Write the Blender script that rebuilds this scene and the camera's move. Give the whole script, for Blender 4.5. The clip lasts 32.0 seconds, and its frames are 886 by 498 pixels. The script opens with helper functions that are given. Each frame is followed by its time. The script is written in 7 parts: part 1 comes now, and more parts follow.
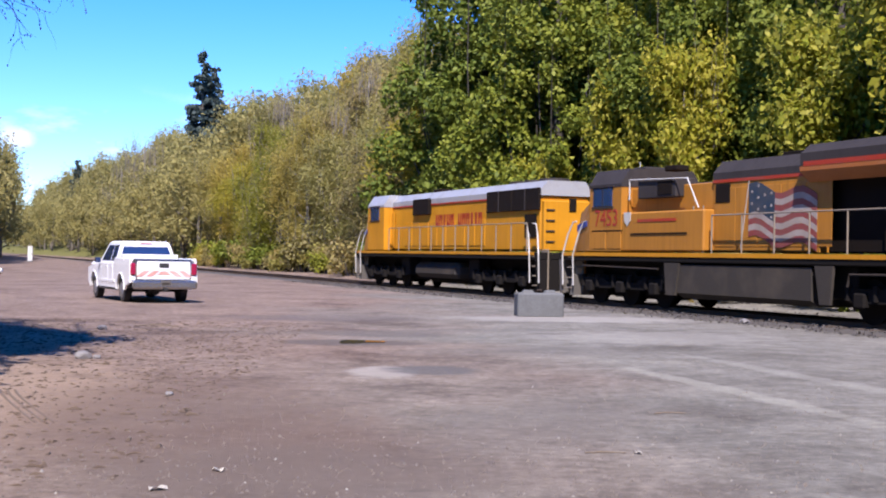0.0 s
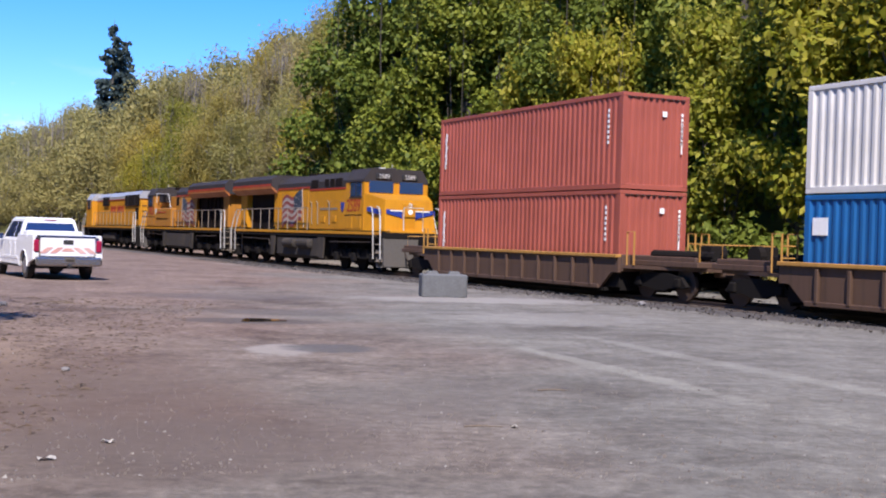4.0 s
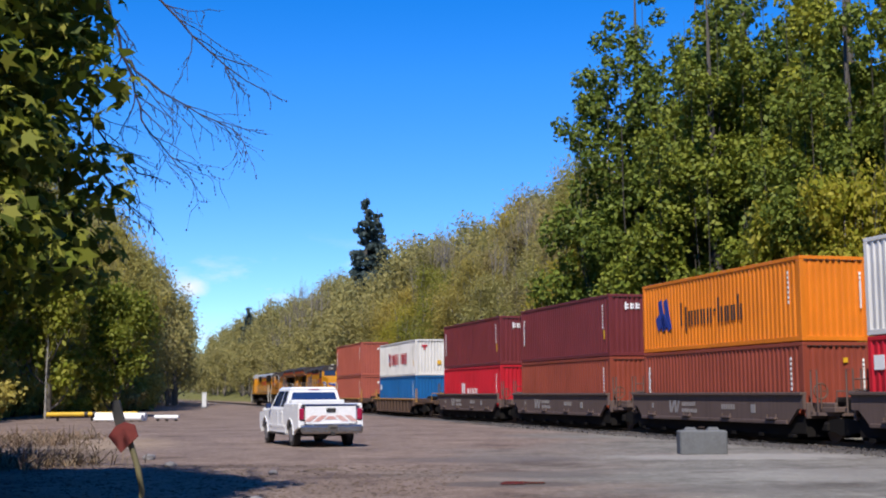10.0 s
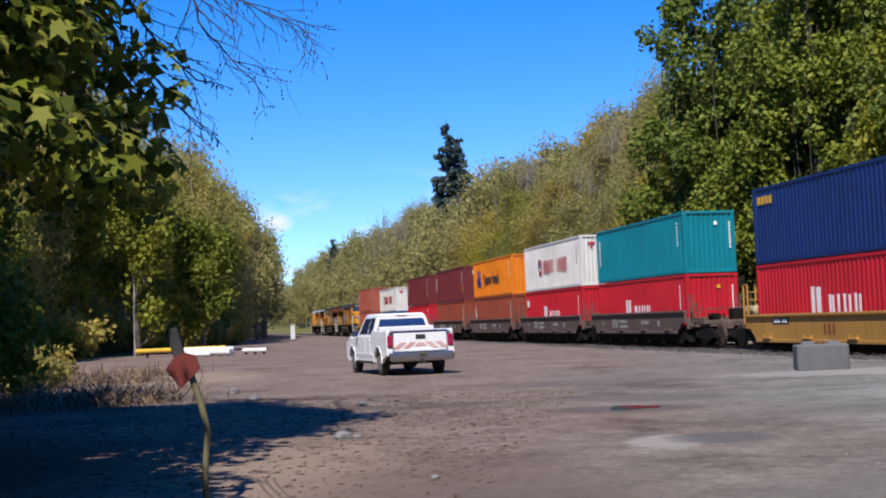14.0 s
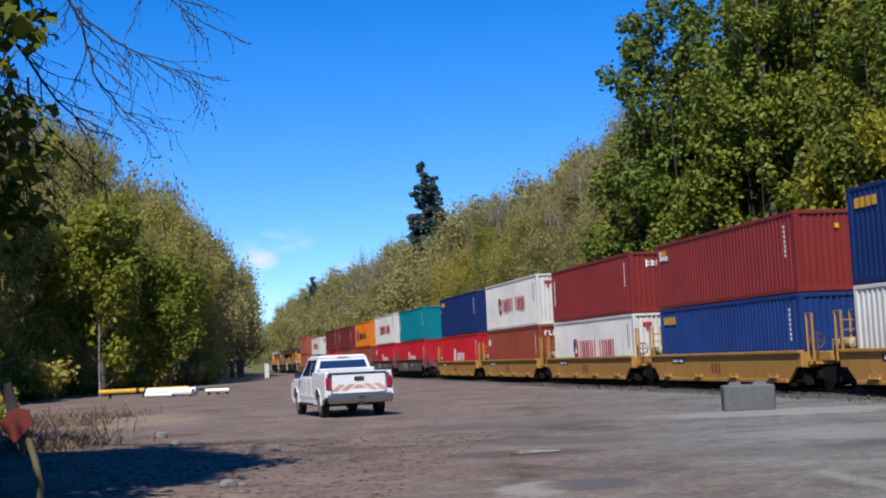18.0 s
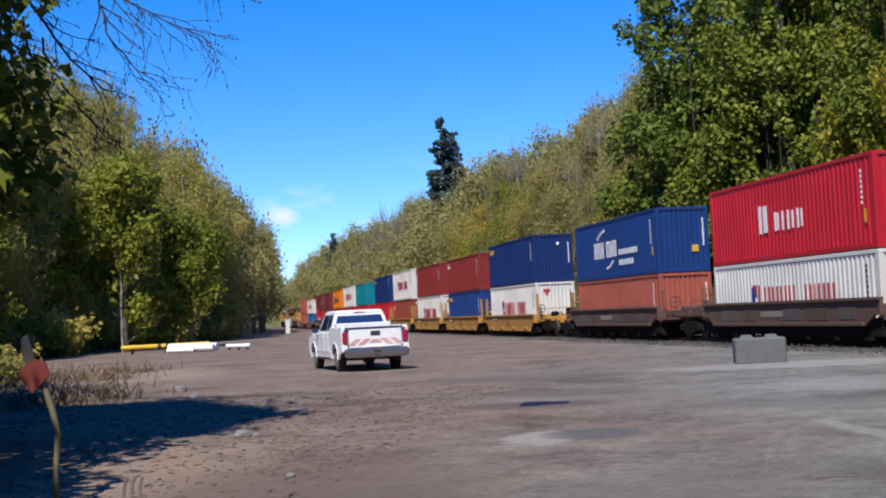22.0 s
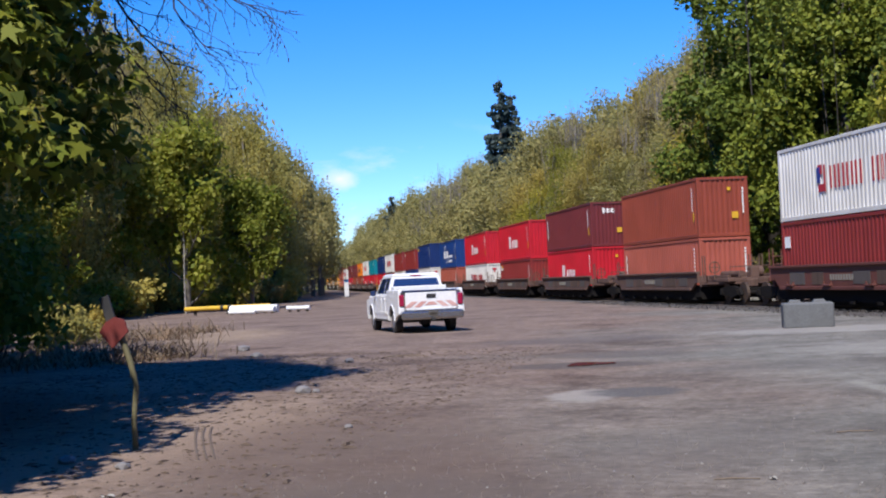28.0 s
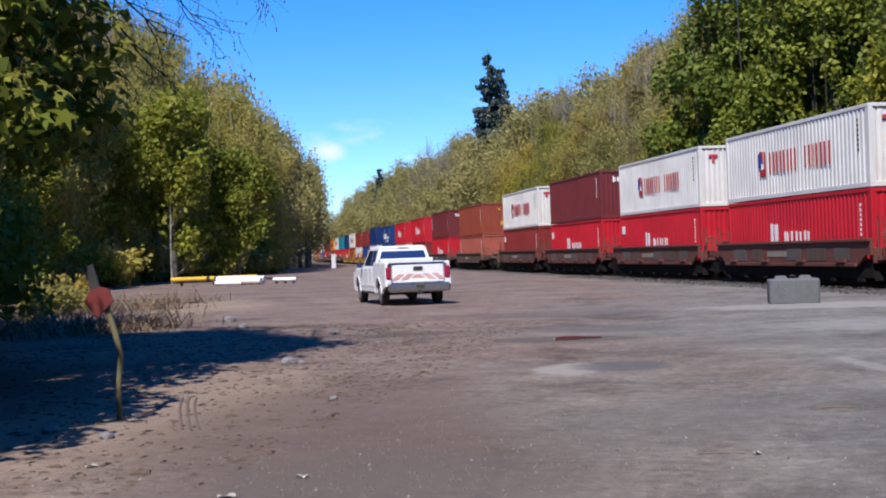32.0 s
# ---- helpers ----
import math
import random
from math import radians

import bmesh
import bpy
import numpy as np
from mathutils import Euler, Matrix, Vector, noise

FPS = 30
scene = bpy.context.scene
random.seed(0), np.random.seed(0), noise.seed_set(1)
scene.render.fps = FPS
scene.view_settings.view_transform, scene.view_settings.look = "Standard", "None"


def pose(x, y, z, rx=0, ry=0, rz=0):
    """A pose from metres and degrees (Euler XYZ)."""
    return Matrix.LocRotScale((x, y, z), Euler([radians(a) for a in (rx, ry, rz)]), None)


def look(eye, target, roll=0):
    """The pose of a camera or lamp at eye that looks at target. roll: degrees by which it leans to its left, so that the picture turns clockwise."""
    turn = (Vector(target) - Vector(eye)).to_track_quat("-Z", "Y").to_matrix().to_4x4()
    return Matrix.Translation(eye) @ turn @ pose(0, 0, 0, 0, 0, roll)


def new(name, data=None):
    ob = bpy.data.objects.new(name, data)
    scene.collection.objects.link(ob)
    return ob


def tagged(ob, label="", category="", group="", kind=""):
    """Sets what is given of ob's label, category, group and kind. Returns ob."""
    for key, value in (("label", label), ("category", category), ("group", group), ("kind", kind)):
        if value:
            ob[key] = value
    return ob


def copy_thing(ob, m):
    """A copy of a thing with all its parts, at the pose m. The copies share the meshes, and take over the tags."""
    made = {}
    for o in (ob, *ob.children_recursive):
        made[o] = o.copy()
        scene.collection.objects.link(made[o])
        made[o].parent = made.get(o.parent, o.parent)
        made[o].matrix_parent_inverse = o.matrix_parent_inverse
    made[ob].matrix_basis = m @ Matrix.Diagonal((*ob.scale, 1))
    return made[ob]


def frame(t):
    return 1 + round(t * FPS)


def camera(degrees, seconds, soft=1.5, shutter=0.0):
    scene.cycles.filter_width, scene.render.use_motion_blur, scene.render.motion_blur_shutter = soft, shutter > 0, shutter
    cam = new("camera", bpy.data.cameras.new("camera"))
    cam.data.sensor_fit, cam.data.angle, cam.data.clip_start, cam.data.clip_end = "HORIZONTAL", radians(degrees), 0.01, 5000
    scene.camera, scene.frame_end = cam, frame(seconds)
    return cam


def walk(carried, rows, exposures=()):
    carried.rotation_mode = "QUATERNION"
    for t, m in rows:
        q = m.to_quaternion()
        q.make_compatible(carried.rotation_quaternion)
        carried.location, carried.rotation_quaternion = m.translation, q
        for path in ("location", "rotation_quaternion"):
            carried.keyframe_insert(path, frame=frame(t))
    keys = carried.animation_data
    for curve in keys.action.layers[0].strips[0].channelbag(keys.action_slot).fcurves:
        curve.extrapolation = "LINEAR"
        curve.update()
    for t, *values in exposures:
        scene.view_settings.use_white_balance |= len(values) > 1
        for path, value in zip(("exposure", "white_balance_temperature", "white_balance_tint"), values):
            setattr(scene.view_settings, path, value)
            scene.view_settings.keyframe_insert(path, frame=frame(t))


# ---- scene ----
cam = camera(39.23, 32.0, 2.0)
PATH = [
    (0, pose(-0.699, -0.294, 1.573, 90.318, -0.988, -2.363)),
    (0.5, pose(-0.744, -0.218, 1.580, 90.176, -1.120, 0.234)),
    (1, pose(-0.759, -0.165, 1.578, 89.943, -1.283, 2.502)),
    (1.5, pose(-0.763, -0.146, 1.570, 89.777, -1.502, 3.591)),
    (2, pose(-0.756, -0.162, 1.568, 89.694, -1.619, 3.360)),
    (2.5, pose(-0.738, -0.264, 1.563, 89.713, -1.790, 2.000)),
    (3, pose(-0.671, -0.407, 1.572, 89.708, -1.855, -0.333)),
    (3.5, pose(-0.586, -0.576, 1.596, 89.707, -1.931, -3.584)),
    (4.5, pose(-0.414, -0.925, 1.594, 89.299, -1.537, -7.419)),
    (5.5, pose(-0.324, -1.189, 1.546, 89.249, -0.578, -4.377)),
    (6, pose(-0.364, -1.238, 1.556, 89.475, -0.086, -0.416)),
    (6.5, pose(-0.387, -1.242, 1.594, 89.705, 0.333, 2.285)),
    (7, pose(-0.390, -1.244, 1.578, 89.969, 0.738, 3.666)),
    (7.5, pose(-0.390, -1.283, 1.574, 90.250, 0.958, 4.082)),
    (8, pose(-0.425, -1.230, 1.585, 91.217, 0.950, 4.395)),
    (8.5, pose(-0.477, -1.123, 1.615, 93.721, 0.523, 4.637)),
    (9, pose(-0.519, -1.037, 1.639, 95.852, 0.340, 4.843)),
    (9.5, pose(-0.534, -1.007, 1.634, 96.645, 0.276, 5.035)),
    (10, pose(-0.551, -0.971, 1.647, 96.611, 0.358, 5.200)),
    (10.5, pose(-0.588, -0.878, 1.651, 96.548, 0.638, 5.349)),
    (11, pose(-0.648, -0.668, 1.639, 96.365, 0.879, 5.361)),
    (11.5, pose(-0.742, -0.398, 1.636, 95.887, 1.080, 5.308)),
    (12, pose(-0.840, -0.063, 1.618, 95.306, 1.352, 5.283)),
    (12.5, pose(-0.948, 0.273, 1.608, 94.696, 1.600, 5.247)),
    (13, pose(-1.028, 0.578, 1.585, 94.089, 1.747, 5.223)),
    (13.5, pose(-1.079, 0.873, 1.564, 93.508, 1.958, 6.328)),
    (14, pose(-0.981, 1.157, 1.551, 93.340, 2.326, 9.174)),
    (14.5, pose(-0.806, 1.311, 1.582, 93.211, 2.230, 11.769)),
    (15.5, pose(-0.352, 1.400, 1.599, 94.293, 1.925, 12.804)),
    (16.5, pose(0.109, 1.317, 1.606, 94.958, 1.880, 10.680)),
    (17, pose(0.293, 1.234, 1.632, 94.683, 2.702, 9.221)),
    (17.5, pose(0.404, 1.149, 1.669, 94.757, 3.015, 8.625)),
    (18, pose(0.440, 1.176, 1.642, 94.983, 2.654, 8.516)),
    (18.5, pose(0.431, 1.215, 1.626, 95.010, 2.261, 8.441)),
    (19, pose(0.467, 1.170, 1.628, 94.854, 2.021, 8.420)),
    (19.5, pose(0.505, 1.089, 1.637, 94.601, 1.876, 8.464)),
    (20, pose(0.544, 0.996, 1.635, 94.305, 2.025, 8.560)),
    (20.5, pose(0.611, 0.884, 1.637, 93.983, 2.226, 8.722)),
    (21, pose(0.678, 0.792, 1.636, 93.634, 2.503, 8.933)),
    (21.5, pose(0.697, 0.800, 1.635, 93.301, 2.638, 9.176)),
    (22, pose(0.664, 0.901, 1.602, 92.994, 2.844, 9.493)),
    (22.5, pose(0.701, 0.745, 1.589, 92.635, 3.129, 9.625)),
    (23, pose(0.840, 0.344, 1.575, 92.540, 3.344, 10.177)),
    (23.5, pose(0.922, 0.160, 1.586, 92.600, 3.336, 11.132)),
    (24, pose(0.925, 0.112, 1.600, 92.470, 3.229, 11.871)),
    (24.5, pose(0.921, 0.096, 1.597, 92.336, 3.161, 12.343)),
    (25, pose(0.928, 0.106, 1.587, 92.172, 3.161, 12.669)),
    (25.5, pose(0.938, 0.086, 1.586, 92.007, 3.181, 12.734)),
    (26.5, pose(0.942, 0.054, 1.597, 91.672, 2.902, 13.038)),
    (27.5, pose(0.934, 0.045, 1.592, 91.542, 2.674, 12.247)),
    (28, pose(0.927, 0.062, 1.596, 91.442, 2.553, 12.173)),
    (28.5, pose(0.932, 0.064, 1.592, 91.352, 2.464, 12.078)),
    (29, pose(0.930, 0.067, 1.599, 91.288, 2.345, 12.007)),
    (29.5, pose(0.931, 0.040, 1.597, 91.225, 2.298, 11.891)),
    (30, pose(0.948, 0.008, 1.602, 91.163, 2.208, 11.813)),
    (30.5, pose(0.953, -0.020, 1.608, 91.088, 2.165, 11.714)),
    (31, pose(0.968, -0.056, 1.607, 91.003, 2.146, 11.621)),
    (31.5, pose(0.963, -0.015, 1.589, 90.706, 2.052, 11.576)),
    (32, pose(0.923, 0.106, 1.589, 90.177, 2.005, 11.583)),
]
EXPOSURE = [(0, 0.95, 6450, 20), (1, 0.88, 6450, 20), (2, 0.80, 6400, 18), (3.5, 0.72, 6400, 18), (6, 0.66, 6400, 18), (7.5, 0.64, 6500, 16), (9, 0.45, 6500, 13), (12, 0.36, 6500, 10), (14.5, 0.38, 6450, 11), (17, 0.22, 6350, 9), (20, 0.18, 6300, 8), (21.5, 0.28, 6350, 9), (24, 0.38, 6320, 11), (32, 0.43, 6280, 12)]
walk(cam, PATH, EXPOSURE)

# World, sun and exposure
world = bpy.data.worlds.new("sky")
scene.world = world
world.use_nodes = True
wn = world.node_tree
sky = wn.nodes.new("ShaderNodeTexSky")
sky.sky_type = "NISHITA"
sky.sun_disc = False
SUN_EL, SUN_AZ = 49.0, 186.0          # degrees; azimuth clockwise from +y
sky.sun_elevation, sky.sun_rotation = radians(SUN_EL), radians(SUN_AZ)
sky.air_density, sky.dust_density, sky.ozone_density = 0.75, 0.0, 2.5
wn.nodes["Background"].inputs["Strength"].default_value = 0.096
hue = wn.nodes.new("ShaderNodeHueSaturation")
hue.inputs["Hue"].default_value, hue.inputs["Saturation"].default_value, hue.inputs["Value"].default_value = 0.512, 1.44, 1.68
wn.links.new(sky.outputs["Color"], hue.inputs["Color"])
# small fair-weather clouds low over the horizon, all the way round
wtc, wmap, wnoise = wn.nodes.new("ShaderNodeTexCoord"), wn.nodes.new("ShaderNodeMapping"), wn.nodes.new("ShaderNodeTexNoise")
wmap.inputs["Scale"].default_value = (9, 9, 26)
wmap.inputs["Location"].default_value = (0.6, 0.2, 0)
wnoise.inputs["Scale"].default_value, wnoise.inputs["Detail"].default_value, wnoise.inputs["Roughness"].default_value = 1.0, 7, 0.6
wn.links.new(wtc.outputs["Generated"], wmap.inputs["Vector"])
wn.links.new(wmap.outputs["Vector"], wnoise.inputs["Vector"])
wsep, wlow, wcut, wmul, wmix = (wn.nodes.new(k) for k in ("ShaderNodeSeparateXYZ", "ShaderNodeMapRange", "ShaderNodeMapRange", "ShaderNodeMath", "ShaderNodeMix"))
wn.links.new(wtc.outputs["Generated"], wsep.inputs["Vector"])
wlow.inputs["From Min"].default_value, wlow.inputs["From Max"].default_value, wlow.inputs["To Min"].default_value, wlow.inputs["To Max"].default_value = 0.07, 0.13, 1.0, 0.0
wcut.inputs["From Min"].default_value, wcut.inputs["From Max"].default_value = 0.52, 0.70
wn.links.new(wsep.outputs["Z"], wlow.inputs["Value"])
wn.links.new(wnoise.outputs["Fac"], wcut.inputs["Value"])
wmul.operation = "MULTIPLY"
wn.links.new(wlow.outputs["Result"], wmul.inputs[0])
wn.links.new(wcut.outputs["Result"], wmul.inputs[1])
# one small heap of cloud low at the end of the valley
wdist, wnear, wfine, wcut2, wadd = (wn.nodes.new(k) for k in ("ShaderNodeVectorMath", "ShaderNodeMapRange", "ShaderNodeTexNoise", "ShaderNodeMath", "ShaderNodeMath"))
wflat = wn.nodes.new("ShaderNodeMapping")
wflat.inputs["Location"].default_value, wflat.inputs["Scale"].default_value = (0.286, -0.953, -0.0845 * 2), (1, 1, 2)
wn.links.new(wtc.outputs["Generated"], wflat.inputs["Vector"])
wdist.operation = "LENGTH"
wn.links.new(wflat.outputs["Vector"], wdist.inputs[0])
wfine.inputs["Scale"].default_value, wfine.inputs["Detail"].default_value = 55, 5
wn.links.new(wtc.outputs["Generated"], wfine.inputs["Vector"])
wnear.inputs["From Min"].default_value, wnear.inputs["From Max"].default_value, wnear.inputs["To Min"].default_value, wnear.inputs["To Max"].default_value = 0.004, 0.034, 1.25, -0.35
wnear.clamp = False
wn.links.new(wdist.outputs["Value"], wnear.inputs["Value"])
wcut2.operation, wcut2.use_clamp = "MULTIPLY_ADD", True
wn.links.new(wfine.outputs["Fac"], wcut2.inputs[0])
wcut2.inputs[1].default_value = 1.5
wadd.operation, wadd.use_clamp = "SUBTRACT", True
wn.links.new(wnear.outputs["Result"], wcut2.inputs[2])
wcut2.use_clamp = False
wn.links.new(wcut2.outputs["Value"], wadd.inputs[0])
wadd.inputs[1].default_value = 1.05
wmax = wn.nodes.new("ShaderNodeMath")
wmax.operation = "MAXIMUM"
wn.links.new(wmul.outputs["Value"], wmax.inputs[0])
wn.links.new(wadd.outputs["Value"], wmax.inputs[1])
wmix.data_type = "RGBA"
wn.links.new(wmax.outputs["Value"], wmix.inputs[0])
# the air near the horizon takes some of the light
wband, wtone = wn.nodes.new("ShaderNodeMapRange"), wn.nodes.new("ShaderNodeMix")
wband.inputs["From Min"].default_value, wband.inputs["From Max"].default_value = 0.0, 0.25
wn.links.new(wsep.outputs["Z"], wband.inputs["Value"])
wtone.data_type = "RGBA"
wtone.inputs[6].default_value, wtone.inputs[7].default_value = (0.52, 0.68, 0.88, 1), (1, 1, 1, 1)
wn.links.new(wband.outputs["Result"], wtone.inputs[0])
wtint = wn.nodes.new("ShaderNodeMix")
wtint.data_type, wtint.blend_type = "RGBA", "MULTIPLY"
wtint.inputs[0].default_value = 1.0
wn.links.new(hue.outputs["Color"], wtint.inputs[6])
wn.links.new(wtone.outputs[2], wtint.inputs[7])
wn.links.new(wtint.outputs[2], wmix.inputs[6])
wmix.inputs[7].default_value = (7.6, 8.0, 8.6, 1)
wn.links.new(wmix.outputs[2], wn.nodes["Background"].inputs["Color"])
sun = new("sun", bpy.data.lights.new("sun", "SUN"))
sun.data.energy, sun.data.angle, sun.data.color = 5.0, radians(0.53), (1.0, 0.95, 0.87)
sdir = Vector((math.sin(radians(SUN_AZ)) * math.cos(radians(SUN_EL)), math.cos(radians(SUN_AZ)) * math.cos(radians(SUN_EL)), math.sin(radians(SUN_EL))))
sun.matrix_world = look(sdir * 50, (0, 0, 0))

# Plan of the track: a straight line; s is metres along it
HEAD = 20.18
DIR = Vector((-math.sin(radians(HEAD)), math.cos(radians(HEAD)), 0))
SIDE = Vector((math.cos(radians(HEAD)), math.sin(radians(HEAD)), 0))
TRACK0 = Vector((8.213, 40.421, 0))
RAIL = 0.08


def on_track(s, off=0.0, z=0.0):
    p = TRACK0 + DIR * (s - 40) + SIDE * off
    return Vector((p.x, p.y, z))


def track_coords(x, y):
    d = Vector((x, y, 0)) - TRACK0
    return 40 + d.dot(DIR), d.dot(SIDE)


# ---- material helpers ----
BASE_SCALE = 0.77         # base colours of paints, leaves and the lot lowered so shade reads deeper


def nodes_of(name):
    m = bpy.data.materials.new(name)
    m.use_nodes = True
    nt = m.node_tree
    return m, nt, nt.nodes["Principled BSDF"]


def noise_node(nt, scale, detail=6.0, rough=0.55, coord="Object"):
    tc = nt.nodes.new("ShaderNodeTexCoord")
    n = nt.nodes.new("ShaderNodeTexNoise")
    n.inputs["Scale"].default_value, n.inputs["Detail"].default_value, n.inputs["Roughness"].default_value = scale, detail, rough
    nt.links.new(tc.outputs[coord], n.inputs["Vector"])
    return n


def ramp_node(nt, source, stops):
    r = nt.nodes.new("ShaderNodeValToRGB")
    els = r.color_ramp.elements
    while len(els) < len(stops):
        els.new(0.5)
    for e, (p, c) in zip(els, stops):
        e.position, e.color = p, (*c, 1) if len(c) == 3 else c
    nt.links.new(source, r.inputs["Fac"])
    return r


def mix_node(nt, fac, a, b, blend="MIX"):
    m = nt.nodes.new("ShaderNodeMix")
    m.data_type, m.blend_type = "RGBA", blend
    for sock, v in ((m.inputs[0], fac), (m.inputs[6], a), (m.inputs[7], b)):
        if isinstance(v, (int, float)):
            sock.default_value = v
        elif isinstance(v, tuple):
            sock.default_value = (*v, 1)
        else:
            nt.links.new(v, sock)
    return m.outputs[2]


def bump_node(nt, bsdf, height, strength, dist):
    b = nt.nodes.new("ShaderNodeBump")
    b.inputs["Strength"].default_value, b.inputs["Distance"].default_value = strength, dist
    nt.links.new(height, b.inputs["Height"])
    nt.links.new(b.outputs["Normal"], bsdf.inputs["Normal"])


def shade(c, k):
    return tuple(min(1, v * k) for v in c)


def paint(name, col, rough=0.5, metal=0.0, wear=0.35, dirt=(0.12, 0.085, 0.06), scale=1.1, fine=22.0, base_scale=BASE_SCALE, gloss=0.5):
    """Painted or plain surface with large stains, fine grain and slight relief."""
    col = shade(col, base_scale)
    m, nt, b = nodes_of(name)
    big, small = noise_node(nt, scale), noise_node(nt, fine, 4)
    tone = ramp_node(nt, small.outputs["Fac"], [(0.3, shade(col, 0.86)), (0.7, shade(col, 1.08))])
    mask = ramp_node(nt, big.outputs["Fac"], [(0.48, (0, 0, 0)), (0.8, (wear, wear, wear))])
    c = mix_node(nt, mask.outputs["Color"], tone.outputs["Color"], dirt)
    nt.links.new(c, b.inputs["Base Color"])
    rr = ramp_node(nt, big.outputs["Fac"], [(0.3, (rough * 0.85,) * 3), (0.8, (min(1, rough * 1.3),) * 3)])
    nt.links.new(rr.outputs["Color"], b.inputs["Roughness"])
    b.inputs["Metallic"].default_value = metal
    b.inputs["Specular IOR Level"].default_value = gloss
    bump_node(nt, b, small.outputs["Fac"], 0.15, 0.01)
    return m


def streaked(name, col, rough=0.5, rust=(0.16, 0.06, 0.03), amount=0.4, gloss=0.5):
    """Container or wagon paint: faded, with streaks that run down and rust specks."""
    col = shade(col, BASE_SCALE)
    m, nt, b = nodes_of(name)
    tc = nt.nodes.new("ShaderNodeTexCoord")
    mp = nt.nodes.new("ShaderNodeMapping")
    mp.inputs["Scale"].default_value = (6, 6, 0.35)
    nt.links.new(tc.outputs["Object"], mp.inputs["Vector"])
    st = nt.nodes.new("ShaderNodeTexNoise")
    st.inputs["Scale"].default_value, st.inputs["Detail"].default_value = 1.0, 5
    nt.links.new(mp.outputs["Vector"], st.inputs["Vector"])
    big, small = noise_node(nt, 0.6), noise_node(nt, 9.0, 8, 0.7)
    tone = ramp_node(nt, big.outputs["Fac"], [(0.3, shade(col, 0.85)), (0.7, shade(col, 1.1))])
    smask = ramp_node(nt, st.outputs["Fac"], [(0.5, (0, 0, 0)), (0.78, (amount,) * 3)])
    c = mix_node(nt, smask.outputs["Color"], tone.outputs["Color"], shade(col, 0.45))
    rmask = ramp_node(nt, small.outputs["Fac"], [(0.66, (0, 0, 0)), (0.74, (amount * 1.6,) * 3)])
    c = mix_node(nt, rmask.outputs["Color"], c, rust)
    nt.links.new(c, b.inputs["Base Color"])
    b.inputs["Roughness"].default_value = rough
    b.inputs["Specular IOR Level"].default_value = gloss
    bump_node(nt, b, small.outputs["Fac"], 0.1, 0.01)
    return m


def leaf_mat(name, cols, trans=0.35):
    """Leaves that differ one from another; light passes through them in part."""
    m, nt, b = nodes_of(name)
    geo = nt.nodes.new("ShaderNodeNewGeometry")
    n = len(cols)
    r = ramp_node(nt, geo.outputs["Random Per Island"], [(i / max(1, n - 1), shade(c, BASE_SCALE)) for i, c in enumerate(cols)])
    info = nt.nodes.new("ShaderNodeObjectInfo")
    tint = ramp_node(nt, info.outputs["Random"], [(0.0, (0.66, 0.73, 0.70)), (0.5, (1, 1, 1)), (1.0, (1.2, 1.09, 0.86))])
    c = mix_node(nt, 1.0, r.outputs["Color"], tint.outputs["Color"], "MULTIPLY")
    nt.links.new(c, b.inputs["Base Color"])
    b.inputs["Roughness"].default_value = 0.6
    b.inputs["Specular IOR Level"].default_value = 0.22
    tr = nt.nodes.new("ShaderNodeBsdfTranslucent")
    nt.links.new(c, tr.inputs["Color"])
    mx = nt.nodes.new("ShaderNodeMixShader")
    mx.inputs["Fac"].default_value = trans
    nt.links.new(b.outputs["BSDF"], mx.inputs[1])
    nt.links.new(tr.outputs["BSDF"], mx.inputs[2])
    nt.links.new(mx.outputs["Shader"], nt.nodes["Material Output"].inputs["Surface"])
    return m


def glow(name, col, strength):
    m, nt, b = nodes_of(name)
    b.inputs["Base Color"].default_value = (*col, 1)
    b.inputs["Emission Color"].default_value = (*col, 1)
    b.inputs["Emission Strength"].default_value = strength
    return m


def glass(name, col=(0.02, 0.03, 0.05), rough=0.06):
    m, nt, b = nodes_of(name)
    b.inputs["Base Color"].default_value = (*col, 1)
    b.inputs["Roughness"].default_value = rough
    b.inputs["Coat Weight"].default_value = 0.8
    b.inputs["Coat Roughness"].default_value = 0.03
    return m


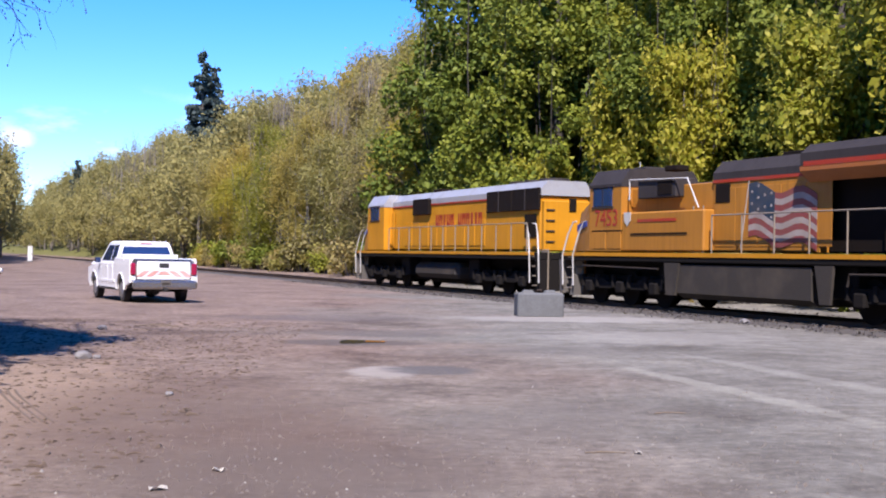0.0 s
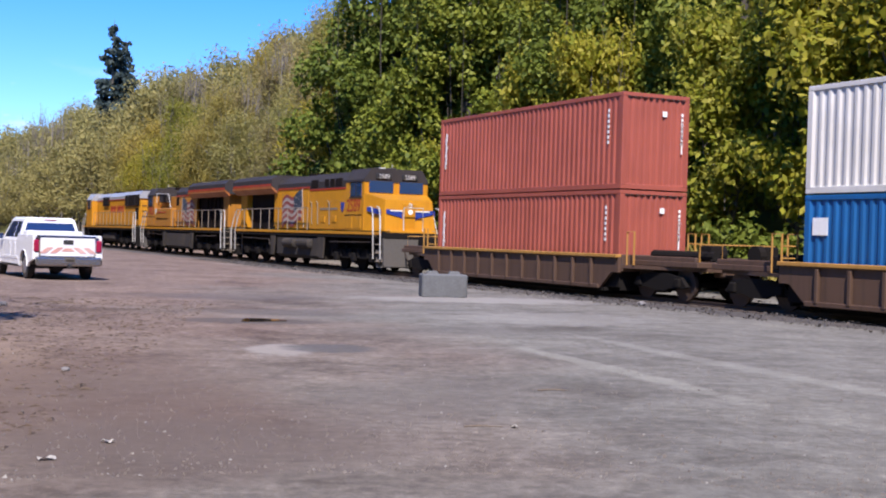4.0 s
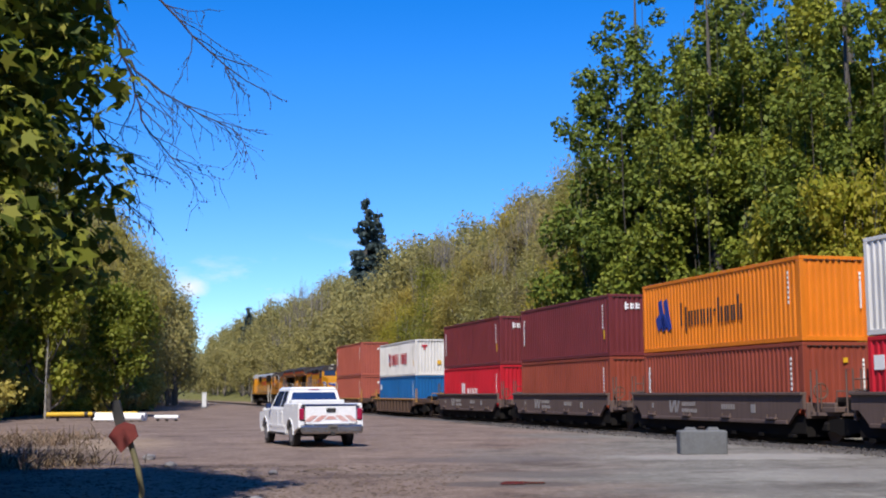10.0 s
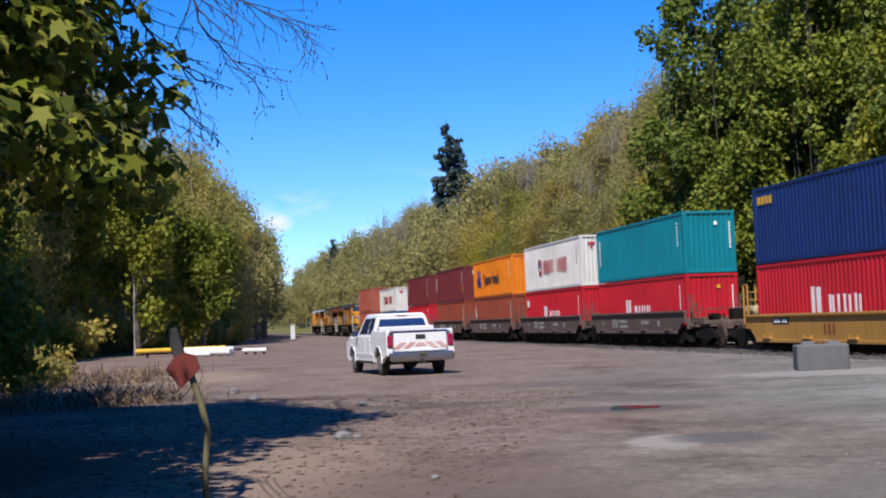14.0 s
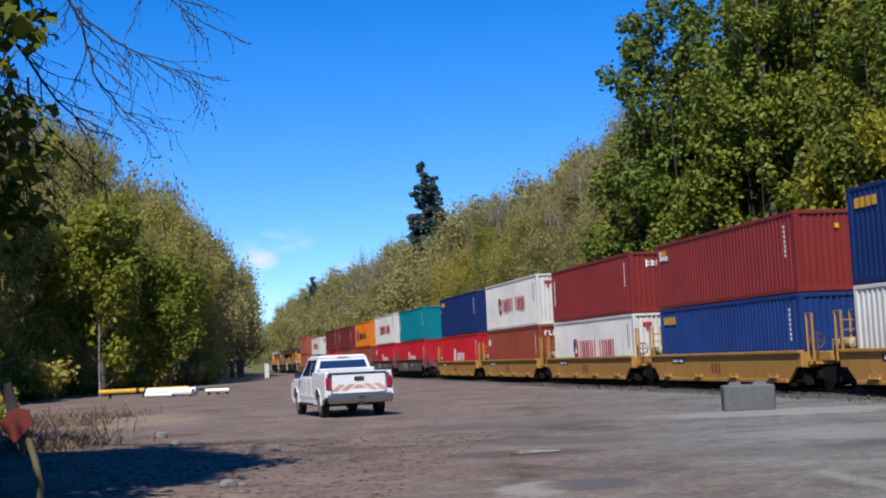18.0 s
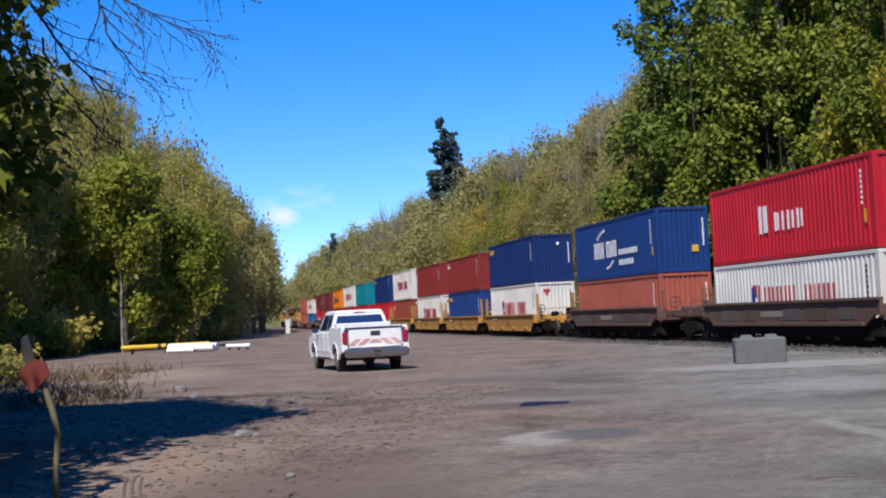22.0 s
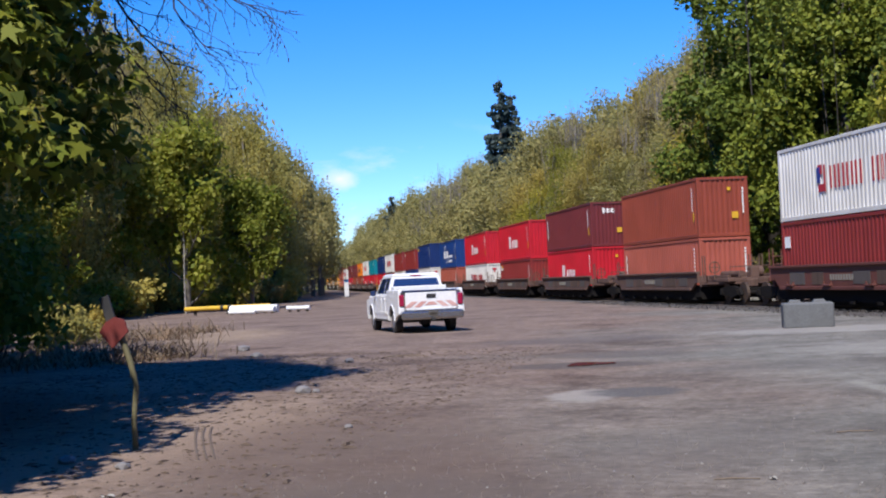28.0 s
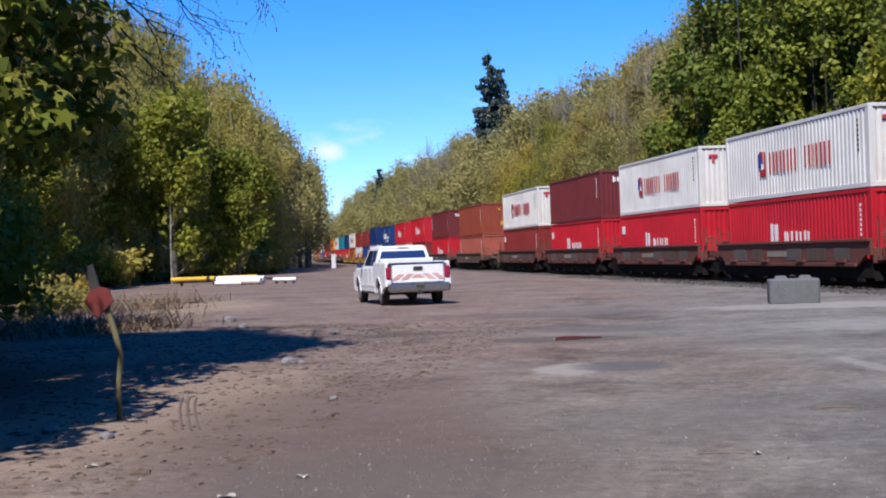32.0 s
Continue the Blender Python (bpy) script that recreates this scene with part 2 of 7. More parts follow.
# ---- mesh helpers ----
class Mesh:
    """Collects simple solids into one mesh."""

    def __init__(self):
        self.v, self.f = [], []

    def add(self, vs, fs):
        o = len(self.v)
        self.v += [tuple(p) for p in vs]
        self.f += [tuple(i + o for i in f) for f in fs]
        return self

    def box(self, x, y, z, sx, sy, sz, b=0.0, m=None):
        """A box about its centre, with its edges chamfered by b."""
        hx, hy, hz = sx / 2, sy / 2, sz / 2
        b = min(b, 0.45 * min(sx, sy, sz))
        if b <= 0:
            vs = [(i * hx, j * hy, k * hz) for i in (-1, 1) for j in (-1, 1) for k in (-1, 1)]
            fs = [(0, 1, 3, 2), (4, 6, 7, 5), (0, 4, 5, 1), (2, 3, 7, 6), (0, 2, 6, 4), (1, 5, 7, 3)]
        else:
            vs, idx = [], {}
            for i in (-1, 1):
                for j in (-1, 1):
                    for k in (-1, 1):
                        for a in range(3):
                            idx[i, j, k, a] = len(vs)
                            vs.append((i * (hx - (a != 0) * b), j * (hy - (a != 1) * b), k * (hz - (a != 2) * b)))
            fs = []
            for s in (-1, 1):
                fs.append([idx[s, j, k, 0] for j, k in ((-1, -1), (1, -1), (1, 1), (-1, 1))][::s])
                fs.append([idx[i, s, k, 1] for i, k in ((-1, -1), (1, -1), (1, 1), (-1, 1))][::-s])
                fs.append([idx[i, j, s, 2] for i, j in ((-1, -1), (1, -1), (1, 1), (-1, 1))][::s])
                for t in (-1, 1):
                    fs.append((idx[s, t, -1, 0], idx[s, t, 1, 0], idx[s, t, 1, 1], idx[s, t, -1, 1])[::-s * t])
                    fs.append((idx[s, -1, t, 0], idx[s, 1, t, 0], idx[s, 1, t, 2], idx[s, -1, t, 2])[::s * t])
                    fs.append((idx[-1, s, t, 1], idx[1, s, t, 1], idx[1, s, t, 2], idx[-1, s, t, 2])[::-s * t])
                    for u in (-1, 1):
                        fs.append((idx[s, t, u, 0], idx[s, t, u, 1], idx[s, t, u, 2])[::s * t * u])
        if m is not None:
            vs = [tuple(m @ Vector(p)) for p in vs]
        return self.add([(p[0] + x, p[1] + y, p[2] + z) for p in vs], fs)

    def tube(self, pts, radii, n=8, cap=True):
        """A tapered tube along a line of points."""
        pts = [Vector(p) for p in pts]
        if not hasattr(radii, "__len__"):
            radii = [radii] * len(pts)
        vs, fs = [], []
        for i, p in enumerate(pts):
            d = (pts[min(i + 1, len(pts) - 1)] - pts[max(i - 1, 0)])
            d = d.normalized() if d.length > 1e-9 else Vector((0, 0, 1))
            a = d.cross(Vector((0, 0, 1)) if abs(d.z) < 0.9 else Vector((1, 0, 0))).normalized()
            c = d.cross(a)
            vs += [p + (a * math.cos(2 * math.pi * k / n) + c * math.sin(2 * math.pi * k / n)) * radii[i] for k in range(n)]
        for i in range(len(pts) - 1):
            fs += [(i * n + k, i * n + (k + 1) % n, (i + 1) * n + (k + 1) % n, (i + 1) * n + k) for k in range(n)]
        if cap:
            fs += [tuple(range(n))[::-1], tuple((len(pts) - 1) * n + k for k in range(n))]
        return self.add(vs, fs)

    def prism(self, outline, axis, a, b):
        """Extrudes a closed 2D outline along x, y or z from a to b."""
        n = len(outline)
        put = {"x": lambda p, t: (t, p[0], p[1]), "y": lambda p, t: (p[0], t, p[1]), "z": lambda p, t: (p[0], p[1], t)}[axis]
        vs = [put(p, t) for t in (a, b) for p in outline]
        fs = [(i, (i + 1) % n, n + (i + 1) % n, n + i) for i in range(n)] + [tuple(range(n))[::-1], tuple(range(n, 2 * n))]
        return self.add(vs, fs)

    def data(self, name, material, smooth=False):
        me = bpy.data.meshes.new(name)
        me.from_pydata(self.v, [], self.f)
        bm = bmesh.new()
        bm.from_mesh(me)
        bmesh.ops.recalc_face_normals(bm, faces=bm.faces)
        bm.to_mesh(me)
        bm.free()
        me.materials.append(material)
        if smooth:
            me.shade_smooth()
        return me


def part(name, mesh, material, parent, label="", smooth=False, at=None):
    """One mesh object under a thing or a part; mesh is a Mesh or finished data."""
    ob = new(name, mesh.data(name, material, smooth) if isinstance(mesh, Mesh) else mesh)
    ob.parent = parent
    if at is not None:
        ob.matrix_basis = at
    return tagged(ob, label)


def root(name, m, label, category, group=""):
    ob = new(name)
    ob.matrix_basis = m
    return tagged(ob, label, category, group)


def solo(name, mesh, material, m, label, category, group="", kind="", smooth=False):
    ob = new(name, mesh.data(name, material, smooth) if isinstance(mesh, Mesh) else mesh)
    ob.matrix_basis = m
    return tagged(ob, label, category, group, kind)


def letters(text, size, material):
    cu = bpy.data.curves.new("letters", "FONT")
    cu.body, cu.size, cu.extrude, cu.align_x, cu.align_y = text, size, 0.004, "CENTER", "CENTER"
    ob = bpy.data.objects.new("letters", cu)
    scene.collection.objects.link(ob)
    bpy.context.view_layer.update()
    me = bpy.data.meshes.new_from_object(ob.evaluated_get(bpy.context.evaluated_depsgraph_get()))
    bpy.data.objects.remove(ob)
    me.materials.clear()
    me.materials.append(material)
    return me


# ---- ground ----
def smooth(a, b, x):
    t = max(0.0, min(1.0, (x - a) / (b - a)))
    return t * t * (3 - 2 * t)


def wood_edge(s):
    """How far to the left of the track the open lot reaches."""
    return -35.0 + 4.5 * smooth(78, 96, s) + 12.0 * smooth(98, 140, s) + 9.0 * smooth(140, 220, s)


def ground_z(x, y):
    s, o = track_coords(x, y)
    z = 0.0
    if o > 6:
        z += min(0.44 * (o - 6) * smooth(6, 12, o), 18)
    left = wood_edge(s) - 4 - o
    if left > 0:
        z += min(0.34 * left * smooth(0, 8, left), 16)
    z -= 0.10 * smooth(-4.2, -2.6, o) * (1 - smooth(3.5, 5.5, o))
    if -30 < o < 5 and y < 140:
        z += 0.035 * noise.noise(Vector((x * 0.18, y * 0.18, 0))) * smooth(4, 10, abs(o))
    elif z > 0.2:
        z += 0.7 * noise.noise(Vector((x * 0.07, y * 0.07, 3)))
    return z


def axis_steps(lo, a, b, hi, fine, grow):
    v = [a + fine * i for i in range(int((b - a) / fine) + 1)]
    d = fine
    while v[-1] < hi:
        d *= grow
        v.append(v[-1] + d)
    d = fine
    while v[0] > lo:
        d *= grow
        v.insert(0, v[0] - d)
    return v


def blot(nt, x, y, rx, ry, turn, lo, hi, wob, amount):
    """A mask for one stain or painted shade patch of the ground: an ellipse with a ragged edge."""
    tc = nt.nodes.new("ShaderNodeTexCoord")
    mp = nt.nodes.new("ShaderNodeMapping")
    mp.vector_type = "TEXTURE"
    mp.inputs["Location"].default_value, mp.inputs["Rotation"].default_value, mp.inputs["Scale"].default_value = (x, y, 0), (0, 0, radians(turn)), (rx, ry, 50)
    nt.links.new(tc.outputs["Object"], mp.inputs["Vector"])
    g = nt.nodes.new("ShaderNodeTexGradient")
    g.gradient_type = "SPHERICAL"
    nt.links.new(mp.outputs["Vector"], g.inputs["Vector"])
    add = nt.nodes.new("ShaderNodeMath")
    add.operation = "MULTIPLY_ADD"
    nt.links.new(wob, add.inputs[0])
    add.inputs[1].default_value = 0.9
    nt.links.new(g.outputs["Fac"], add.inputs[2])
    return ramp_node(nt, add.outputs[0], [(lo, (0, 0, 0)), (hi, (amount,) * 3)]).outputs["Color"]


def ground_mat():
    m, nt, b = nodes_of("lot_surface")
    tc = nt.nodes.new("ShaderNodeTexCoord")
    sep = nt.nodes.new("ShaderNodeSeparateXYZ")
    nt.links.new(tc.outputs["Object"], sep.inputs["Vector"])
    patch, grain, grit, wide, mid = noise_node(nt, 0.30, 6, 0.65), noise_node(nt, 7, 8, 0.75), noise_node(nt, 55, 5, 0.75), noise_node(nt, 0.09, 3, 0.5), noise_node(nt, 1.6, 6, 0.7)
    asphalt = ramp_node(nt, grain.outputs["Fac"], [(0.28, (0.13, 0.127, 0.118)), (0.55, (0.218, 0.212, 0.193)), (0.8, (0.34, 0.33, 0.293))])
    dirt = ramp_node(nt, grain.outputs["Fac"], [(0.27, (0.10, 0.070, 0.056)), (0.55, (0.245, 0.187, 0.158)), (0.78, (0.42, 0.345, 0.295))])
    # worn asphalt on the railway side, dirt and gravel over it elsewhere
    add = nt.nodes.new("ShaderNodeMath")
    add.operation = "MULTIPLY_ADD"
    nt.links.new(sep.outputs["X"], add.inputs[0])
    add.inputs[1].default_value = -0.055
    nt.links.new(wide.outputs["Fac"], add.inputs[2])
    mask = ramp_node(nt, add.outputs[0], [(0.38, (0, 0, 0)), (0.66, (1, 1, 1))])
    c = mix_node(nt, mask.outputs["Color"], asphalt.outputs["Color"], dirt.outputs["Color"])
    pm = ramp_node(nt, patch.outputs["Fac"], [(0.30, (0.52, 0.475, 0.46)), (0.46, (0.94, 0.92, 0.91)), (0.68, (1.24, 1.22, 1.18))])
    c = mix_node(nt, 1.0, c, pm.outputs["Color"], "MULTIPLY")
    mm = ramp_node(nt, mid.outputs["Fac"], [(0.3, (0.68, 0.655, 0.64)), (0.6, (1.10, 1.10, 1.09))])
    c = mix_node(nt, 1.0, c, mm.outputs["Color"], "MULTIPLY")
    gm = ramp_node(nt, grit.outputs["Fac"], [(0.3, (0.72, 0.71, 0.70)), (0.7, (1.28, 1.28, 1.28))])
    c = mix_node(nt, 1.0, c, gm.outputs["Color"], "MULTIPLY")
    # tan sand by the trees, oily stains, a pale worn patch, faded stripes, painted tree shade
    w = mid.outputs["Fac"]
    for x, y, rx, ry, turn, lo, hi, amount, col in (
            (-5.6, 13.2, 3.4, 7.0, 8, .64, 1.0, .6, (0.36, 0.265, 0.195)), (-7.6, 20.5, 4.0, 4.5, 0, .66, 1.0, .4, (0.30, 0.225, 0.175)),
            # the near-black patch at (-10.2, 13) paints shade under the left trees
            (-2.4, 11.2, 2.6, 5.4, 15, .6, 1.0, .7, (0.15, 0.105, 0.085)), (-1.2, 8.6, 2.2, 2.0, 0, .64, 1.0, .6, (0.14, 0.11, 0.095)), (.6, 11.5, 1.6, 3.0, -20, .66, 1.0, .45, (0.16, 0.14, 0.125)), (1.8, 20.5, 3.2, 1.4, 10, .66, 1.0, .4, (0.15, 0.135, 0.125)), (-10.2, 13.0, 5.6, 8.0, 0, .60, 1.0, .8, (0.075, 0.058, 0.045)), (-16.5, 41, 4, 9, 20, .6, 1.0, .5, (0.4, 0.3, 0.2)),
            (-.78, 16.45, .62, 1.3, 0, .62, .85, .6, (0.40, 0.37, 0.335)), (-.1, 16.8, .85, 1.0, 0, .6, .85, .8, (0.115, 0.11, 0.11)),
            (-2.2, 30.3, 3.6, 2.2, 0, .62, .95, .6, (0.13, 0.11, 0.105)), (-1.0, 24.8, 2.2, 1.6, 0, .64, .92, .6, (0.12, 0.105, 0.10)),
            (-1.4, 21.9, 1.9, 1.1, 0, .6, .9, .75, (0.10, 0.085, 0.08)), (1.0, 26.2, 2.4, .8, 10, .62, .9, .45, (0.13, 0.12, 0.115)),
            (4.0, 31.5, 5.0, 2.4, 12, .66, .95, .6, (0.38, 0.36, 0.33)), (4.6, 24.5, 4.0, 3.0, 20, .68, 1.0, .45, (0.36, 0.345, 0.31)),
            (3.4, 14.6, .28, 4.6, 13, .6, .95, .35, (0.42, 0.41, 0.35)), (5.2, 15.5, .35, 7.0, 13, .65, 1.0, .3, (0.40, 0.39, 0.34))):
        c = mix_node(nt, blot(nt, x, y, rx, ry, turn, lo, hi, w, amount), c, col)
    # grass and leaf litter where the banks rise
    lift = ramp_node(nt, sep.outputs["Z"], [(0.05, (0, 0, 0)), (0.3, (1, 1, 1))])
    litter = ramp_node(nt, grain.outputs["Fac"], [(0.3, (0.09, 0.085, 0.03)), (0.6, (0.18, 0.18, 0.06)), (0.8, (0.28, 0.24, 0.11))])
    c = mix_node(nt, lift.outputs["Color"], c, litter.outputs["Color"])
    c = mix_node(nt, 1.0, c, (0.84, 0.84, 0.84), "MULTIPLY")
    nt.links.new(c, b.inputs["Base Color"])
    b.inputs["Roughness"].default_value = 0.9
    b.inputs["Specular IOR Level"].default_value = 0.15
    hsum = nt.nodes.new("ShaderNodeMath")
    hsum.operation = "ADD"
    nt.links.new(grain.outputs["Fac"], hsum.inputs[0])
    nt.links.new(grit.outputs["Fac"], hsum.inputs[1])
    bump_node(nt, b, hsum.outputs[0], 0.5, 0.025)
    return m


def build_ground():
    xs, ys = axis_steps(-1800, -44, 30, 1800, 0.6, 1.11), axis_steps(-300, 2, 110, 2600, 0.6, 1.11)
    v = [(x, y, ground_z(x, y)) for y in ys for x in xs]
    w = len(xs)
    f = [(j * w + i, j * w + i + 1, (j + 1) * w + i + 1, (j + 1) * w + i) for j in range(len(ys) - 1) for i in range(w - 1)]
    me = bpy.data.meshes.new("ground")
    me.from_pydata(v, [], f)
    me.shade_smooth()
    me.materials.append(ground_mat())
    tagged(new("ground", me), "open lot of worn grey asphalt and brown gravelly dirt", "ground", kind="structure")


build_ground()

# ---- railway ----
BALLAST = paint("ballast_stone", (0.088, 0.078, 0.072), 0.95, wear=0.5, dirt=(0.09, 0.07, 0.06), scale=0.8, fine=14)
RAILSTEEL = paint("rail_steel", (0.11, 0.075, 0.06), 0.55, 0.5)
TIE = paint("tie_wood", (0.075, 0.055, 0.045), 0.9)


def build_track():
    rng = random.Random(5)
    bm = Mesh()
    prof = [(-3.0, -0.12), (-2.35, -0.04), (-1.7, 0.0), (1.7, 0.0), (2.35, -0.04), (3.4, -0.16)]
    steps = [i * 2.0 for i in range(0, 260)]
    vs, fs = [], []
    for s in steps:
        for o, z in prof:
            vs.append(on_track(s - 10, o + rng.uniform(-.12, .12) * (abs(o) > 2), z - 0.06 + rng.uniform(-.02, .02)))
    n = len(prof)
    for j in range(len(steps) - 1):
        fs += [(j * n + i, (j + 1) * n + i, (j + 1) * n + i + 1, j * n + i + 1) for i in range(n - 1)]
    bm.add(vs, fs)
    solo("ballast_bed", bm, BALLAST, Matrix(), "grey-brown crushed stone ballast bed under the rails", "ballast", kind="structure")
    # loose stones on the shoulder
    st = Mesh()
    for _ in range(5200):
        s, o = rng.uniform(18, 75), rng.choice((-1, -1, -1, 1)) * rng.uniform(1.3, 3.6)
        r = rng.uniform(0.02, 0.055)
        p = on_track(s, o, -0.03 - 0.03 * smooth(1.7, 3.2, abs(o)) + r * 0.3)
        q = [Vector((rng.uniform(-1, 1), rng.uniform(-1, 1), rng.uniform(-.6, 1))).normalized() * r * rng.uniform(.7, 1.2) for _ in range(4)]
        st.add([p + k for k in q], [(0, 1, 2), (0, 2, 3), (0, 3, 1), (1, 3, 2)])
    solo("ballast_stones", st, BALLAST, Matrix(), "loose crushed grey stones along the track", "ballast", kind="stuff")
    for k, o in enumerate((-0.7525, 0.7525)):
        r = Mesh()
        out = [(-0.07, -0.10), (0.07, -0.10), (0.02, -0.07), (0.012, 0.045), (0.036, 0.055), (0.036, 0.08), (-0.036, 0.08), (-0.036, 0.055), (-0.012, 0.045), (-0.02, -0.07)]
        m = Matrix.Translation(on_track(0)) @ Matrix.Rotation(radians(HEAD), 4, "Z")
        r.prism([(x + o, z) for x, z in out], "y", -30, 620)
        solo("rail", r, RAILSTEEL, m, "worn brown steel rail", "rail", "rails of the track", "structure")
    t = Mesh().box(0, 0, 0, 2.6, 0.22, 0.16, 0.012).data("tie", TIE)
    for i in range(230):
        s = 15 + i * 0.53
        solo("tie", t, TIE, Matrix.Translation(on_track(s, 0, -0.12)) @ Matrix.Rotation(radians(HEAD + rng.uniform(-.6, .6)), 4, "Z"),
             "dark weathered wooden railway tie", "railway tie", "ties of the track", "structure")


build_track()

# ---- trees ----
BARK = paint("grey_bark", (0.16, 0.14, 0.115), 0.9, wear=0.5, dirt=(0.06, 0.06, 0.04), scale=2, fine=18)
PALE = paint("pale_bark", (0.23, 0.205, 0.17), 0.85, wear=0.4, scale=2, fine=18)
WHITEBARK = paint("white_bark", (0.42, 0.39, 0.34), 0.8, wear=0.5, dirt=(0.1, 0.08, 0.07), scale=3, fine=14)
DARKBARK = paint("dark_bark", (0.06, 0.052, 0.042), 0.95)
TWIG = paint("twig_bark", (0.034, 0.026, 0.036), 0.85)
L_SPRING = leaf_mat("spring_leaves", [(0.365, 0.35, 0.045), (0.47, 0.43, 0.065), (0.56, 0.495, 0.085), (0.395, 0.375, 0.05)], 0.5)
L_OLIVE = leaf_mat("olive_leaves", [(0.40, 0.345, 0.085), (0.50, 0.425, 0.12), (0.57, 0.475, 0.14), (0.44, 0.38, 0.10)], 0.5)
L_DARK = leaf_mat("dark_leaves", [(0.09, 0.135, 0.018), (0.145, 0.19, 0.026), (0.24, 0.28, 0.042), (0.12, 0.165, 0.022)], 0.24)
L_LIME = leaf_mat("lime_leaves", [(0.19, 0.225, 0.028), (0.26, 0.295, 0.04), (0.36, 0.385, 0.06), (0.15, 0.19, 0.024)], 0.35)
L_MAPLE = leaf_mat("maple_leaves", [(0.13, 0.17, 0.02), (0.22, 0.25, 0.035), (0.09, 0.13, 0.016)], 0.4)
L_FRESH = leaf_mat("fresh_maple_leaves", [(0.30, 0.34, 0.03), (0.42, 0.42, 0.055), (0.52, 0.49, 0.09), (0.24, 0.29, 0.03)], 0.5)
L_GREEN = leaf_mat("wood_leaves", [(0.42, 0.39, 0.11), (0.51, 0.465, 0.14), (0.60, 0.54, 0.18), (0.37, 0.345, 0.10)], 0.5)
L_FAR = leaf_mat("distant_leaves", [(0.35, 0.335, 0.125), (0.41, 0.375, 0.15), (0.45, 0.40, 0.165), (0.32, 0.31, 0.115)], 0.4)
L_TWIGGY = leaf_mat("budding_twigs", [(0.35, 0.28, 0.12), (0.44, 0.355, 0.155), (0.42, 0.36, 0.12), (0.31, 0.245, 0.115)], 0.4)
# distance haze is put into the needles as a paler, bluish colour
L_FIR = leaf_mat("fir_needles", [(0.05, 0.078, 0.072), (0.075, 0.108, 0.10), (0.06, 0.09, 0.085)], 0.2)
L_BUD = leaf_mat("bud_leaves", [(0.48, 0.43, 0.16), (0.43, 0.40, 0.13), (0.52, 0.46, 0.19)], 0.45)


def leaf_cloud(lobes, n, size, seed, shell=0.45, droop=0.0, broad=0.42, rise=0.0):
    """Many small folded leaves filling rounded lobes (x, y, z, rx, ry, rz)."""
    g = np.random.default_rng(seed)
    lob = np.array(lobes, float)
    vol = lob[:, 3] * lob[:, 4] * lob[:, 5]
    k = g.choice(len(lob), n, p=vol ** 0.7 / (vol ** 0.7).sum())
    d = g.normal(size=(n, 3))
    d /= np.linalg.norm(d, axis=1, keepdims=True)
    r = 1 - (1 - shell) * g.random(n) ** 1.4
    r *= 1 + 0.16 * g.normal(size=n)
    c = lob[k, :3] + d * r[:, None] * lob[k, 3:]
    nrm = d + 0.9 * g.normal(size=(n, 3)) + np.array([0, 0, 0.4])
    nrm /= np.linalg.norm(nrm, axis=1, keepdims=True)
    a = np.cross(nrm, g.normal(size=(n, 3)))
    a /= np.linalg.norm(a, axis=1, keepdims=True)
    if rise:
        a = a * (1 - rise) + np.array([0, 0, rise]) + 0.25 * g.normal(size=(n, 3))
        a /= np.linalg.norm(a, axis=1, keepdims=True)
    b = np.cross(nrm, a)
    sz = size * (0.55 + 0.9 * g.random(n))[:, None]
    tip, base = c + a * sz * 0.6, c - a * sz * 0.6
    tip[:, 2] -= droop * sz[:, 0]
    l, rr = c + b * sz * broad + nrm * sz * 0.14, c - b * sz * broad + nrm * sz * 0.14
    v = np.stack([base, l, tip, rr], 1).reshape(-1, 3)
    return v


def cloud_mesh(name, v, material):
    n = len(v) // 4
    me = bpy.data.meshes.new(name)
    me.vertices.add(len(v))
    me.vertices.foreach_set("co", v.ravel())
    me.loops.add(4 * n)
    me.loops.foreach_set("vertex_index", np.arange(4 * n, dtype=np.int32))
    me.polygons.add(n)
    me.polygons.foreach_set("loop_start", np.arange(0, 4 * n, 4, dtype=np.int32))
    me.update(calc_edges=True)
    me.materials.append(material)
    return me


def limbs(mesh, rng, base, d, length, rad, depth, ends, bend=0.25, up=0.25, n=6):
    """A limb that bends as it goes, with smaller limbs; notes where the twigs end."""
    pts, p, q = [Vector(base)], Vector(base), Vector(d).normalized()
    for i in range(4):
        q = (q + Vector((rng.uniform(-1, 1), rng.uniform(-1, 1), rng.uniform(-1, 1))) * bend + Vector((0, 0, up))).normalized()
        p = p + q * length / 4
        pts.append(p)
    mesh.tube(pts, [rad * (1 - 0.2 * i) for i in range(5)], n, cap=False)
    if depth == 0:
        ends.append(pts[-1])
        return
    for i in range(2, 5):
        for _ in range(2 if i < 4 else 1):
            a = rng.uniform(0, 2 * math.pi)
            side = Vector((math.cos(a), math.sin(a), rng.uniform(0, .6)))
            limbs(mesh, rng, pts[i], q * 0.6 + side * 0.8, length * rng.uniform(.45, .65), rad * 0.5, depth - 1, ends, bend, up, max(3, n - 2))


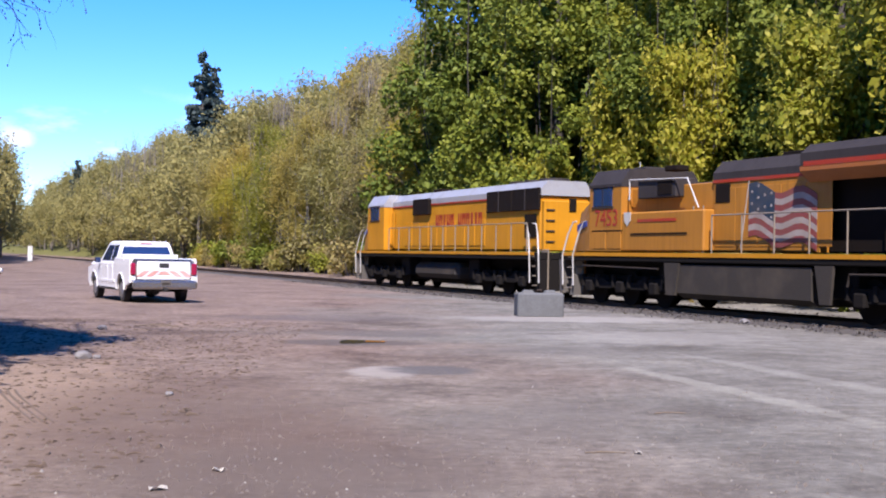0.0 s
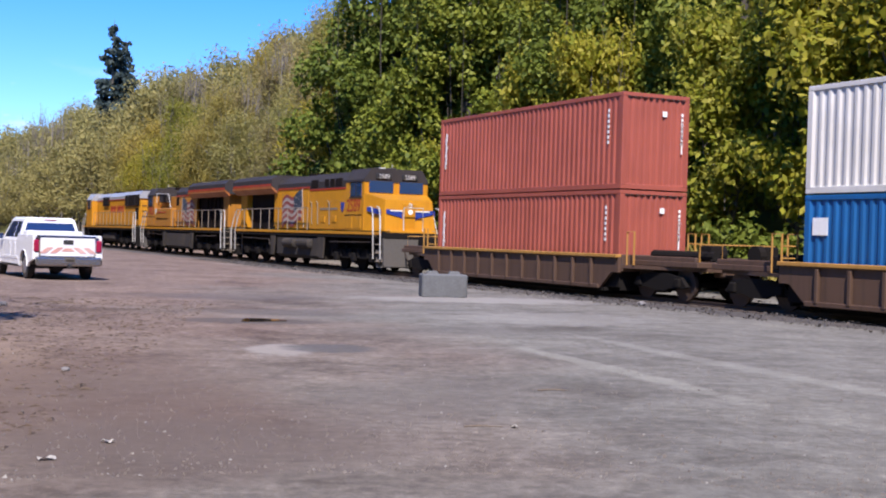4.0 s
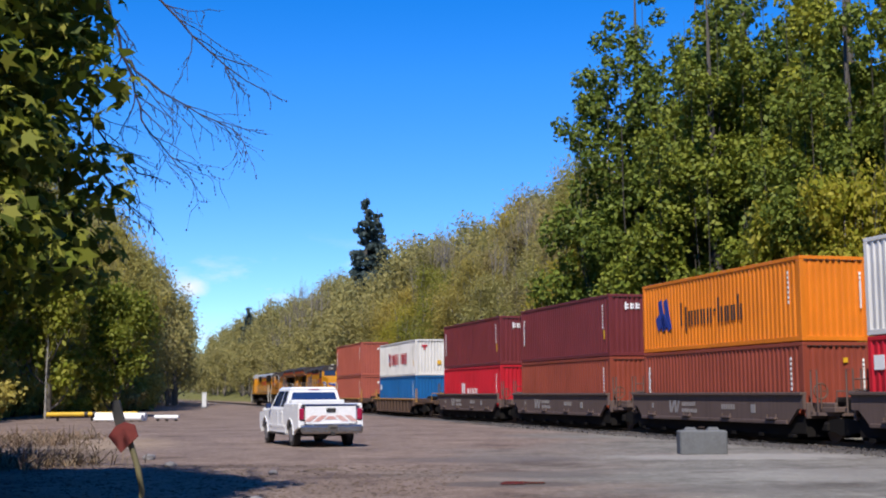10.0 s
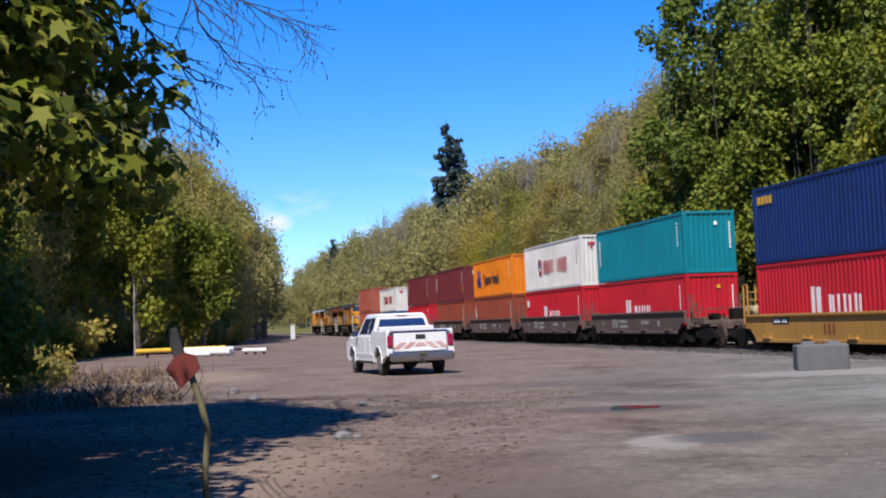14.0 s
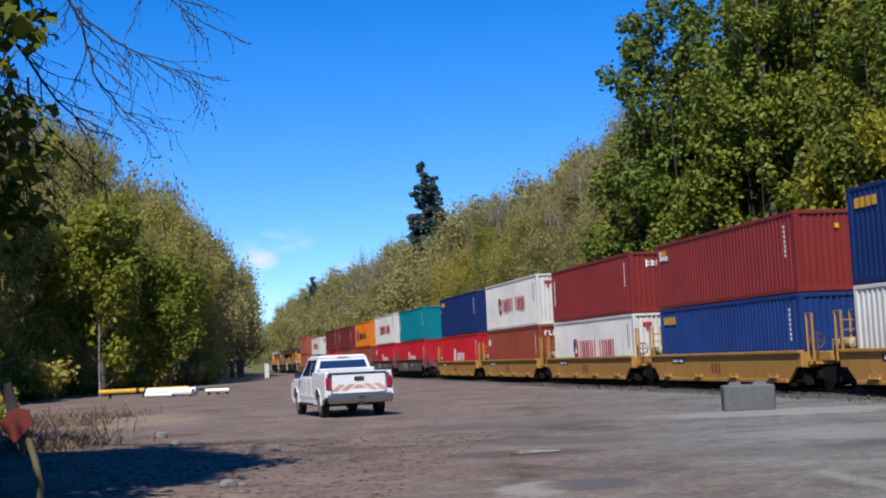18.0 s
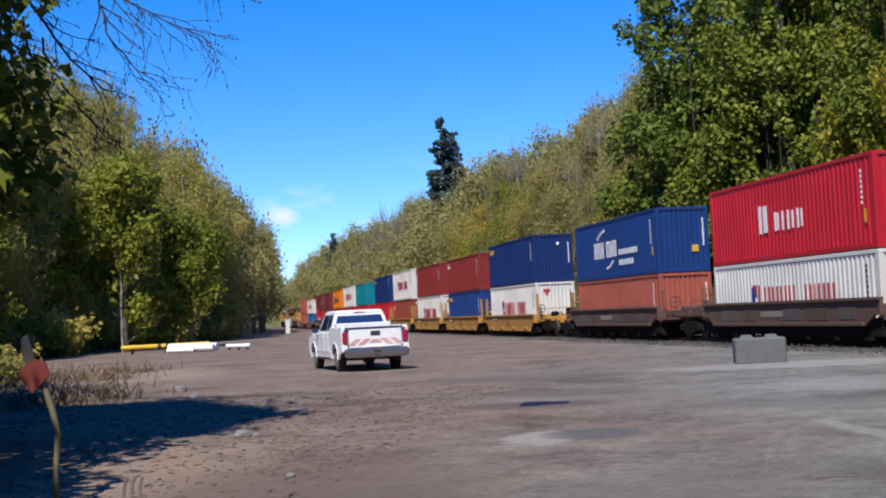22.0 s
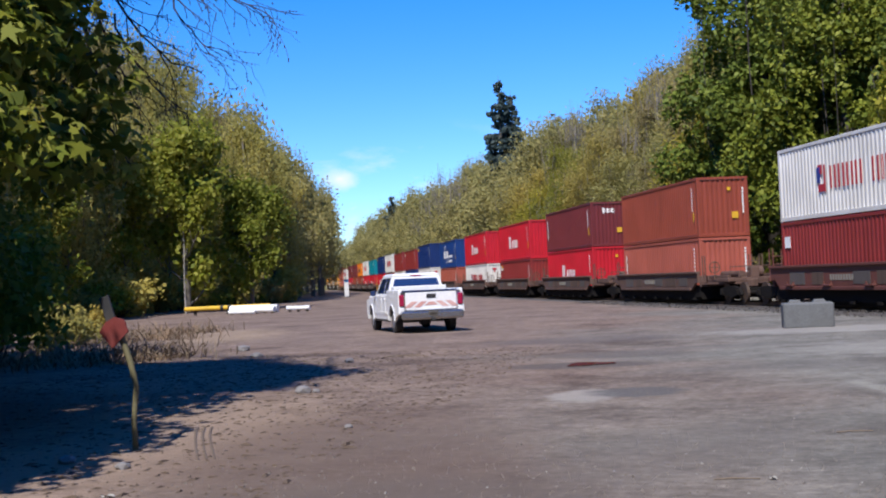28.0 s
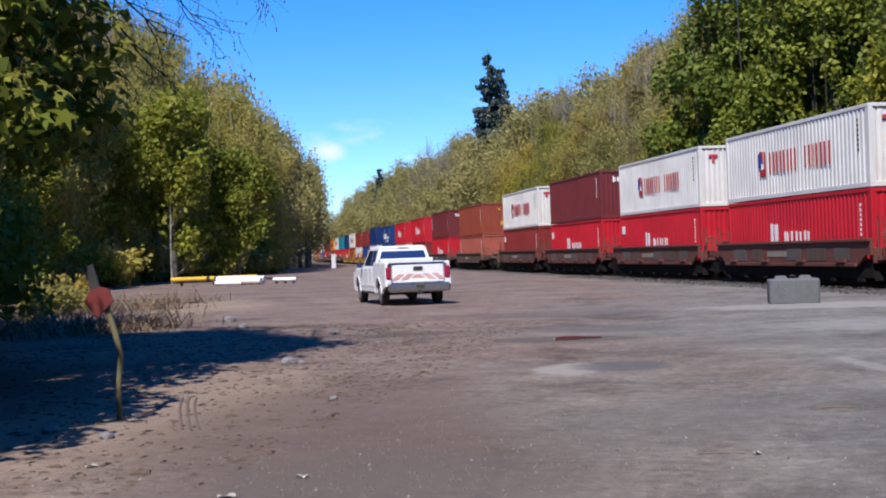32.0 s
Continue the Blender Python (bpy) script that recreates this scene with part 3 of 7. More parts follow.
def deciduous(seed, height, radius, leaves, size, leaf, bark, clear=0.25, lobe=0.36, depth=1, shell=0.45, lean=0.0, tall=0.75, wisps=0, broad=0.42, rise=0.0):
    rng = random.Random(seed)
    ob = root("tree", Matrix(), "tree", "tree")
    tr, ends = Mesh(), []
    top = Vector((rng.uniform(-lean, lean), rng.uniform(-lean, lean), height * 0.86))
    line = [Vector((0, 0, -1.0))] + [top * (i / 6) + Vector((rng.uniform(-.12, .12), rng.uniform(-.12, .12), 0)) * (i > 0) for i in range(7)]
    r0 = 0.018 * height
    tr.tube(line, [r0 * 1.25] + [r0 * (1.1 - 0.15 * i) for i in range(7)], 8)
    for i in range(9):
        h = clear + (1 - clear) * (i + rng.random()) / 9.5
        a = i * 2.4 + rng.uniform(-.4, .4)
        k = math.sin(math.pi * min(1, 0.25 + 0.75 * (h - clear) / (1 - clear))) ** 0.6
        limbs(tr, rng, top * (h * 0.97), (math.cos(a), math.sin(a), 0.45), radius * (0.35 + 0.5 * k), r0 * 0.35 * (1.15 - h), depth, ends, up=0.2)
    lobes = []
    for _ in range(wisps):
        e = rng.choice(ends)
        q = e + Vector((rng.uniform(-.5, .5), rng.uniform(-.5, .5), -rng.uniform(.5, 1.5)))
        r = q + Vector((rng.uniform(-.5, .5), rng.uniform(-.5, .5), rng.uniform(1.8, 3.2)))
        tr.tube([q, q.lerp(r, .5) + Vector((rng.uniform(-.15, .15), rng.uniform(-.15, .15), 0)), r], [.03, .02, .006], 3, cap=False)
    part("trunk", tr, bark, ob, smooth=True)
    for e in ends:
        k = radius * lobe * rng.uniform(0.7, 1.25)
        lobes.append((e.x, e.y, e.z, k, k, k * tall * rng.uniform(.8, 1.2)))
    lobes.append((top.x, top.y, height * 0.9, radius * .3, radius * .3, height * .1))
    part("crown", cloud_mesh("crown", leaf_cloud(lobes, leaves, size, seed, shell, 0.0, broad, rise), leaf), None, ob)
    return ob


def plume_tree(seed, height, radius, leaves, size, leaf, bark):
    """A tall tree of many steep leaders, each a ragged upright plume of leaves, dark between them."""
    rng = random.Random(seed)
    ob = root("tree", Matrix(), "tree", "tree")
    tr, lobes = Mesh(), []
    tr.tube([(0, 0, -1), (.1, 0, height * .3), (0, .1, height * .9)], [height * .018, height * .013, .03], 8)
    for i in range(13):
        a = i * 2.4 + rng.uniform(-.4, .4)
        q = math.sqrt((i + .5) / 13)
        r = radius * .85 * q
        top = height * (1.0 - .5 * q ** 1.6) * rng.uniform(.88, 1.06)
        low = height * rng.uniform(.02, .10)
        x, y = r * math.cos(a), r * math.sin(a)
        tr.tube([(0, 0, max(.5, low - 1)), (x * .6, y * .6, low + 1.5), (x, y, (low + top) / 2), (x * 1.02, y * 1.02, top)], [.09, .06, .035, .01], 5, cap=False)
        z = low
        while z < top:
            k = (z - low) / (top - low)
            w = radius * (.10 + .22 * math.sin(math.pi * min(1, .18 + .8 * k)) ** .8) * rng.uniform(.6, 1.5)
            b, e = rng.uniform(0, 6.28), rng.uniform(.2, 1.0) * w * 1.1
            lobes.append((x + math.cos(b) * e, y + math.sin(b) * e, z, w * .52, w * .52, w * rng.uniform(.4, .7)))
            z += rng.uniform(.9, 1.9)
    part("trunk", tr, bark, ob, smooth=True)
    part("crown", cloud_mesh("crown", leaf_cloud(lobes, leaves, size, seed, .55, 0.0, .4, .1), leaf), None, ob)
    return ob


def star_leaves(lobes, n, size, seed, name, material):
    """Broad five-pointed leaves held out from the lobes, tilted to the light."""
    g = np.random.default_rng(seed)
    lob = np.array(lobes, float)
    k = g.integers(0, len(lob), n)
    d = g.normal(size=(n, 3))
    d /= np.linalg.norm(d, axis=1, keepdims=True)
    c = lob[k, :3] + d * lob[k, 3:] * (.9 + .25 * g.random((n, 1)))
    nrm = d * .7 + g.normal(size=(n, 3)) * .45 + np.array([0, -.25, .6])
    nrm /= np.linalg.norm(nrm, axis=1, keepdims=True)
    a = np.cross(nrm, g.normal(size=(n, 3)) + np.array([0, 0, .5]))
    a /= np.linalg.norm(a, axis=1, keepdims=True)
    b = np.cross(nrm, a)
    sz = size * (.6 + .8 * g.random(n))[:, None]
    v = []
    for i in range(10):
        t = math.pi / 5 * i
        r = (1.0, .38)[i % 2] * (.7 if i in (4, 6) else 1.0)
        v.append(c + (a * math.cos(t) + b * math.sin(t)) * sz * r * .6 - nrm * sz * (.16 if i % 2 == 0 else 0))
    v = np.stack(v, 1).reshape(-1, 3)
    me = bpy.data.meshes.new(name)
    me.vertices.add(10 * n)
    me.vertices.foreach_set("co", v.ravel())
    me.loops.add(10 * n)
    me.loops.foreach_set("vertex_index", np.arange(10 * n, dtype=np.int32))
    me.polygons.add(n)
    me.polygons.foreach_set("loop_start", np.arange(0, 10 * n, 10, dtype=np.int32))
    me.update(calc_edges=True)
    me.materials.append(material)
    return me


def conifer(seed, height, radius, leaves, size):
    rng = random.Random(seed)
    ob = root("tree", Matrix(), "tree", "conifer tree")
    tr = Mesh().tube([(0, 0, -1), (0, 0, height * .5), (0.1, 0, height)], [height * .018, height * .011, 0.02], 8)
    lobes = []
    for i in range(26):
        h = 0.2 + 0.79 * i / 26
        k = radius * (1.08 - h) ** 0.75 * rng.uniform(.6, 1.15)
        for j in range(4 if h < .85 else 3):
            a = rng.uniform(0, 6.28)
            e = Vector((math.cos(a) * k, math.sin(a) * k, height * h - k * .22))
            tr.tube([(0, 0, height * h), e], [0.05, 0.01], 4)
            lobes.append((e.x * .62, e.y * .62, e.z + .1 * k, k * .5, k * .5, max(.35, k * .2)))
    part("trunk", tr, BARK, ob)
    part("crown", cloud_mesh("crown", leaf_cloud(lobes, leaves, size, seed, 0.2, 0.3), L_FIR), None, ob)
    return ob


def shrub(seed, height, radius, leaves, size, leaf):
    rng = random.Random(seed)
    ob = root("shrub", Matrix(), "shrub", "shrub")
    tr, lobes = Mesh(), []
    for i in range(9):
        a, k = rng.uniform(0, 6.28), rng.uniform(.15, .9) * radius
        e = Vector((math.cos(a) * k, math.sin(a) * k, height * rng.uniform(.35, .9)))
        tr.tube([(e.x * .2, e.y * .2, -.3), e * .6, e], [.04, .025, .008], 4)
        lobes.append((e.x, e.y, e.z * .85, radius * .38, radius * .38, height * .28))
    part("stem_clump", tr, TWIG, ob)
    part("crown", cloud_mesh("crown", leaf_cloud(lobes, leaves, size, seed, .3), leaf), None, ob)
    return ob


def plant(proto, used, x, y, sx, sz, turn, label, group):
    """Uses the first-built tree once, and copies after that."""
    c = proto if proto not in used else copy_thing(proto, Matrix())
    used.add(proto)
    c.matrix_basis = Matrix.LocRotScale((x, y, ground_z(x, y) - 0.15), Euler((0, 0, turn)), (sx, sx, sz))
    return tagged(c, label, "", group)


def build_woods():
    rng, used = random.Random(11), set()
    spring = [deciduous(20 + i, 15, 3.4, 17000, 0.21, (L_SPRING, L_OLIVE, L_TWIGGY, L_BUD)[i], (PALE, PALE, BARK, PALE)[i], 0.08, 0.36, 1, .05, 0, 1.7, 90, .2, .45) for i in range(4)]
    mid = [deciduous(50 + i, 15, 3.6, 6500, 0.31, (L_OLIVE, L_TWIGGY)[i], PALE, 0.08, 0.36, 1, .05, 0, 1.6, 60, .22, .4) for i in range(2)]
    green = [deciduous(27 + i, 15, 3.4, 17000, 0.21, L_GREEN, BARK, 0.06, 0.36, 1, .08, 0, 1.6, 60, .26, .4) for i in range(2)]
    bare = deciduous(57, 15, 3.0, 700, 0.2, L_BUD, PALE, 0.1, 0.4, 1, .05, 0, 1.6, 160, .2, .5)
    birch = deciduous(58, 9, 1.6, 1500, 0.2, L_SPRING, WHITEBARK, 0.45, 0.4, 1, .1)
    far = [deciduous(40 + i, 15, 4.2, 3300, 0.4, L_OLIVE, PALE, 0.1, 0.36, 1, .05, 0, 1.5, 0, .24, .35) for i in range(3)]
    big = [plume_tree(60 + i, 27, 5.6, 44000, 0.25, L_DARK, DARKBARK) for i in range(2)]
    lime = plume_tree(66, 25, 5.2, 40000, 0.24, L_LIME, DARKBARK)
    fir = [conifer(80 + i, 26, 4.6, 15000, 0.5) for i in range(2)]
    bush = [shrub(90 + i, 2.6, 1.9, 1000, 0.22, (L_OLIVE, L_TWIGGY, L_LIME)[i]) for i in range(3)]
    fresh = deciduous(71, 10, 3.0, 11000, 0.24, L_FRESH, BARK, 0.04, 0.33, 1, .15, 0, 1.2, 20, .36, .2)
    # tall dark trees close behind the track
    for s, o, k in ((77.0, 10, 1.12), (68, 13, 1.08), (64, 8.6, 0.95), (57.5, 13, 1.05), (80, 16, 1.0), (52.5, 9.5, .9), (47, 13, .95)):
        p = on_track(s, o)
        if s < 58:
            plant(lime, used, p.x, p.y, k, k, rng.uniform(0, 6), "tall tree with fresh yellow-green leaves on the bank behind the track", "tall trees by the track")
        else:
            plant(rng.choice(big), used, p.x, p.y, k, k, rng.uniform(0, 6), "tall dark-green leafy tree on the bank behind the track", "tall trees by the track")
    for s, o, k, kz in ((53.5, 6.6, .8, 1.0), (49.5, 7.0, .8, 1.1), (61.5, 6.4, .6, .7)):
        p = on_track(s, o)
        plant(fresh, used, p.x, p.y, k, kz, s, "small tree with fresh yellow-green leaves at the foot of the bank", "fresh trees by the track")
    distant = []
    # spring-green wood on the bank, row behind row
    for row, (o, step) in enumerate(((9, 4.0), (14.5, 4.6), (21, 5.2), (28, 5.8), (36, 6.5))):
        s = 24 + row
        while s < 520:
            step_now = step * (1 + max(0, s - 130) / 170)
            p = on_track(s + rng.uniform(-1.4, 1.4), o + rng.uniform(-1.6, 1.6))
            sx, sz = rng.uniform(.85, 1.2), rng.uniform(.8, 1.17) * (.8 if row == 0 else 1) * (1.15 if s > 240 else 1)
            if s > 150:
                distant.append((rng.choice(far), p.x, p.y, sx * 1.1, sz, rng.uniform(0, 6)))
            elif not (46 < s < 82 and o < 17):
                proto, label = rng.choice(spring if row < 2 else mid), "budding yellow-green deciduous tree on the wooded bank"
                if s < 46 and row == 0:
                    proto, sx, sz, label = fresh, sx * 1.1, sz * 1.55, "tree with bright fresh yellow-green leaves on the wooded bank"
                elif s < 50 and row == 1:
                    proto, label = bare, "nearly leafless tree with pale upright twigs on the wooded bank"
                plant(proto, used, p.x, p.y, sx, sz, rng.uniform(0, 6), label, "wood on the bank")
            s += step_now
    s = 22.0
    while s < 150:
        p = on_track(s, rng.uniform(5.6, 7.5))
        k = rng.uniform(.6, 1.3)
        plant(rng.choice(bush), used, p.x, p.y, k, k, rng.uniform(0, 6), "olive-green twiggy shrub at the foot of the bank", "shrubs along the track")
        s += 2.6
    # the wood across the lot
    for row, (d, step) in enumerate(((2.2, 4.9), (8.5, 5.0), (15, 5.4), (22, 6.0), (30, 7))):
        s = 60 + 2 * row
        while s < 480:
            p = on_track(s + rng.uniform(-1.4, 1.4), wood_edge(s) - d + rng.uniform(-1.3, 1.3))
            k, kz = rng.uniform(.85, 1.15), rng.uniform(.85, 1.15) * (1.16 if row == 0 else 1.48)
            if s > 150:
                distant.append((rng.choice(far), p.x, p.y, k * 1.1, kz, rng.uniform(0, 6)))
            else:
                twiggy = row > 0 and rng.random() < .6
                plant((spring[2] if row < 2 else mid[1]) if twiggy else rng.choice(green + green + spring[:2]), used, p.x, p.y, k, kz, rng.uniform(0, 6),
                      "grey-brown budding tree in the wood beside the lot" if twiggy else "budding yellow-green deciduous tree at the edge of the lot", "wood across the lot")
            s += step * (1 + max(0, s - 120) / 120)
    s = 46.0
    while s < 150:
        p = on_track(s, wood_edge(s) - rng.uniform(.3, 2.2))
        k = rng.uniform(.5, 1.0)
        plant(rng.choice(bush), used, p.x, p.y, k, k, rng.uniform(0, 6), "olive-green twiggy shrub at the edge of the lot", "shrubs along the lot")
        s += 2.4
    low = shrub(97, 2.8, 1.9, 1500, 0.2, L_GREEN)
    s = 66.0
    while s < 150:
        p = on_track(s, wood_edge(s) - rng.uniform(.2, 4.5))
        k = rng.uniform(.8, 1.7)
        plant(low, used, p.x, p.y, k, k * rng.uniform(.8, 1.3), rng.uniform(0, 6), "light green bushy undergrowth at the foot of the wood", "undergrowth of the wood")
        s += 1.5
    # the woods closing the valley, too far to count
    for _ in range(130):
        x, y = rng.uniform(-330, 90), rng.uniform(500, 640)
        distant.append((rng.choice(far), x, y, 1.6, rng.uniform(.9, 1.3), rng.uniform(0, 6)))
    join_distant(distant)
    for f in far:
        for o in (*f.children, f):
            bpy.data.objects.remove(o)
    # unseen trees added behind the camera, closing the lot and blocking sky light
    for k in range(26):
        a = radians(105 + 150 * k / 25)
        d = rng.uniform(20, 34)
        x, y = d * math.sin(a) * 1.1, d * math.cos(a)
        plant(rng.choice(mid + big[:1]), used, x, y, 1.0, rng.uniform(.8, 1.1), rng.uniform(0, 6), "unseen leafy green tree added behind the camera to cut sky light", "trees behind the lot")
    # leafless trees showing above the wood, and a slim white-barked one at the lot's edge
    for x, y, k in ((-42, 208, 1.35), (-47, 214, 1.2), (-38, 196, 1.2), (-12, 128, 1.15), (-3, 112, 1.1)):
        plant(bare, used, x, y, k, k, x * .7, "leafless grey tree with fine upright twigs", "bare trees")
    plant(birch, used, -36.7, 85.0, .36, 1.25, 0, "slim pale-barked young tree at the edge of the lot", "")
    # fresh yellow-green trees standing forward at the lot's edge
    for x, y, k in ((-41, 84, 1.3), (-37, 86, 1.45), (-33.8, 91, 1.05), (-45, 79, 1.25), (-37.5, 66, 1.0)):
        plant(fresh, used, x, y, k, k, x, "small tree with fresh yellow-green leaves at the lot's edge", "fresh trees")
    for x, y, k in ((-17.2, 32.5, .6), (-19.3, 36.5, .62), (-21.5, 41.0, .6)):
        plant(bush[0], used, x, y, k, k, x, "pale twiggy shrub among dry brush", "pale shrubs")
    # the lone fir and its smaller neighbours
    for x, y, sx, sz, f in ((-29.0, 184, .95, 1.09, 0), (-27.3, 185, .86, .97, 1), (-76, 300, .8, .86, 1), (-72.5, 304, .8, .72, 0)):
        plant(fir[f], used, x, y, sx, sz, f * 2.0, "dark narrow fir standing above the wood", "firs")


def join_distant(rows):
    for name, k, mt in (("crown", 1, L_FAR), ("trunk", 0, BARK)):
        vs, fs, n = [], [], 0
        for proto, x, y, sx, sz, turn in rows:
            me = [c for c in proto.children if c.name.startswith(name)][0].data
            v = np.empty(len(me.vertices) * 3)
            me.vertices.foreach_get("co", v)
            v = v.reshape(-1, 3)
            c, s = math.cos(turn) * sx, math.sin(turn) * sx
            v = np.stack([v[:, 0] * c - v[:, 1] * s + x, v[:, 0] * s + v[:, 1] * c + y, v[:, 2] * sz + ground_z(x, y) - .2], 1)
            vs.append(v)
            if name == "trunk":
                fs += [tuple(i + n for i in p.vertices) for p in me.polygons if len(p.vertices) == 4]
                n += len(v)
        v = np.concatenate(vs)
        if name == "crown":
            ob = new("distant_wood", cloud_mesh("distant_wood", v, mt))
            tagged(ob, "distant olive-green wood on both banks of the valley", "woods", kind="stuff")
        else:
            me = bpy.data.meshes.new("distant_trunks")
            me.from_pydata(v.tolist(), [], fs)
            me.materials.append(mt)
            tagged(new("distant_trunks", me), "grey trunks of the distant wood", "woods", kind="stuff")


build_woods()


# ---- train: containers ----
CPAL = {
    "salmon": (0.42, 0.105, 0.07), "white": (0.77, 0.745, 0.70), "azure": (0.008, 0.125, 0.36), "blue": (0.012, 0.05, 0.22), "navy": (0.006, 0.028, 0.14),
    "plum": (0.17, 0.028, 0.032), "red": (0.56, 0.013, 0.028), "brown": (0.30, 0.062, 0.035), "orange": (0.85, 0.23, 0.012),
    "teal": (0.0, 0.23, 0.29), "maroon": (0.26, 0.03, 0.028), "darkblue": (0.008, 0.045, 0.20)}
CMAT = {k: streaked(k + "_container_paint", c, 0.45, amount=0.22 if k == "white" else 0.35) for k, c in CPAL.items()}
M_RED = paint("red_marking", (0.55, 0.03, 0.05), 0.5)
M_WHITE = paint("white_marking", (0.78, 0.78, 0.76), 0.5, base_scale=1.0, wear=0.2)
M_BLUE = paint("blue_marking", (0.02, 0.05, 0.3), 0.5, wear=0.1)
M_NAVY = paint("navy_marking", (0.015, 0.022, 0.06), 0.5)
M_RUST = paint("rusty_wheel", (0.13, 0.07, 0.045), 0.8)
M_CREAM = paint("cream_tank", (0.5, 0.4, 0.22), 0.6, wear=0.6)
M_BLACK = paint("black_marking", (0.02, 0.02, 0.02), 0.6)
M_YELLOW = paint("yellow_marking", (0.8, 0.45, 0.02), 0.5)
DARK = paint("dark_underframe", (0.015, 0.013, 0.012), 0.9, wear=0.4, dirt=(0.02, 0.015, 0.013), gloss=0.1)
STEEL = paint("castings_steel", (0.05, 0.04, 0.035), 0.75, 0.2, gloss=0.2)
CACHE = {}


def cached(key, make):
    if key not in CACHE:
        CACHE[key] = make()
    return CACHE[key]


CL, CW = 12.19, 2.44


def ribbed(length, z0, z1, pitch, depth, normal):
    """A corrugated sheet along y, its folds pushed in from the plane x = 0."""
    n = round(length / pitch)
    p = length / n
    line = []
    for i in range(n):
        y = -length / 2 + i * p
        line += [(0, y), (0, y + p * .30), (-normal * depth, y + p * .48), (-normal * depth, y + p * .82)]
    line.append((0, length / 2))
    m = Mesh()
    k = len(line)
    m.add([(x, y, z0) for x, y in line] + [(x, y, z1) for x, y in line], [(i, i + 1, k + i + 1, k + i) for i in range(k - 1)])
    return m


def container(color, height, marks=""):
    """A steel 40-foot container about the middle of its base; y runs along the train, -y is the end that faces the road behind."""
    mt = CMAT[color]
    ob = root("shipping_container", Matrix(), CLABEL[color], "shipping container", "containers on the train")
    h = height

    def frame_mesh():
        m = Mesh()
        for sx in (-1, 1):
            m.box(sx * (CW / 2 - .05), 0, h - .06, .10, CL - .3, .12, .01)
            m.box(sx * (CW / 2 - .05), 0, .09, .10, CL - .3, .16, .01)
            for sy in (-1, 1):
                m.box(sx * (CW / 2 - .08), sy * (CL / 2 - .09), h / 2, .16, .18, h - .24, .012)
        for sy in (-1, 1):
            m.box(0, sy * (CL / 2 - .06), h - .06, CW - .3, .12, .12, .01)
            m.box(0, sy * (CL / 2 - .06), .09, CW - .3, .12, .16, .01)
        return m.data("frame", mt)
    part("frame", cached(("frame", color, h), frame_mesh), None, ob)
    for sx in (-1, 1):
        part("side_panel", cached(("side", color, h, sx), lambda: ribbed(CL - .36, .16, h - .11, .279, .036, sx).data("side_panel", mt)),
             None, ob, at=Matrix.Translation((sx * (CW / 2 - .018), 0, 0)))

    def end_mesh():
        m = Mesh()
        n = 9
        w = (CW - .32) / n
        line = []
        for i in range(n):
            x = -(CW - .32) / 2 + i * w
            line += [(x, 0), (x + w * .35, 0), (x + w * .5, .04), (x + w * .85, .04)]
        line.append(((CW - .32) / 2, 0))
        k = len(line)
        m.add([(x, y, .17) for x, y in line] + [(x, y, h - .12) for x, y in line], [(i, i + 1, k + i + 1, k + i) for i in range(k - 1)])
        return m.data("end_panel", mt)
    em = cached(("end", color, h), end_mesh)
    part("end_panel", em, None, ob, at=Matrix.Translation((0, -CL / 2 + .03, 0)))
    part("end_panel", em, None, ob, at=Matrix.Translation((0, CL / 2 - .03, 0)) @ Matrix.Rotation(math.pi, 4, "Z"))

    def roof_mesh():
        m = Mesh()
        n = 44
        w = (CL - .2) / n
        vs, fs = [], []
        for i in range(n * 2 + 1):
            y = -CL / 2 + .1 + i * w / 2
            z = h - .03 - .02 * (i % 2)
            vs += [(-CW / 2 + .1, y, z), (CW / 2 - .1, y, z)]
        fs = [(2 * i, 2 * i + 1, 2 * i + 3, 2 * i + 2) for i in range(2 * n)]
        return m.add(vs, fs).data("roof_panel", mt)
    part("roof_panel", cached(("roof", color, h), roof_mesh), None, ob)
    cast = cached(("cast", color), lambda: Mesh().box(0, 0, 0, .178, .162, .118, .015).data("corner_casting", mt))
    for sx in (-1, 1):
        for sy in (-1, 1):
            for z in (.06, h - .06):
                part("corner_casting", cast, None, ob, at=Matrix.Translation((sx * (CW / 2 - .087), sy * (CL / 2 - .079), z)))
    # slots under the top edge of the end, as small dark bars
    def slots():
        m = Mesh()
        for i in range(11):
            m.box(-1.0 + i * .2, -CL / 2 - .002, h - .125, .11, .006, .035)
        return m.data("slotted_edge", M_BLACK)
    tagged(part("slotted_edge", cached(("slots", h), slots), None, ob), kind="stuff")
    mark(ob, marks, h, color)
    return ob


def put_bars(name, m, mat_, ob, key):
    """Each painted bar of a mark as a piece of its own."""
    for i in range(len(m.v) // 8):
        bar = lambda: Mesh().add(m.v[8 * i:8 * i + 8], [tuple(j - 8 * i for j in f) for f in m.f[6 * i:6 * i + 6]]).data(name, mat_)
        part(name, cached((name, key, i), bar), None, ob)


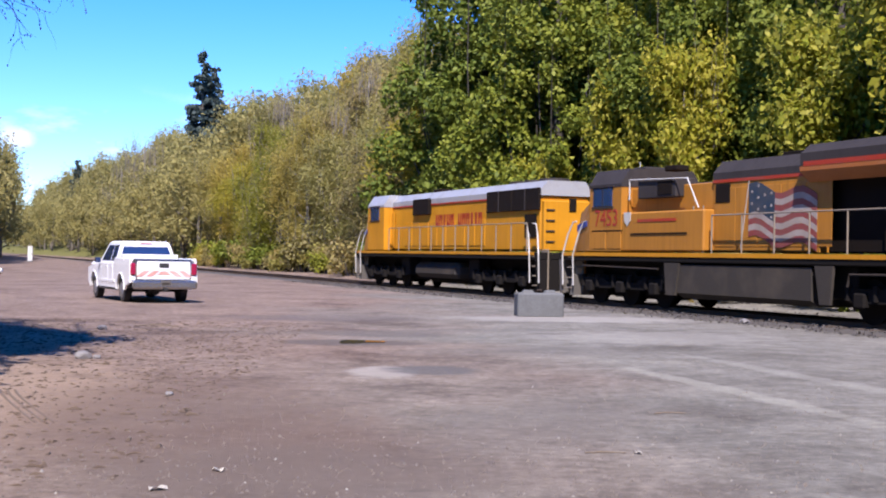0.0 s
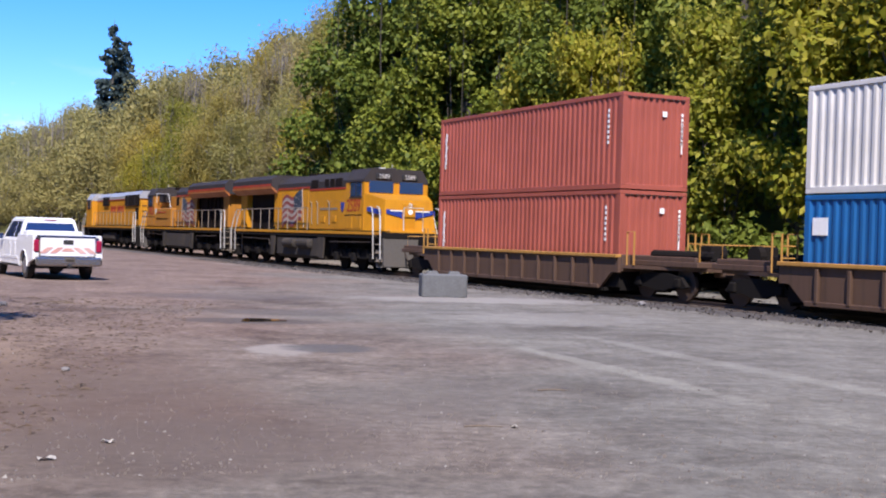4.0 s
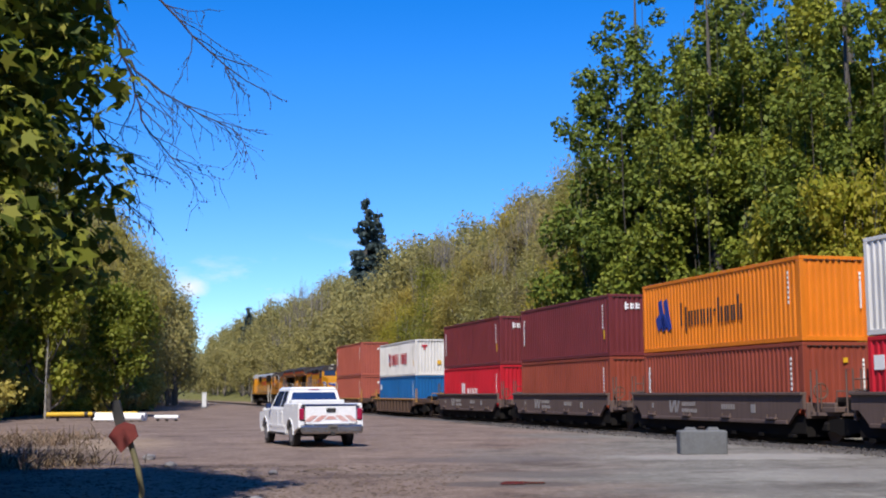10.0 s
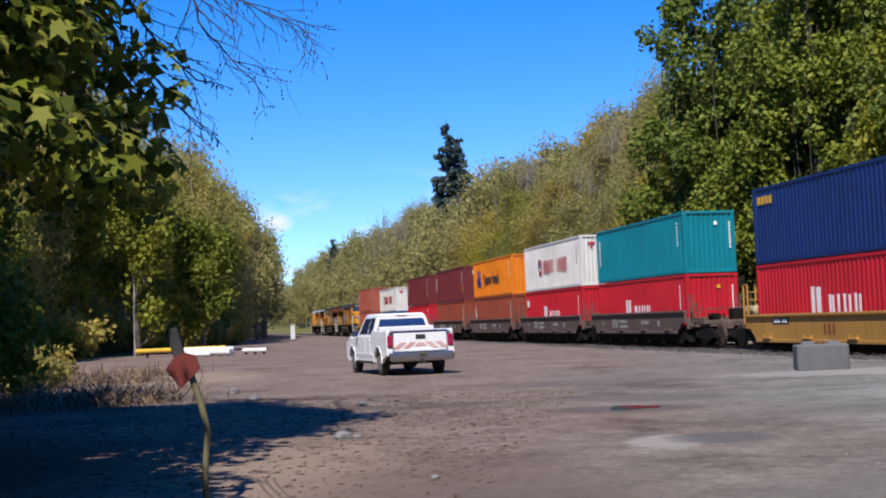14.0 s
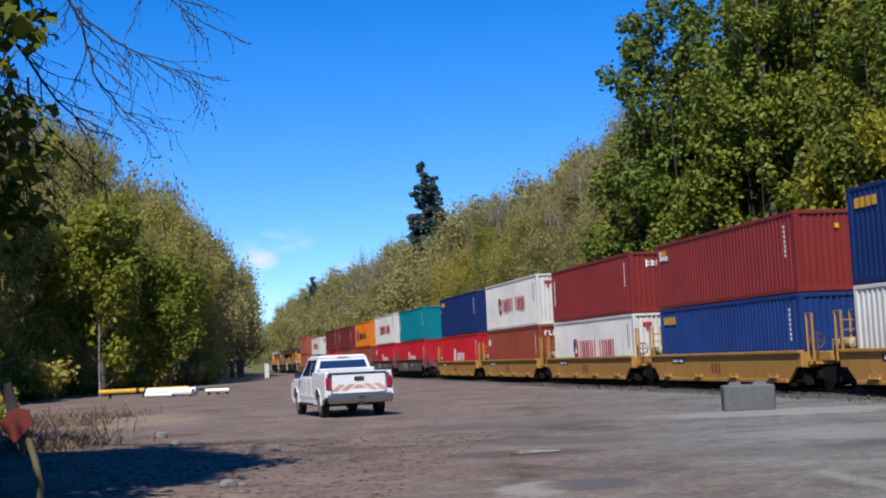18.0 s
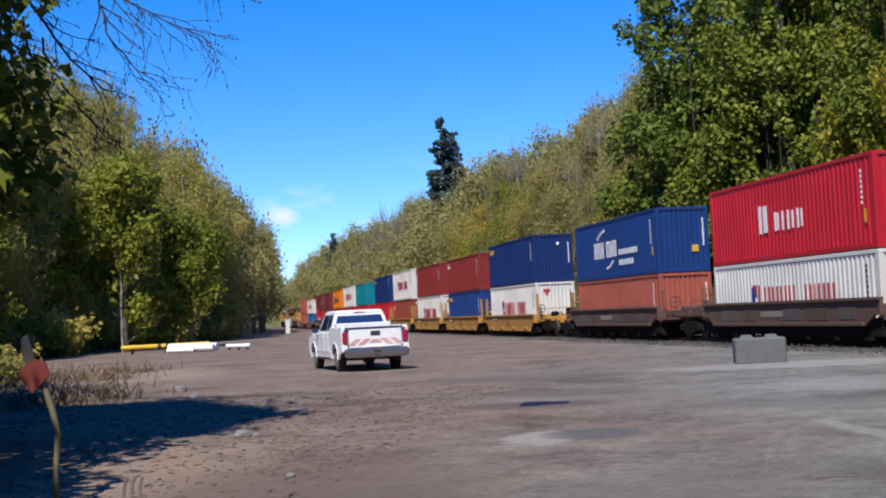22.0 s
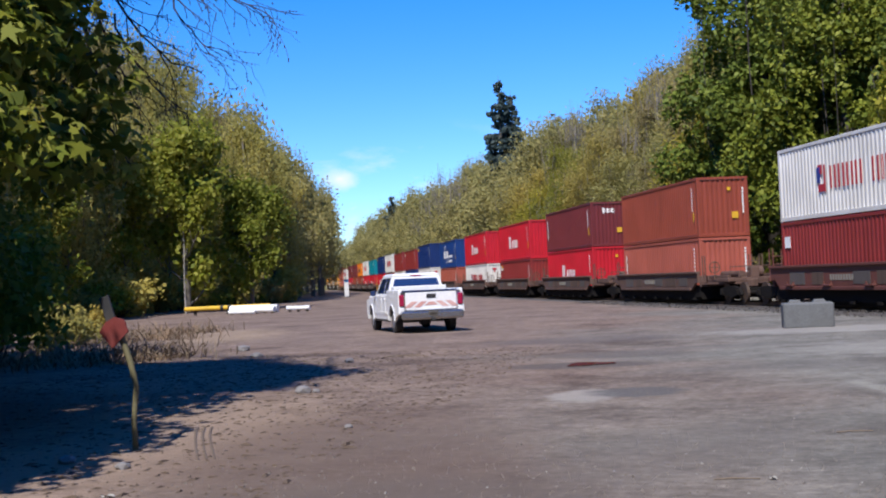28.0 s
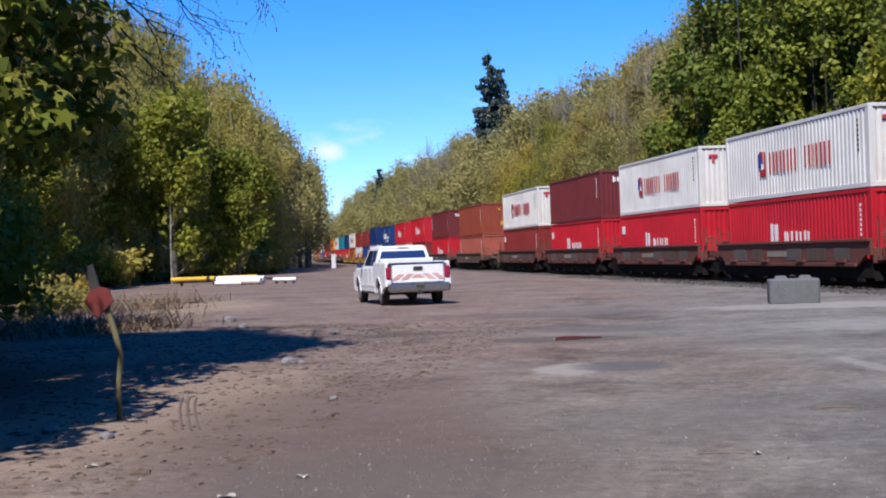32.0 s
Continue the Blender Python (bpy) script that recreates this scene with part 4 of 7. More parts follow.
def mark(ob, marks, h, color):
    xs = -CW / 2 - .004
    ye = -CL / 2 - .006

    def put(name, m, mat_):
        if name in ("company_name", "end_name", "safety_label", "small_label"):          # each painted bar is a piece of its own
            put_bars("name_bar" if "name" in name else name, m, mat_, ob, (name, marks, h, mat_.name))
            return
        o = part(name, cached((name, marks, h, mat_.name), lambda: m.data(name, mat_)), None, ob)
        if name.startswith("code_column"):
            tagged(o, kind="stuff")
    if "Y" in marks:       # large red name and emblem on a white box
        m = Mesh()
        m.box(xs, 2.15 - .0, h * .5, .012, .12, .95)
        m.box(xs, 2.5, h * .62, .012, .34, .34)
        m.box(xs, 2.42, h * .38, .012, .5, .26)
        y = 1.75
        for i in range(9):
            if i == 4:
                y -= .55
                continue
            w = .50 if i not in (6,) else .16
            yy = y - w / 2
            m.box(xs, yy - w * .34, h * .5, .012, w * .26, .80)
            m.box(xs, yy + w * .34, h * .5, .012, w * .26, .80)
            y -= w + .13
        put("company_name", m, M_RED)
        b = Mesh()
        b.box(xs - .004, 2.62, h * .55, .012, .26, .55)
        put("emblem", b, M_BLUE)
        t = Mesh().box(-.55, ye, h - .45, .42, .012, .12).box(-.55, ye, h - .62, .13, .012, .26)
        put("end_emblem", t, M_RED)
    if "K" in marks:       # white name
        m = Mesh()
        z = h * .5
        m.box(xs, 1.7, z, .012, .22, 1.0)
        m.box(xs, 1.30, z, .012, .3, .95)
        for i, (y, w) in enumerate(((.42, .3), (-.1, .14), (-.62, .5), (-1.3, .42))):
            m.box(xs, y + w * .3, z - .14, .012, .14, .66)
            if w > .2:
                m.box(xs, y - w * .35, z - .14, .012, .13, .6)
        put("company_name", m, M_WHITE)
    if "H" in marks:       # dark blue emblem and black name on orange
        m = Mesh()
        for k, y in enumerate((4.25, 3.75)):
            m.box(xs, y, h * .52, .012, .34, 1.25, 0, Matrix.Rotation(-.3, 3, "X"))
            m.box(xs, y + .3, h * .42, .012, .4, .55, 0, Matrix.Rotation(-.5, 3, "X"))
        put("emblem", m, M_BLUE)
        b = Mesh()
        y = 2.6
        for i, w in enumerate((.55, .38, .4, .38, .4, .2, .4, .36, .36, .36)):
            if i == 5:
                b.box(xs, y - w / 2, h * .5, .012, w, .1)
            else:
                tall = .9 if i in (0, 6, 9) else .55
                b.box(xs, y - .08, h * .5 - .45 + tall / 2, .012, .13, tall)
                b.box(xs, y - w + .08, h * .5 - .45 + min(tall, .55) / 2, .012, .13, .9 if i == 0 else .55)
            y -= w + .12
        put("company_name", b, M_BLACK)
    if "C" in marks:       # white name with two swooshes on blue
        m = Mesh()
        y, z = 2.9, h * .5
        for i in range(6):
            w = .44
            m.box(xs, y - .08, z, .012, .13, .8).box(xs, y - w + .08, z, .012, .13, .8).box(xs, y - w / 2, z + (.33 if i % 2 else -.05), .012, .2, .13)
            y -= w + (.1 if i != 2 else .42)
        for i in range(5):
            m.box(xs, 2.25 - .27 * i, z + .62 + .34 * math.sin(i * .36), .012, .2, .12, 0, Matrix.Rotation(.5 - .1 * i, 3, "X"))
            m.box(xs, .05 + .22 * i, z - .62 - .3 * math.sin(i * .36), .012, .18, .11, 0, Matrix.Rotation(.5 - .1 * i, 3, "X"))
        for k in range(2):
            for i in range(9 - 2 * k):
                m.box(xs, -1.0 - .3 * i, z - .22 - k * .5, .012, .2, .26)
        put("company_name", m, M_WHITE)
    if "t" in marks:       # short white name high on the end
        m = Mesh()
        for i, w in enumerate((.14, .2, .2)):
            x = -.42 + i * .26
            m.box(x, ye, h - .52, .08, .012, .26 if i else .34).box(x + .08, ye, h - .47, .14, .012, .07).box(x + .08, ye, h - .6, .14, .012, .07)
        put("end_name", m, M_WHITE)
    if "c" in marks:
        m = Mesh()
        for i in range(6):
            x = -.85 + i * .26
            m.box(x, ye, h - .45, .07, .012, .26).box(x + .1, ye, h - .35 - .2 * (i % 2), .12, .012, .07)
        put("end_name", m, M_WHITE)
    if "y" in marks:       # small yellow name at the far top corner of the side
        m = Mesh()
        for i in range(4):
            m.box(xs, 5.55 - i * .32, h - .5, .012, .24, .3)
        put("corner_name", m, M_YELLOW)
    if "m" in marks:
        m = Mesh().box(xs, 5.5, h - .5, .012, .5, .4).box(xs, 5.05, h - .62, .012, .3, .2)
        put("corner_plate", m, M_WHITE)
        b = Mesh().box(xs - .004, 5.3, h - .42, .012, .5, .24)
        put("corner_panel", b, M_YELLOW)
    if "w" in marks:
        m = Mesh().box(xs, 5.55, h - .75, .012, .5, .42)
        put("corner_plate", m, M_WHITE)
    if "v" in marks:       # white upright lettering at the far edge of the side, too small to read
        m = Mesh()
        for i in range(9):
            m.box(xs, 5.55 + .02 * (i % 3), h * .78 - i * .15, .012, .10 + .04 * (i % 2), .135)
        put("code_column", m, M_WHITE)
    # code column near the close edge, on side and end
    cm = M_BLACK if color == "white" else M_WHITE
    m = Mesh()
    for i in range(7):
        m.box(xs, -5.35, h * .82 - i * .16, .012, .09, .1)
        m.box(.95, ye, h * .8 - i * .14, .07, .012, .1)
    m.box(.95, ye, h * .55, .05, .012, .9)
    put("code_column_near", m, cm)
    if "s" in marks:       # yellow safety labels
        m = Mesh().box(xs, -5.5, h * .35, .012, .12, .42).box(.55, ye, h * .36, .3, .012, .3)
        put("safety_label", m, M_YELLOW)
    if "d" in marks:
        m = Mesh().box(.3, ye, h * .8, .16, .012, .16)
        put("small_label", m, M_YELLOW if color in ("maroon", "red", "orange", "brown", "plum") else M_WHITE)


CLABEL = {
    "salmon": "faded salmon-red corrugated steel shipping container on a railway wagon", "white": "white corrugated steel shipping container with red company lettering",
    "azure": "clear bright blue corrugated steel shipping container on a railway wagon",
    "blue": "deep blue corrugated steel shipping container on a railway wagon", "navy": "navy blue corrugated steel shipping container on a railway wagon",
    "plum": "dark plum-red corrugated steel shipping container on a railway wagon", "red": "bright red corrugated steel shipping container on a railway wagon",
    "brown": "rusty brown corrugated steel shipping container on a railway wagon", "orange": "orange corrugated steel shipping container with dark blue emblem",
    "teal": "teal green corrugated steel shipping container on a railway wagon", "maroon": "maroon corrugated steel shipping container on a railway wagon",
    "darkblue": "dark blue corrugated steel shipping container with white lettering"}

# ---- train: wagons ----
W_TTX1 = streaked("weathered_yellow_brown", (0.105, 0.058, 0.036), 0.65, amount=0.7)
W_YEL = streaked("wagon_yellow", (0.50, 0.255, 0.055), 0.55, amount=0.5)
W_NWC = streaked("wagon_grey_brown", (0.125, 0.082, 0.068), 0.7, amount=0.6)
W_OLD = streaked("wagon_weathered_brown", (0.125, 0.068, 0.05), 0.75, rust=(0.10, 0.04, 0.025), amount=0.8)
W_PATCH = [streaked("worn_patch_grey", (0.098, 0.08, 0.072), 0.8, amount=.8), streaked("worn_patch_rust", (0.10, 0.06, 0.042), 0.8, amount=.8)]
W_BRN = streaked("wagon_red_brown", (0.14, 0.042, 0.03), 0.7, amount=0.5)


def bogie(parent, y, big=False, name="bogie"):
    def sides():
        m = Mesh()
        for sx in (-1, 1):
            m.prism([(-1.25, .36), (-1.0, .62), (-.35, .72), (.35, .72), (1.0, .62), (1.25, .36), (1.05, .30), (.45, .30), (.3, .22), (-.3, .22), (-.45, .30), (-1.05, .30)], "x", sx * 1.0 - .07, sx * 1.0 + .07)
            for k in (-.9, .9):
                m.box(sx * 1.08, k, .46, .14, .24, .26, .03)
            for k in (-.15, 0, .15):
                m.tube([(sx * 1.02, k, .3), (sx * 1.02, k, .62)], .055, 6)
        m.box(0, 0, .5, 2.0, .34, .24, .02)
        return m.data("bogie_frame", DARK)

    def wheel():
        m = Mesh()
        m.tube([(-.07, 0, 0), (-.04, 0, 0), (-.04, 0, 0), (.07, 0, 0)], [.46, .46, .42, .42], 20)
        return m.data("wheel", RAILSTEEL)
    b = part(name, cached("bogie", sides), None, parent, at=Matrix.Translation((0, y, 0)))
    w = cached("wheel", wheel)
    ax = cached("axle", lambda: Mesh().tube([(-.9, 0, 0), (.9, 0, 0)], .08, 8).data("axle", DARK))
    for k in (-.9, .9):
        for sx in (-1, 1):
            part("wheel", w, None, b, at=Matrix.Translation((sx * .75, k, .42)) @ Matrix.Rotation(0 if sx < 0 else math.pi, 4, "Z"))
        part("axle", ax, None, b, at=Matrix.Translation((0, k, .42)))
    return b


def well_car(kind, pitch, front_bogie=True, rear_bogie=False):
    """One well of a double-stack wagon, about the middle of its well; z is up from the rail."""
    spec = {"single": (W_TTX1, 1.12, 0.18, "weathered brown well wagon with ribbed sides and yellow end gear"),
            "yellow": (W_YEL, 1.18, 0.22, "yellow articulated well wagon with stained smooth sides"),
            "grey": (W_NWC, 1.45, 0.52, "grey-brown articulated well wagon with pale emblem on its side"),
            "old": (W_OLD, 1.32, 0.55, "weathered dark brown and rust articulated well wagon with paint worn off"),
            "brown": (W_BRN, 1.42, 0.6, "red-brown articulated well wagon with small white markings")}[kind]
    mt, zt, zb, label = spec
    ob = root("well_wagon", Matrix(), label, "railway wagon", "wagons of the train")
    hl = min(pitch / 2 - 1.0, 6.55)
    side = 1.5
    acc = W_YEL if kind in ("single", "yellow") else mt

    def sill(sx):
        m = Mesh()
        out = [(-hl, zt), (hl, zt), (hl, zt - .45), (hl - .35, zt - .45), (hl - .95, zb), (-hl + .95, zb), (-hl + .35, zt - .45), (-hl, zt - .45)]
        m.prism(out, "x", sx * side - .05, sx * side + .05)
        return m.data("side_sill", mt)

    def chord(sx):
        m = Mesh().box(sx * (side + .03), 0, zt + .03, .22, 2 * hl, .1, .015)
        return m.data("chord", acc if kind == "single" else mt)

    def flange(sx):
        return Mesh().box(sx * (side + .02), 0, zb + .05, .2, 2 * (hl - .95), .12, .015).data("flange", mt)
    for sx in (-1, 1):
        sl = part("side_sill", cached(("sill", kind, round(hl, 2), sx), lambda: sill(sx)), None, ob)
        part("chord", cached(("chord", kind, round(hl, 2), sx), lambda: chord(sx)), None, sl)
        part("flange", cached(("flange", kind, round(hl, 2), sx), lambda: flange(sx)), None, sl)
        if kind in ("old", "brown", "grey"):
            # dark skirt added below the sill, standing for the shaded underside
            part("lower_sill", cached(("lower", kind, round(hl, 2)), lambda: Mesh().box(0, 0, (zb + .2) / 2 + .03, .06, 2 * hl - 2.3, zb - .06, .01).data("lower_sill", DARK)), None, sl, at=Matrix.Translation((sx * (side - .14), 0, 0)))
        if kind in ("single",):
            rib = cached(("rib", kind), lambda: Mesh().box(0, 0, (zt + zb) / 2, .1, .1, zt - zb - .14, .01).data("rib", mt))
            for i in range(11):
                part("rib", rib, None, sl, at=Matrix.Translation((sx * (side + .09), -hl + 1.35 + i * (2 * hl - 2.7) / 10, 0)))
        if kind in ("yellow", "grey", "brown"):
            st = cached(("step", kind), lambda: Mesh().box(0, 0, 0, .16, .62, .06, .01).box(0, -.28, .06, .05, .05, .14).box(0, .28, .06, .05, .05, .14).data("step", acc))
            for i in range(4):
                part("step", st, None, sl, at=Matrix.Translation((sx * (side + .1), -hl + 1.9 + i * (2 * hl - 3.8) / 3, zb + .16)))

    well_end = cached("well_end", lambda: Mesh().box(0, 0, .52, 2.66, .1, .8, .02).data("well_end", DARK))
    for sy in (-1, 1):
        part("well_end", well_end, None, ob, at=Matrix.Translation((0, sy * (hl - .2), 0)))
    pan = cached(("pan", round(hl, 2)), lambda: Mesh().box(0, 0, .13, 2.5, 2 * hl - 2.2, .18, .02).data("well_floor", DARK))
    part("well_floor", pan, None, ob)
    # dark plates added under the sloped sill ends, in place of shade
    filler = cached("filler", lambda: Mesh().box(0, 0, .5, .05, 1.15, .56, .01).data("end_gusset", DARK))
    for sx in (-1, 1):
        for sy in (-1, 1):
            part("end_gusset", filler, None, ob, at=Matrix.Translation((sx * 1.36, sy * (min(hl, 6.55) - .72), 0)))
    beam = cached("beam", lambda: Mesh().box(0, 0, .16, 2 * side, .3, .1).data("floor_beam", DARK))
    for i in range(7):
        part("floor_beam", beam, None, ob, at=Matrix.Translation((0, -hl + .9 + i * (2 * hl - 1.8) / 6, 0)))
    for sy in (-1, 1):
        def plat():
            m = Mesh()
            a, b = hl, pitch / 2 - .12
            m.box(0, (a + b) / 2, .98, 2.2, b - a, .16, .02)
            m.prism([(-1.45, hl - .06), (1.45, hl - .06), (.75, b), (-.75, b)], "z", .80, .90)
            m.box(0, a, .95, 2.9, .12, .5, .02)
            m.box(0, b - .15, .82, .5, .5, .35, .04)
            for sx in (-1, 1):
                m.box(sx * 1.0, (a + b) / 2, 1.12, .12, (b - a) * .9, .14, .02)
            return m.data("end_platform", mt)
        e = part("end_platform", cached(("plat", kind, round(pitch, 2)), plat), None, ob, at=Matrix.Rotation(0 if sy > 0 else math.pi, 4, "Z"))

        def rails(piece):
            m = Mesh()
            a, b = hl + .15, pitch / 2 - .3
            top = zt + (1.25 if kind == "yellow" else .75)
            if piece < 3:
                x = (-1.35, -.85, 1.35)[piece]
                return m.tube([(x, a, .9), (x, a, top), (x, a + .35, top), (x, a + .35, .9)], .042 if kind == "yellow" else .028, 5)
            if piece < 5:
                z = top - .3 * (piece - 2)
                return m.tube([(-1.35, a, z), (-.85, a, z)], .022, 5)
            return m.tube([(-.9, b, 1.0), (-.9, b, 1.55), (.9, b, 1.55), (.9, b, 1.0)], .025, 5)
        for piece in range(6):
            name = "ladder_rung" if piece in (3, 4) else "handrail"
            part(name, cached(("rails", kind, round(pitch, 2), piece), lambda: rails(piece).data(name, acc)), None, e)

        def gear():
            m = Mesh()
            a, b = hl + .2, pitch / 2 - .2
            m.tube([(-.95, (a + b) / 2, 1.3), (-.72, (a + b) / 2, 1.3)], .26, 14)
            m.box(-.55, (a + b) / 2, 1.28, .4, .55, .5, .04)
            m.tube([(.4, a, 1.22), (.4, b, 1.22)], .15, 10)
            m.tube([(-.2, a, 1.12), (.1, b, 1.3), (.6, b, 1.1)], .03, 5)
            m.box(-1.15, a + .2, 1.15, .3, .3, .35, .03)
            return m.data("brake_gear", DARK if kind != "old" else mt)
        mid_y = (hl + pitch / 2) / 2
        if sy < 0 and kind != "single":
            rim = [(.24 * math.cos(math.pi * q / 8), 0, .24 * math.sin(math.pi * q / 8)) for q in range(17)]
            part("brake_wheel", cached("bwheel", lambda: Mesh().tube(rim, .028, 5, cap=False).tube([(-.24, 0, 0), (.24, 0, 0)], .02, 5).tube([(0, 0, -.55), (0, 0, .24)], .025, 5).data("brake_wheel", M_RUST)), None, e, at=Matrix.Translation((1.15, mid_y - .2, 1.55)))
        elif kind == "yellow":
            part("air_tank", cached("atank", lambda: Mesh().tube([(0, -.5, 0), (0, -.44, 0), (0, .44, 0), (0, .5, 0)], [.1, .19, .19, .1], 12).data("air_tank", M_CREAM)), None, e, "cream-painted air tank", at=Matrix.Translation((-.95, mid_y, 1.42)))
        part("brake_gear", cached(("gear", kind, round(pitch, 2)), gear), None, e)
    if front_bogie:
        bogie(ob, pitch / 2)
    if rear_bogie:
        bogie(ob, -pitch / 2)
    # markings on the side that faces the lot
    xs = -side - .058
    if kind == "grey":
        m = Mesh()
        zc = (zt + zb) / 2
        for i in range(4):
            m.box(xs, 3.0 - i * .22, zc + .02, .012, .12, .46, 0, Matrix.Rotation(.45 if i % 2 else -.12, 3, "X"))
        for k, n in ((.12, 8), (-.12, 9)):
            for i in range(n):
                m.box(xs, 1.95 - i * .14, zc + k, .012, .085, .14)
        for i in range(6):
            m.box(xs, -1.2 - i * .17, zc + .05, .012, .1, .18)
        m.box(xs, -3.4, zc, .012, .3, .28).box(xs, 4.6, zc + .05, .012, .12, .2)
        put_bars("painted_bar", m, cached("fadedwhite", lambda: paint("faded_white", (0.3, 0.28, 0.27), 0.7)), ob, kind)
    if kind == "yellow":
        m = Mesh()
        for i in range(3):
            m.box(xs, .35 - i * .3, .7, .012, .14, .34)
        panel = part("reporting_panel", cached("reppanel", lambda: Mesh().box(xs, 3.6, 1.0, .012, 1.25, .22).data("reporting_panel", M_NAVY)), None, ob, "dark blue panel for the wagon's number")
        for i in range(8):
            if i != 4:
                part("number_bar", cached("numbar", lambda: Mesh().box(xs - .008, 0, 1.0, .012, .09, .13).data("number_bar", M_WHITE)), None, panel, at=Matrix.Translation((0, 4.05 - i * .13, 0)))
        part("painted_mark", cached(("emb", kind), lambda: m.data("painted_mark", paint("dark_red_mark", (0.25, 0.05, 0.02), 0.7))), None, ob)
    if kind in ("brown", "old"):
        rng = random.Random(3)
        zc = (zt + zb) / 2
        for i, (y, w) in enumerate(((-4.6, 1.1), (-2.7, 1.5), (-.9, 1.2), (2.4, .9), (4.1, 1.3))):
            patch = cached(("patch", kind, i), lambda: Mesh().box(xs, y, zc, .012, w, (zt - zb) * rng.uniform(.45, .65), .005).data("worn_patch", W_PATCH[i % 2]))
            part("worn_patch", patch, None, ob)
        faded = cached("faded", lambda: paint("faded_marks", (0.27, 0.25, 0.21), 0.7))
        for i in range(9):
            bar = cached(("fadedbar", kind), lambda: Mesh().box(xs - .004, 0, zc + .02, .012, .13, .2).data("name_bar", faded))
            part("name_bar", bar, None, ob, at=Matrix.Translation((0, 1.35 - i * .2, 0)))
    return ob


# upper box, lower box: colour, height, marks; then the wagon and its pitch to the one ahead
HC, ST = 2.896, 2.591
CONSIST = [
    ("single", 20.00, ("salmon", HC, "vd"), ("salmon", HC, "vd")),
    ("single", 19.95, ("white", ST, "Ys"), ("azure", ST, "w")),
    ("grey", 20.11, ("plum", ST + .15, "vts"), ("red", HC, "Kd")),
    ("grey", 15.94, ("plum", ST + .15, "vts"), ("brown", HC, "s")),
    ("grey", 15.81, ("orange", ST + .15, "H"), ("brown", HC, "vd")),
    ("grey", 15.70, ("white", HC - .05, "Y"), ("red", HC, "Kw")),
    ("grey", 15.19, ("teal", ST + .15, "vd"), ("red", HC, "Kd")),
    ("yellow", 19.27, ("navy", HC, "y"), ("red", HC, "K")),
    ("yellow", 15.02, ("white", HC, "Y"), ("brown", HC, "cw")),
    ("yellow", 15.19, ("maroon", ST + .15, "vt"), ("white", HC, "Y")),
    ("yellow", 15.47, ("maroon", ST + .1, "md"), ("blue", HC, "y")),
    ("yellow", 15.55, ("navy", HC, "yd"), ("white", HC, "Y")),
    ("old", 20.92, ("darkblue", HC, "Cs"), ("salmon", ST, "")),
    ("old", 18.24, ("red", HC, "Ksd"), ("white", ST, "Y")),
    ("old", 18.68, ("red", HC, "Ksd"), ("maroon", ST, "m")),
    ("old", 18.03, ("plum", ST + .1, "vts"), ("red", HC, "Kd")),
    ("old", 18.91, ("brown", ST + .15, "sd"), ("salmon", ST + .1, "v")),
    ("brown", 21.35, ("white", ST + .15, "Y"), ("maroon", HC, "w")),
    ("brown", 15.91, ("plum", ST + .15, "t"), ("red", HC, "Kw")),
    ("brown", 15.94, ("white", ST + .1, "Y"), ("red", HC, "Kw")),
    ("brown", 15.39, ("white", ST + .1, "Y"), ("red", HC, "K")),
    ("brown", 15.78, ("plum", ST + .15, "t"), ("red", HC, "K")),
]
TRAIN = []          # (thing, metres behind the first well's middle, height above the rail, turned)


def build_wagons():
    o = -0.4
    for i, (kind, pitch, up, low) in enumerate(CONSIST):
        if i:
            o += pitch
        p = {"single": 19.6, "grey": 15.4, "yellow": 15.5, "old": 18.4, "brown": 16.0}[kind]
        last = i + 1 == len(CONSIST) or CONSIST[i + 1][0] != kind or kind == "single"
        first = i == 0 or CONSIST[i - 1][0] != kind or kind == "single"
        if kind == "single":
            w = well_car(kind, p - 3.2 + 3.2, False, False)
            bogie(w, p / 2 - 1.9)
            bogie(w, -p / 2 + 1.9)
        else:
            w = well_car(kind, p, True, last)
        TRAIN.append((w, o, 0.0, False))
        TRAIN.append((container(*low), o, 0.22, False))
        TRAIN.append((container(*up), o, 0.22 + low[1] + 0.03, False))


build_wagons()


# ---- train: locomotives ----
LY = streaked("locomotive_yellow", (0.64, 0.275, 0.012), 0.4, rust=(0.2, 0.09, 0.03), amount=0.28)
LYO = streaked("faded_locomotive_yellow", (0.46, 0.19, 0.02), 0.5, rust=(0.15, 0.07, 0.03), amount=0.5)
LWE = paint("wing_edge_orange", (0.4, 0.13, 0.03), 0.5)
LG = streaked("locomotive_grey", (0.05, 0.043, 0.042), 0.7, amount=0.4, gloss=0.15)
LS = paint("silver_roof", (0.48, 0.48, 0.49), 0.4, 0.2)
LR = paint("red_stripe", (0.42, 0.04, 0.015), 0.45)
LD = paint("dark_grille", (0.014, 0.01, 0.008), 0.9, wear=0.4, dirt=(0.028, 0.016, 0.011), gloss=0.1)
LT = paint("tank_grey", (0.055, 0.047, 0.04), 0.85, gloss=0.2, wear=0.6, dirt=(0.1, 0.08, 0.06))
LW = paint("white_handrail", (0.6, 0.58, 0.54), 0.5, wear=0.5)
LPL = paint("plow_grey", (0.12, 0.108, 0.095), 0.75, wear=0.5)
LP = paint("pale_post", (0.27, 0.22, 0.165), 0.6)
# blue base colour paints reflected sky into the cab panes
GL = glass("dark_cab_glass", (0.02, 0.045, 0.11))
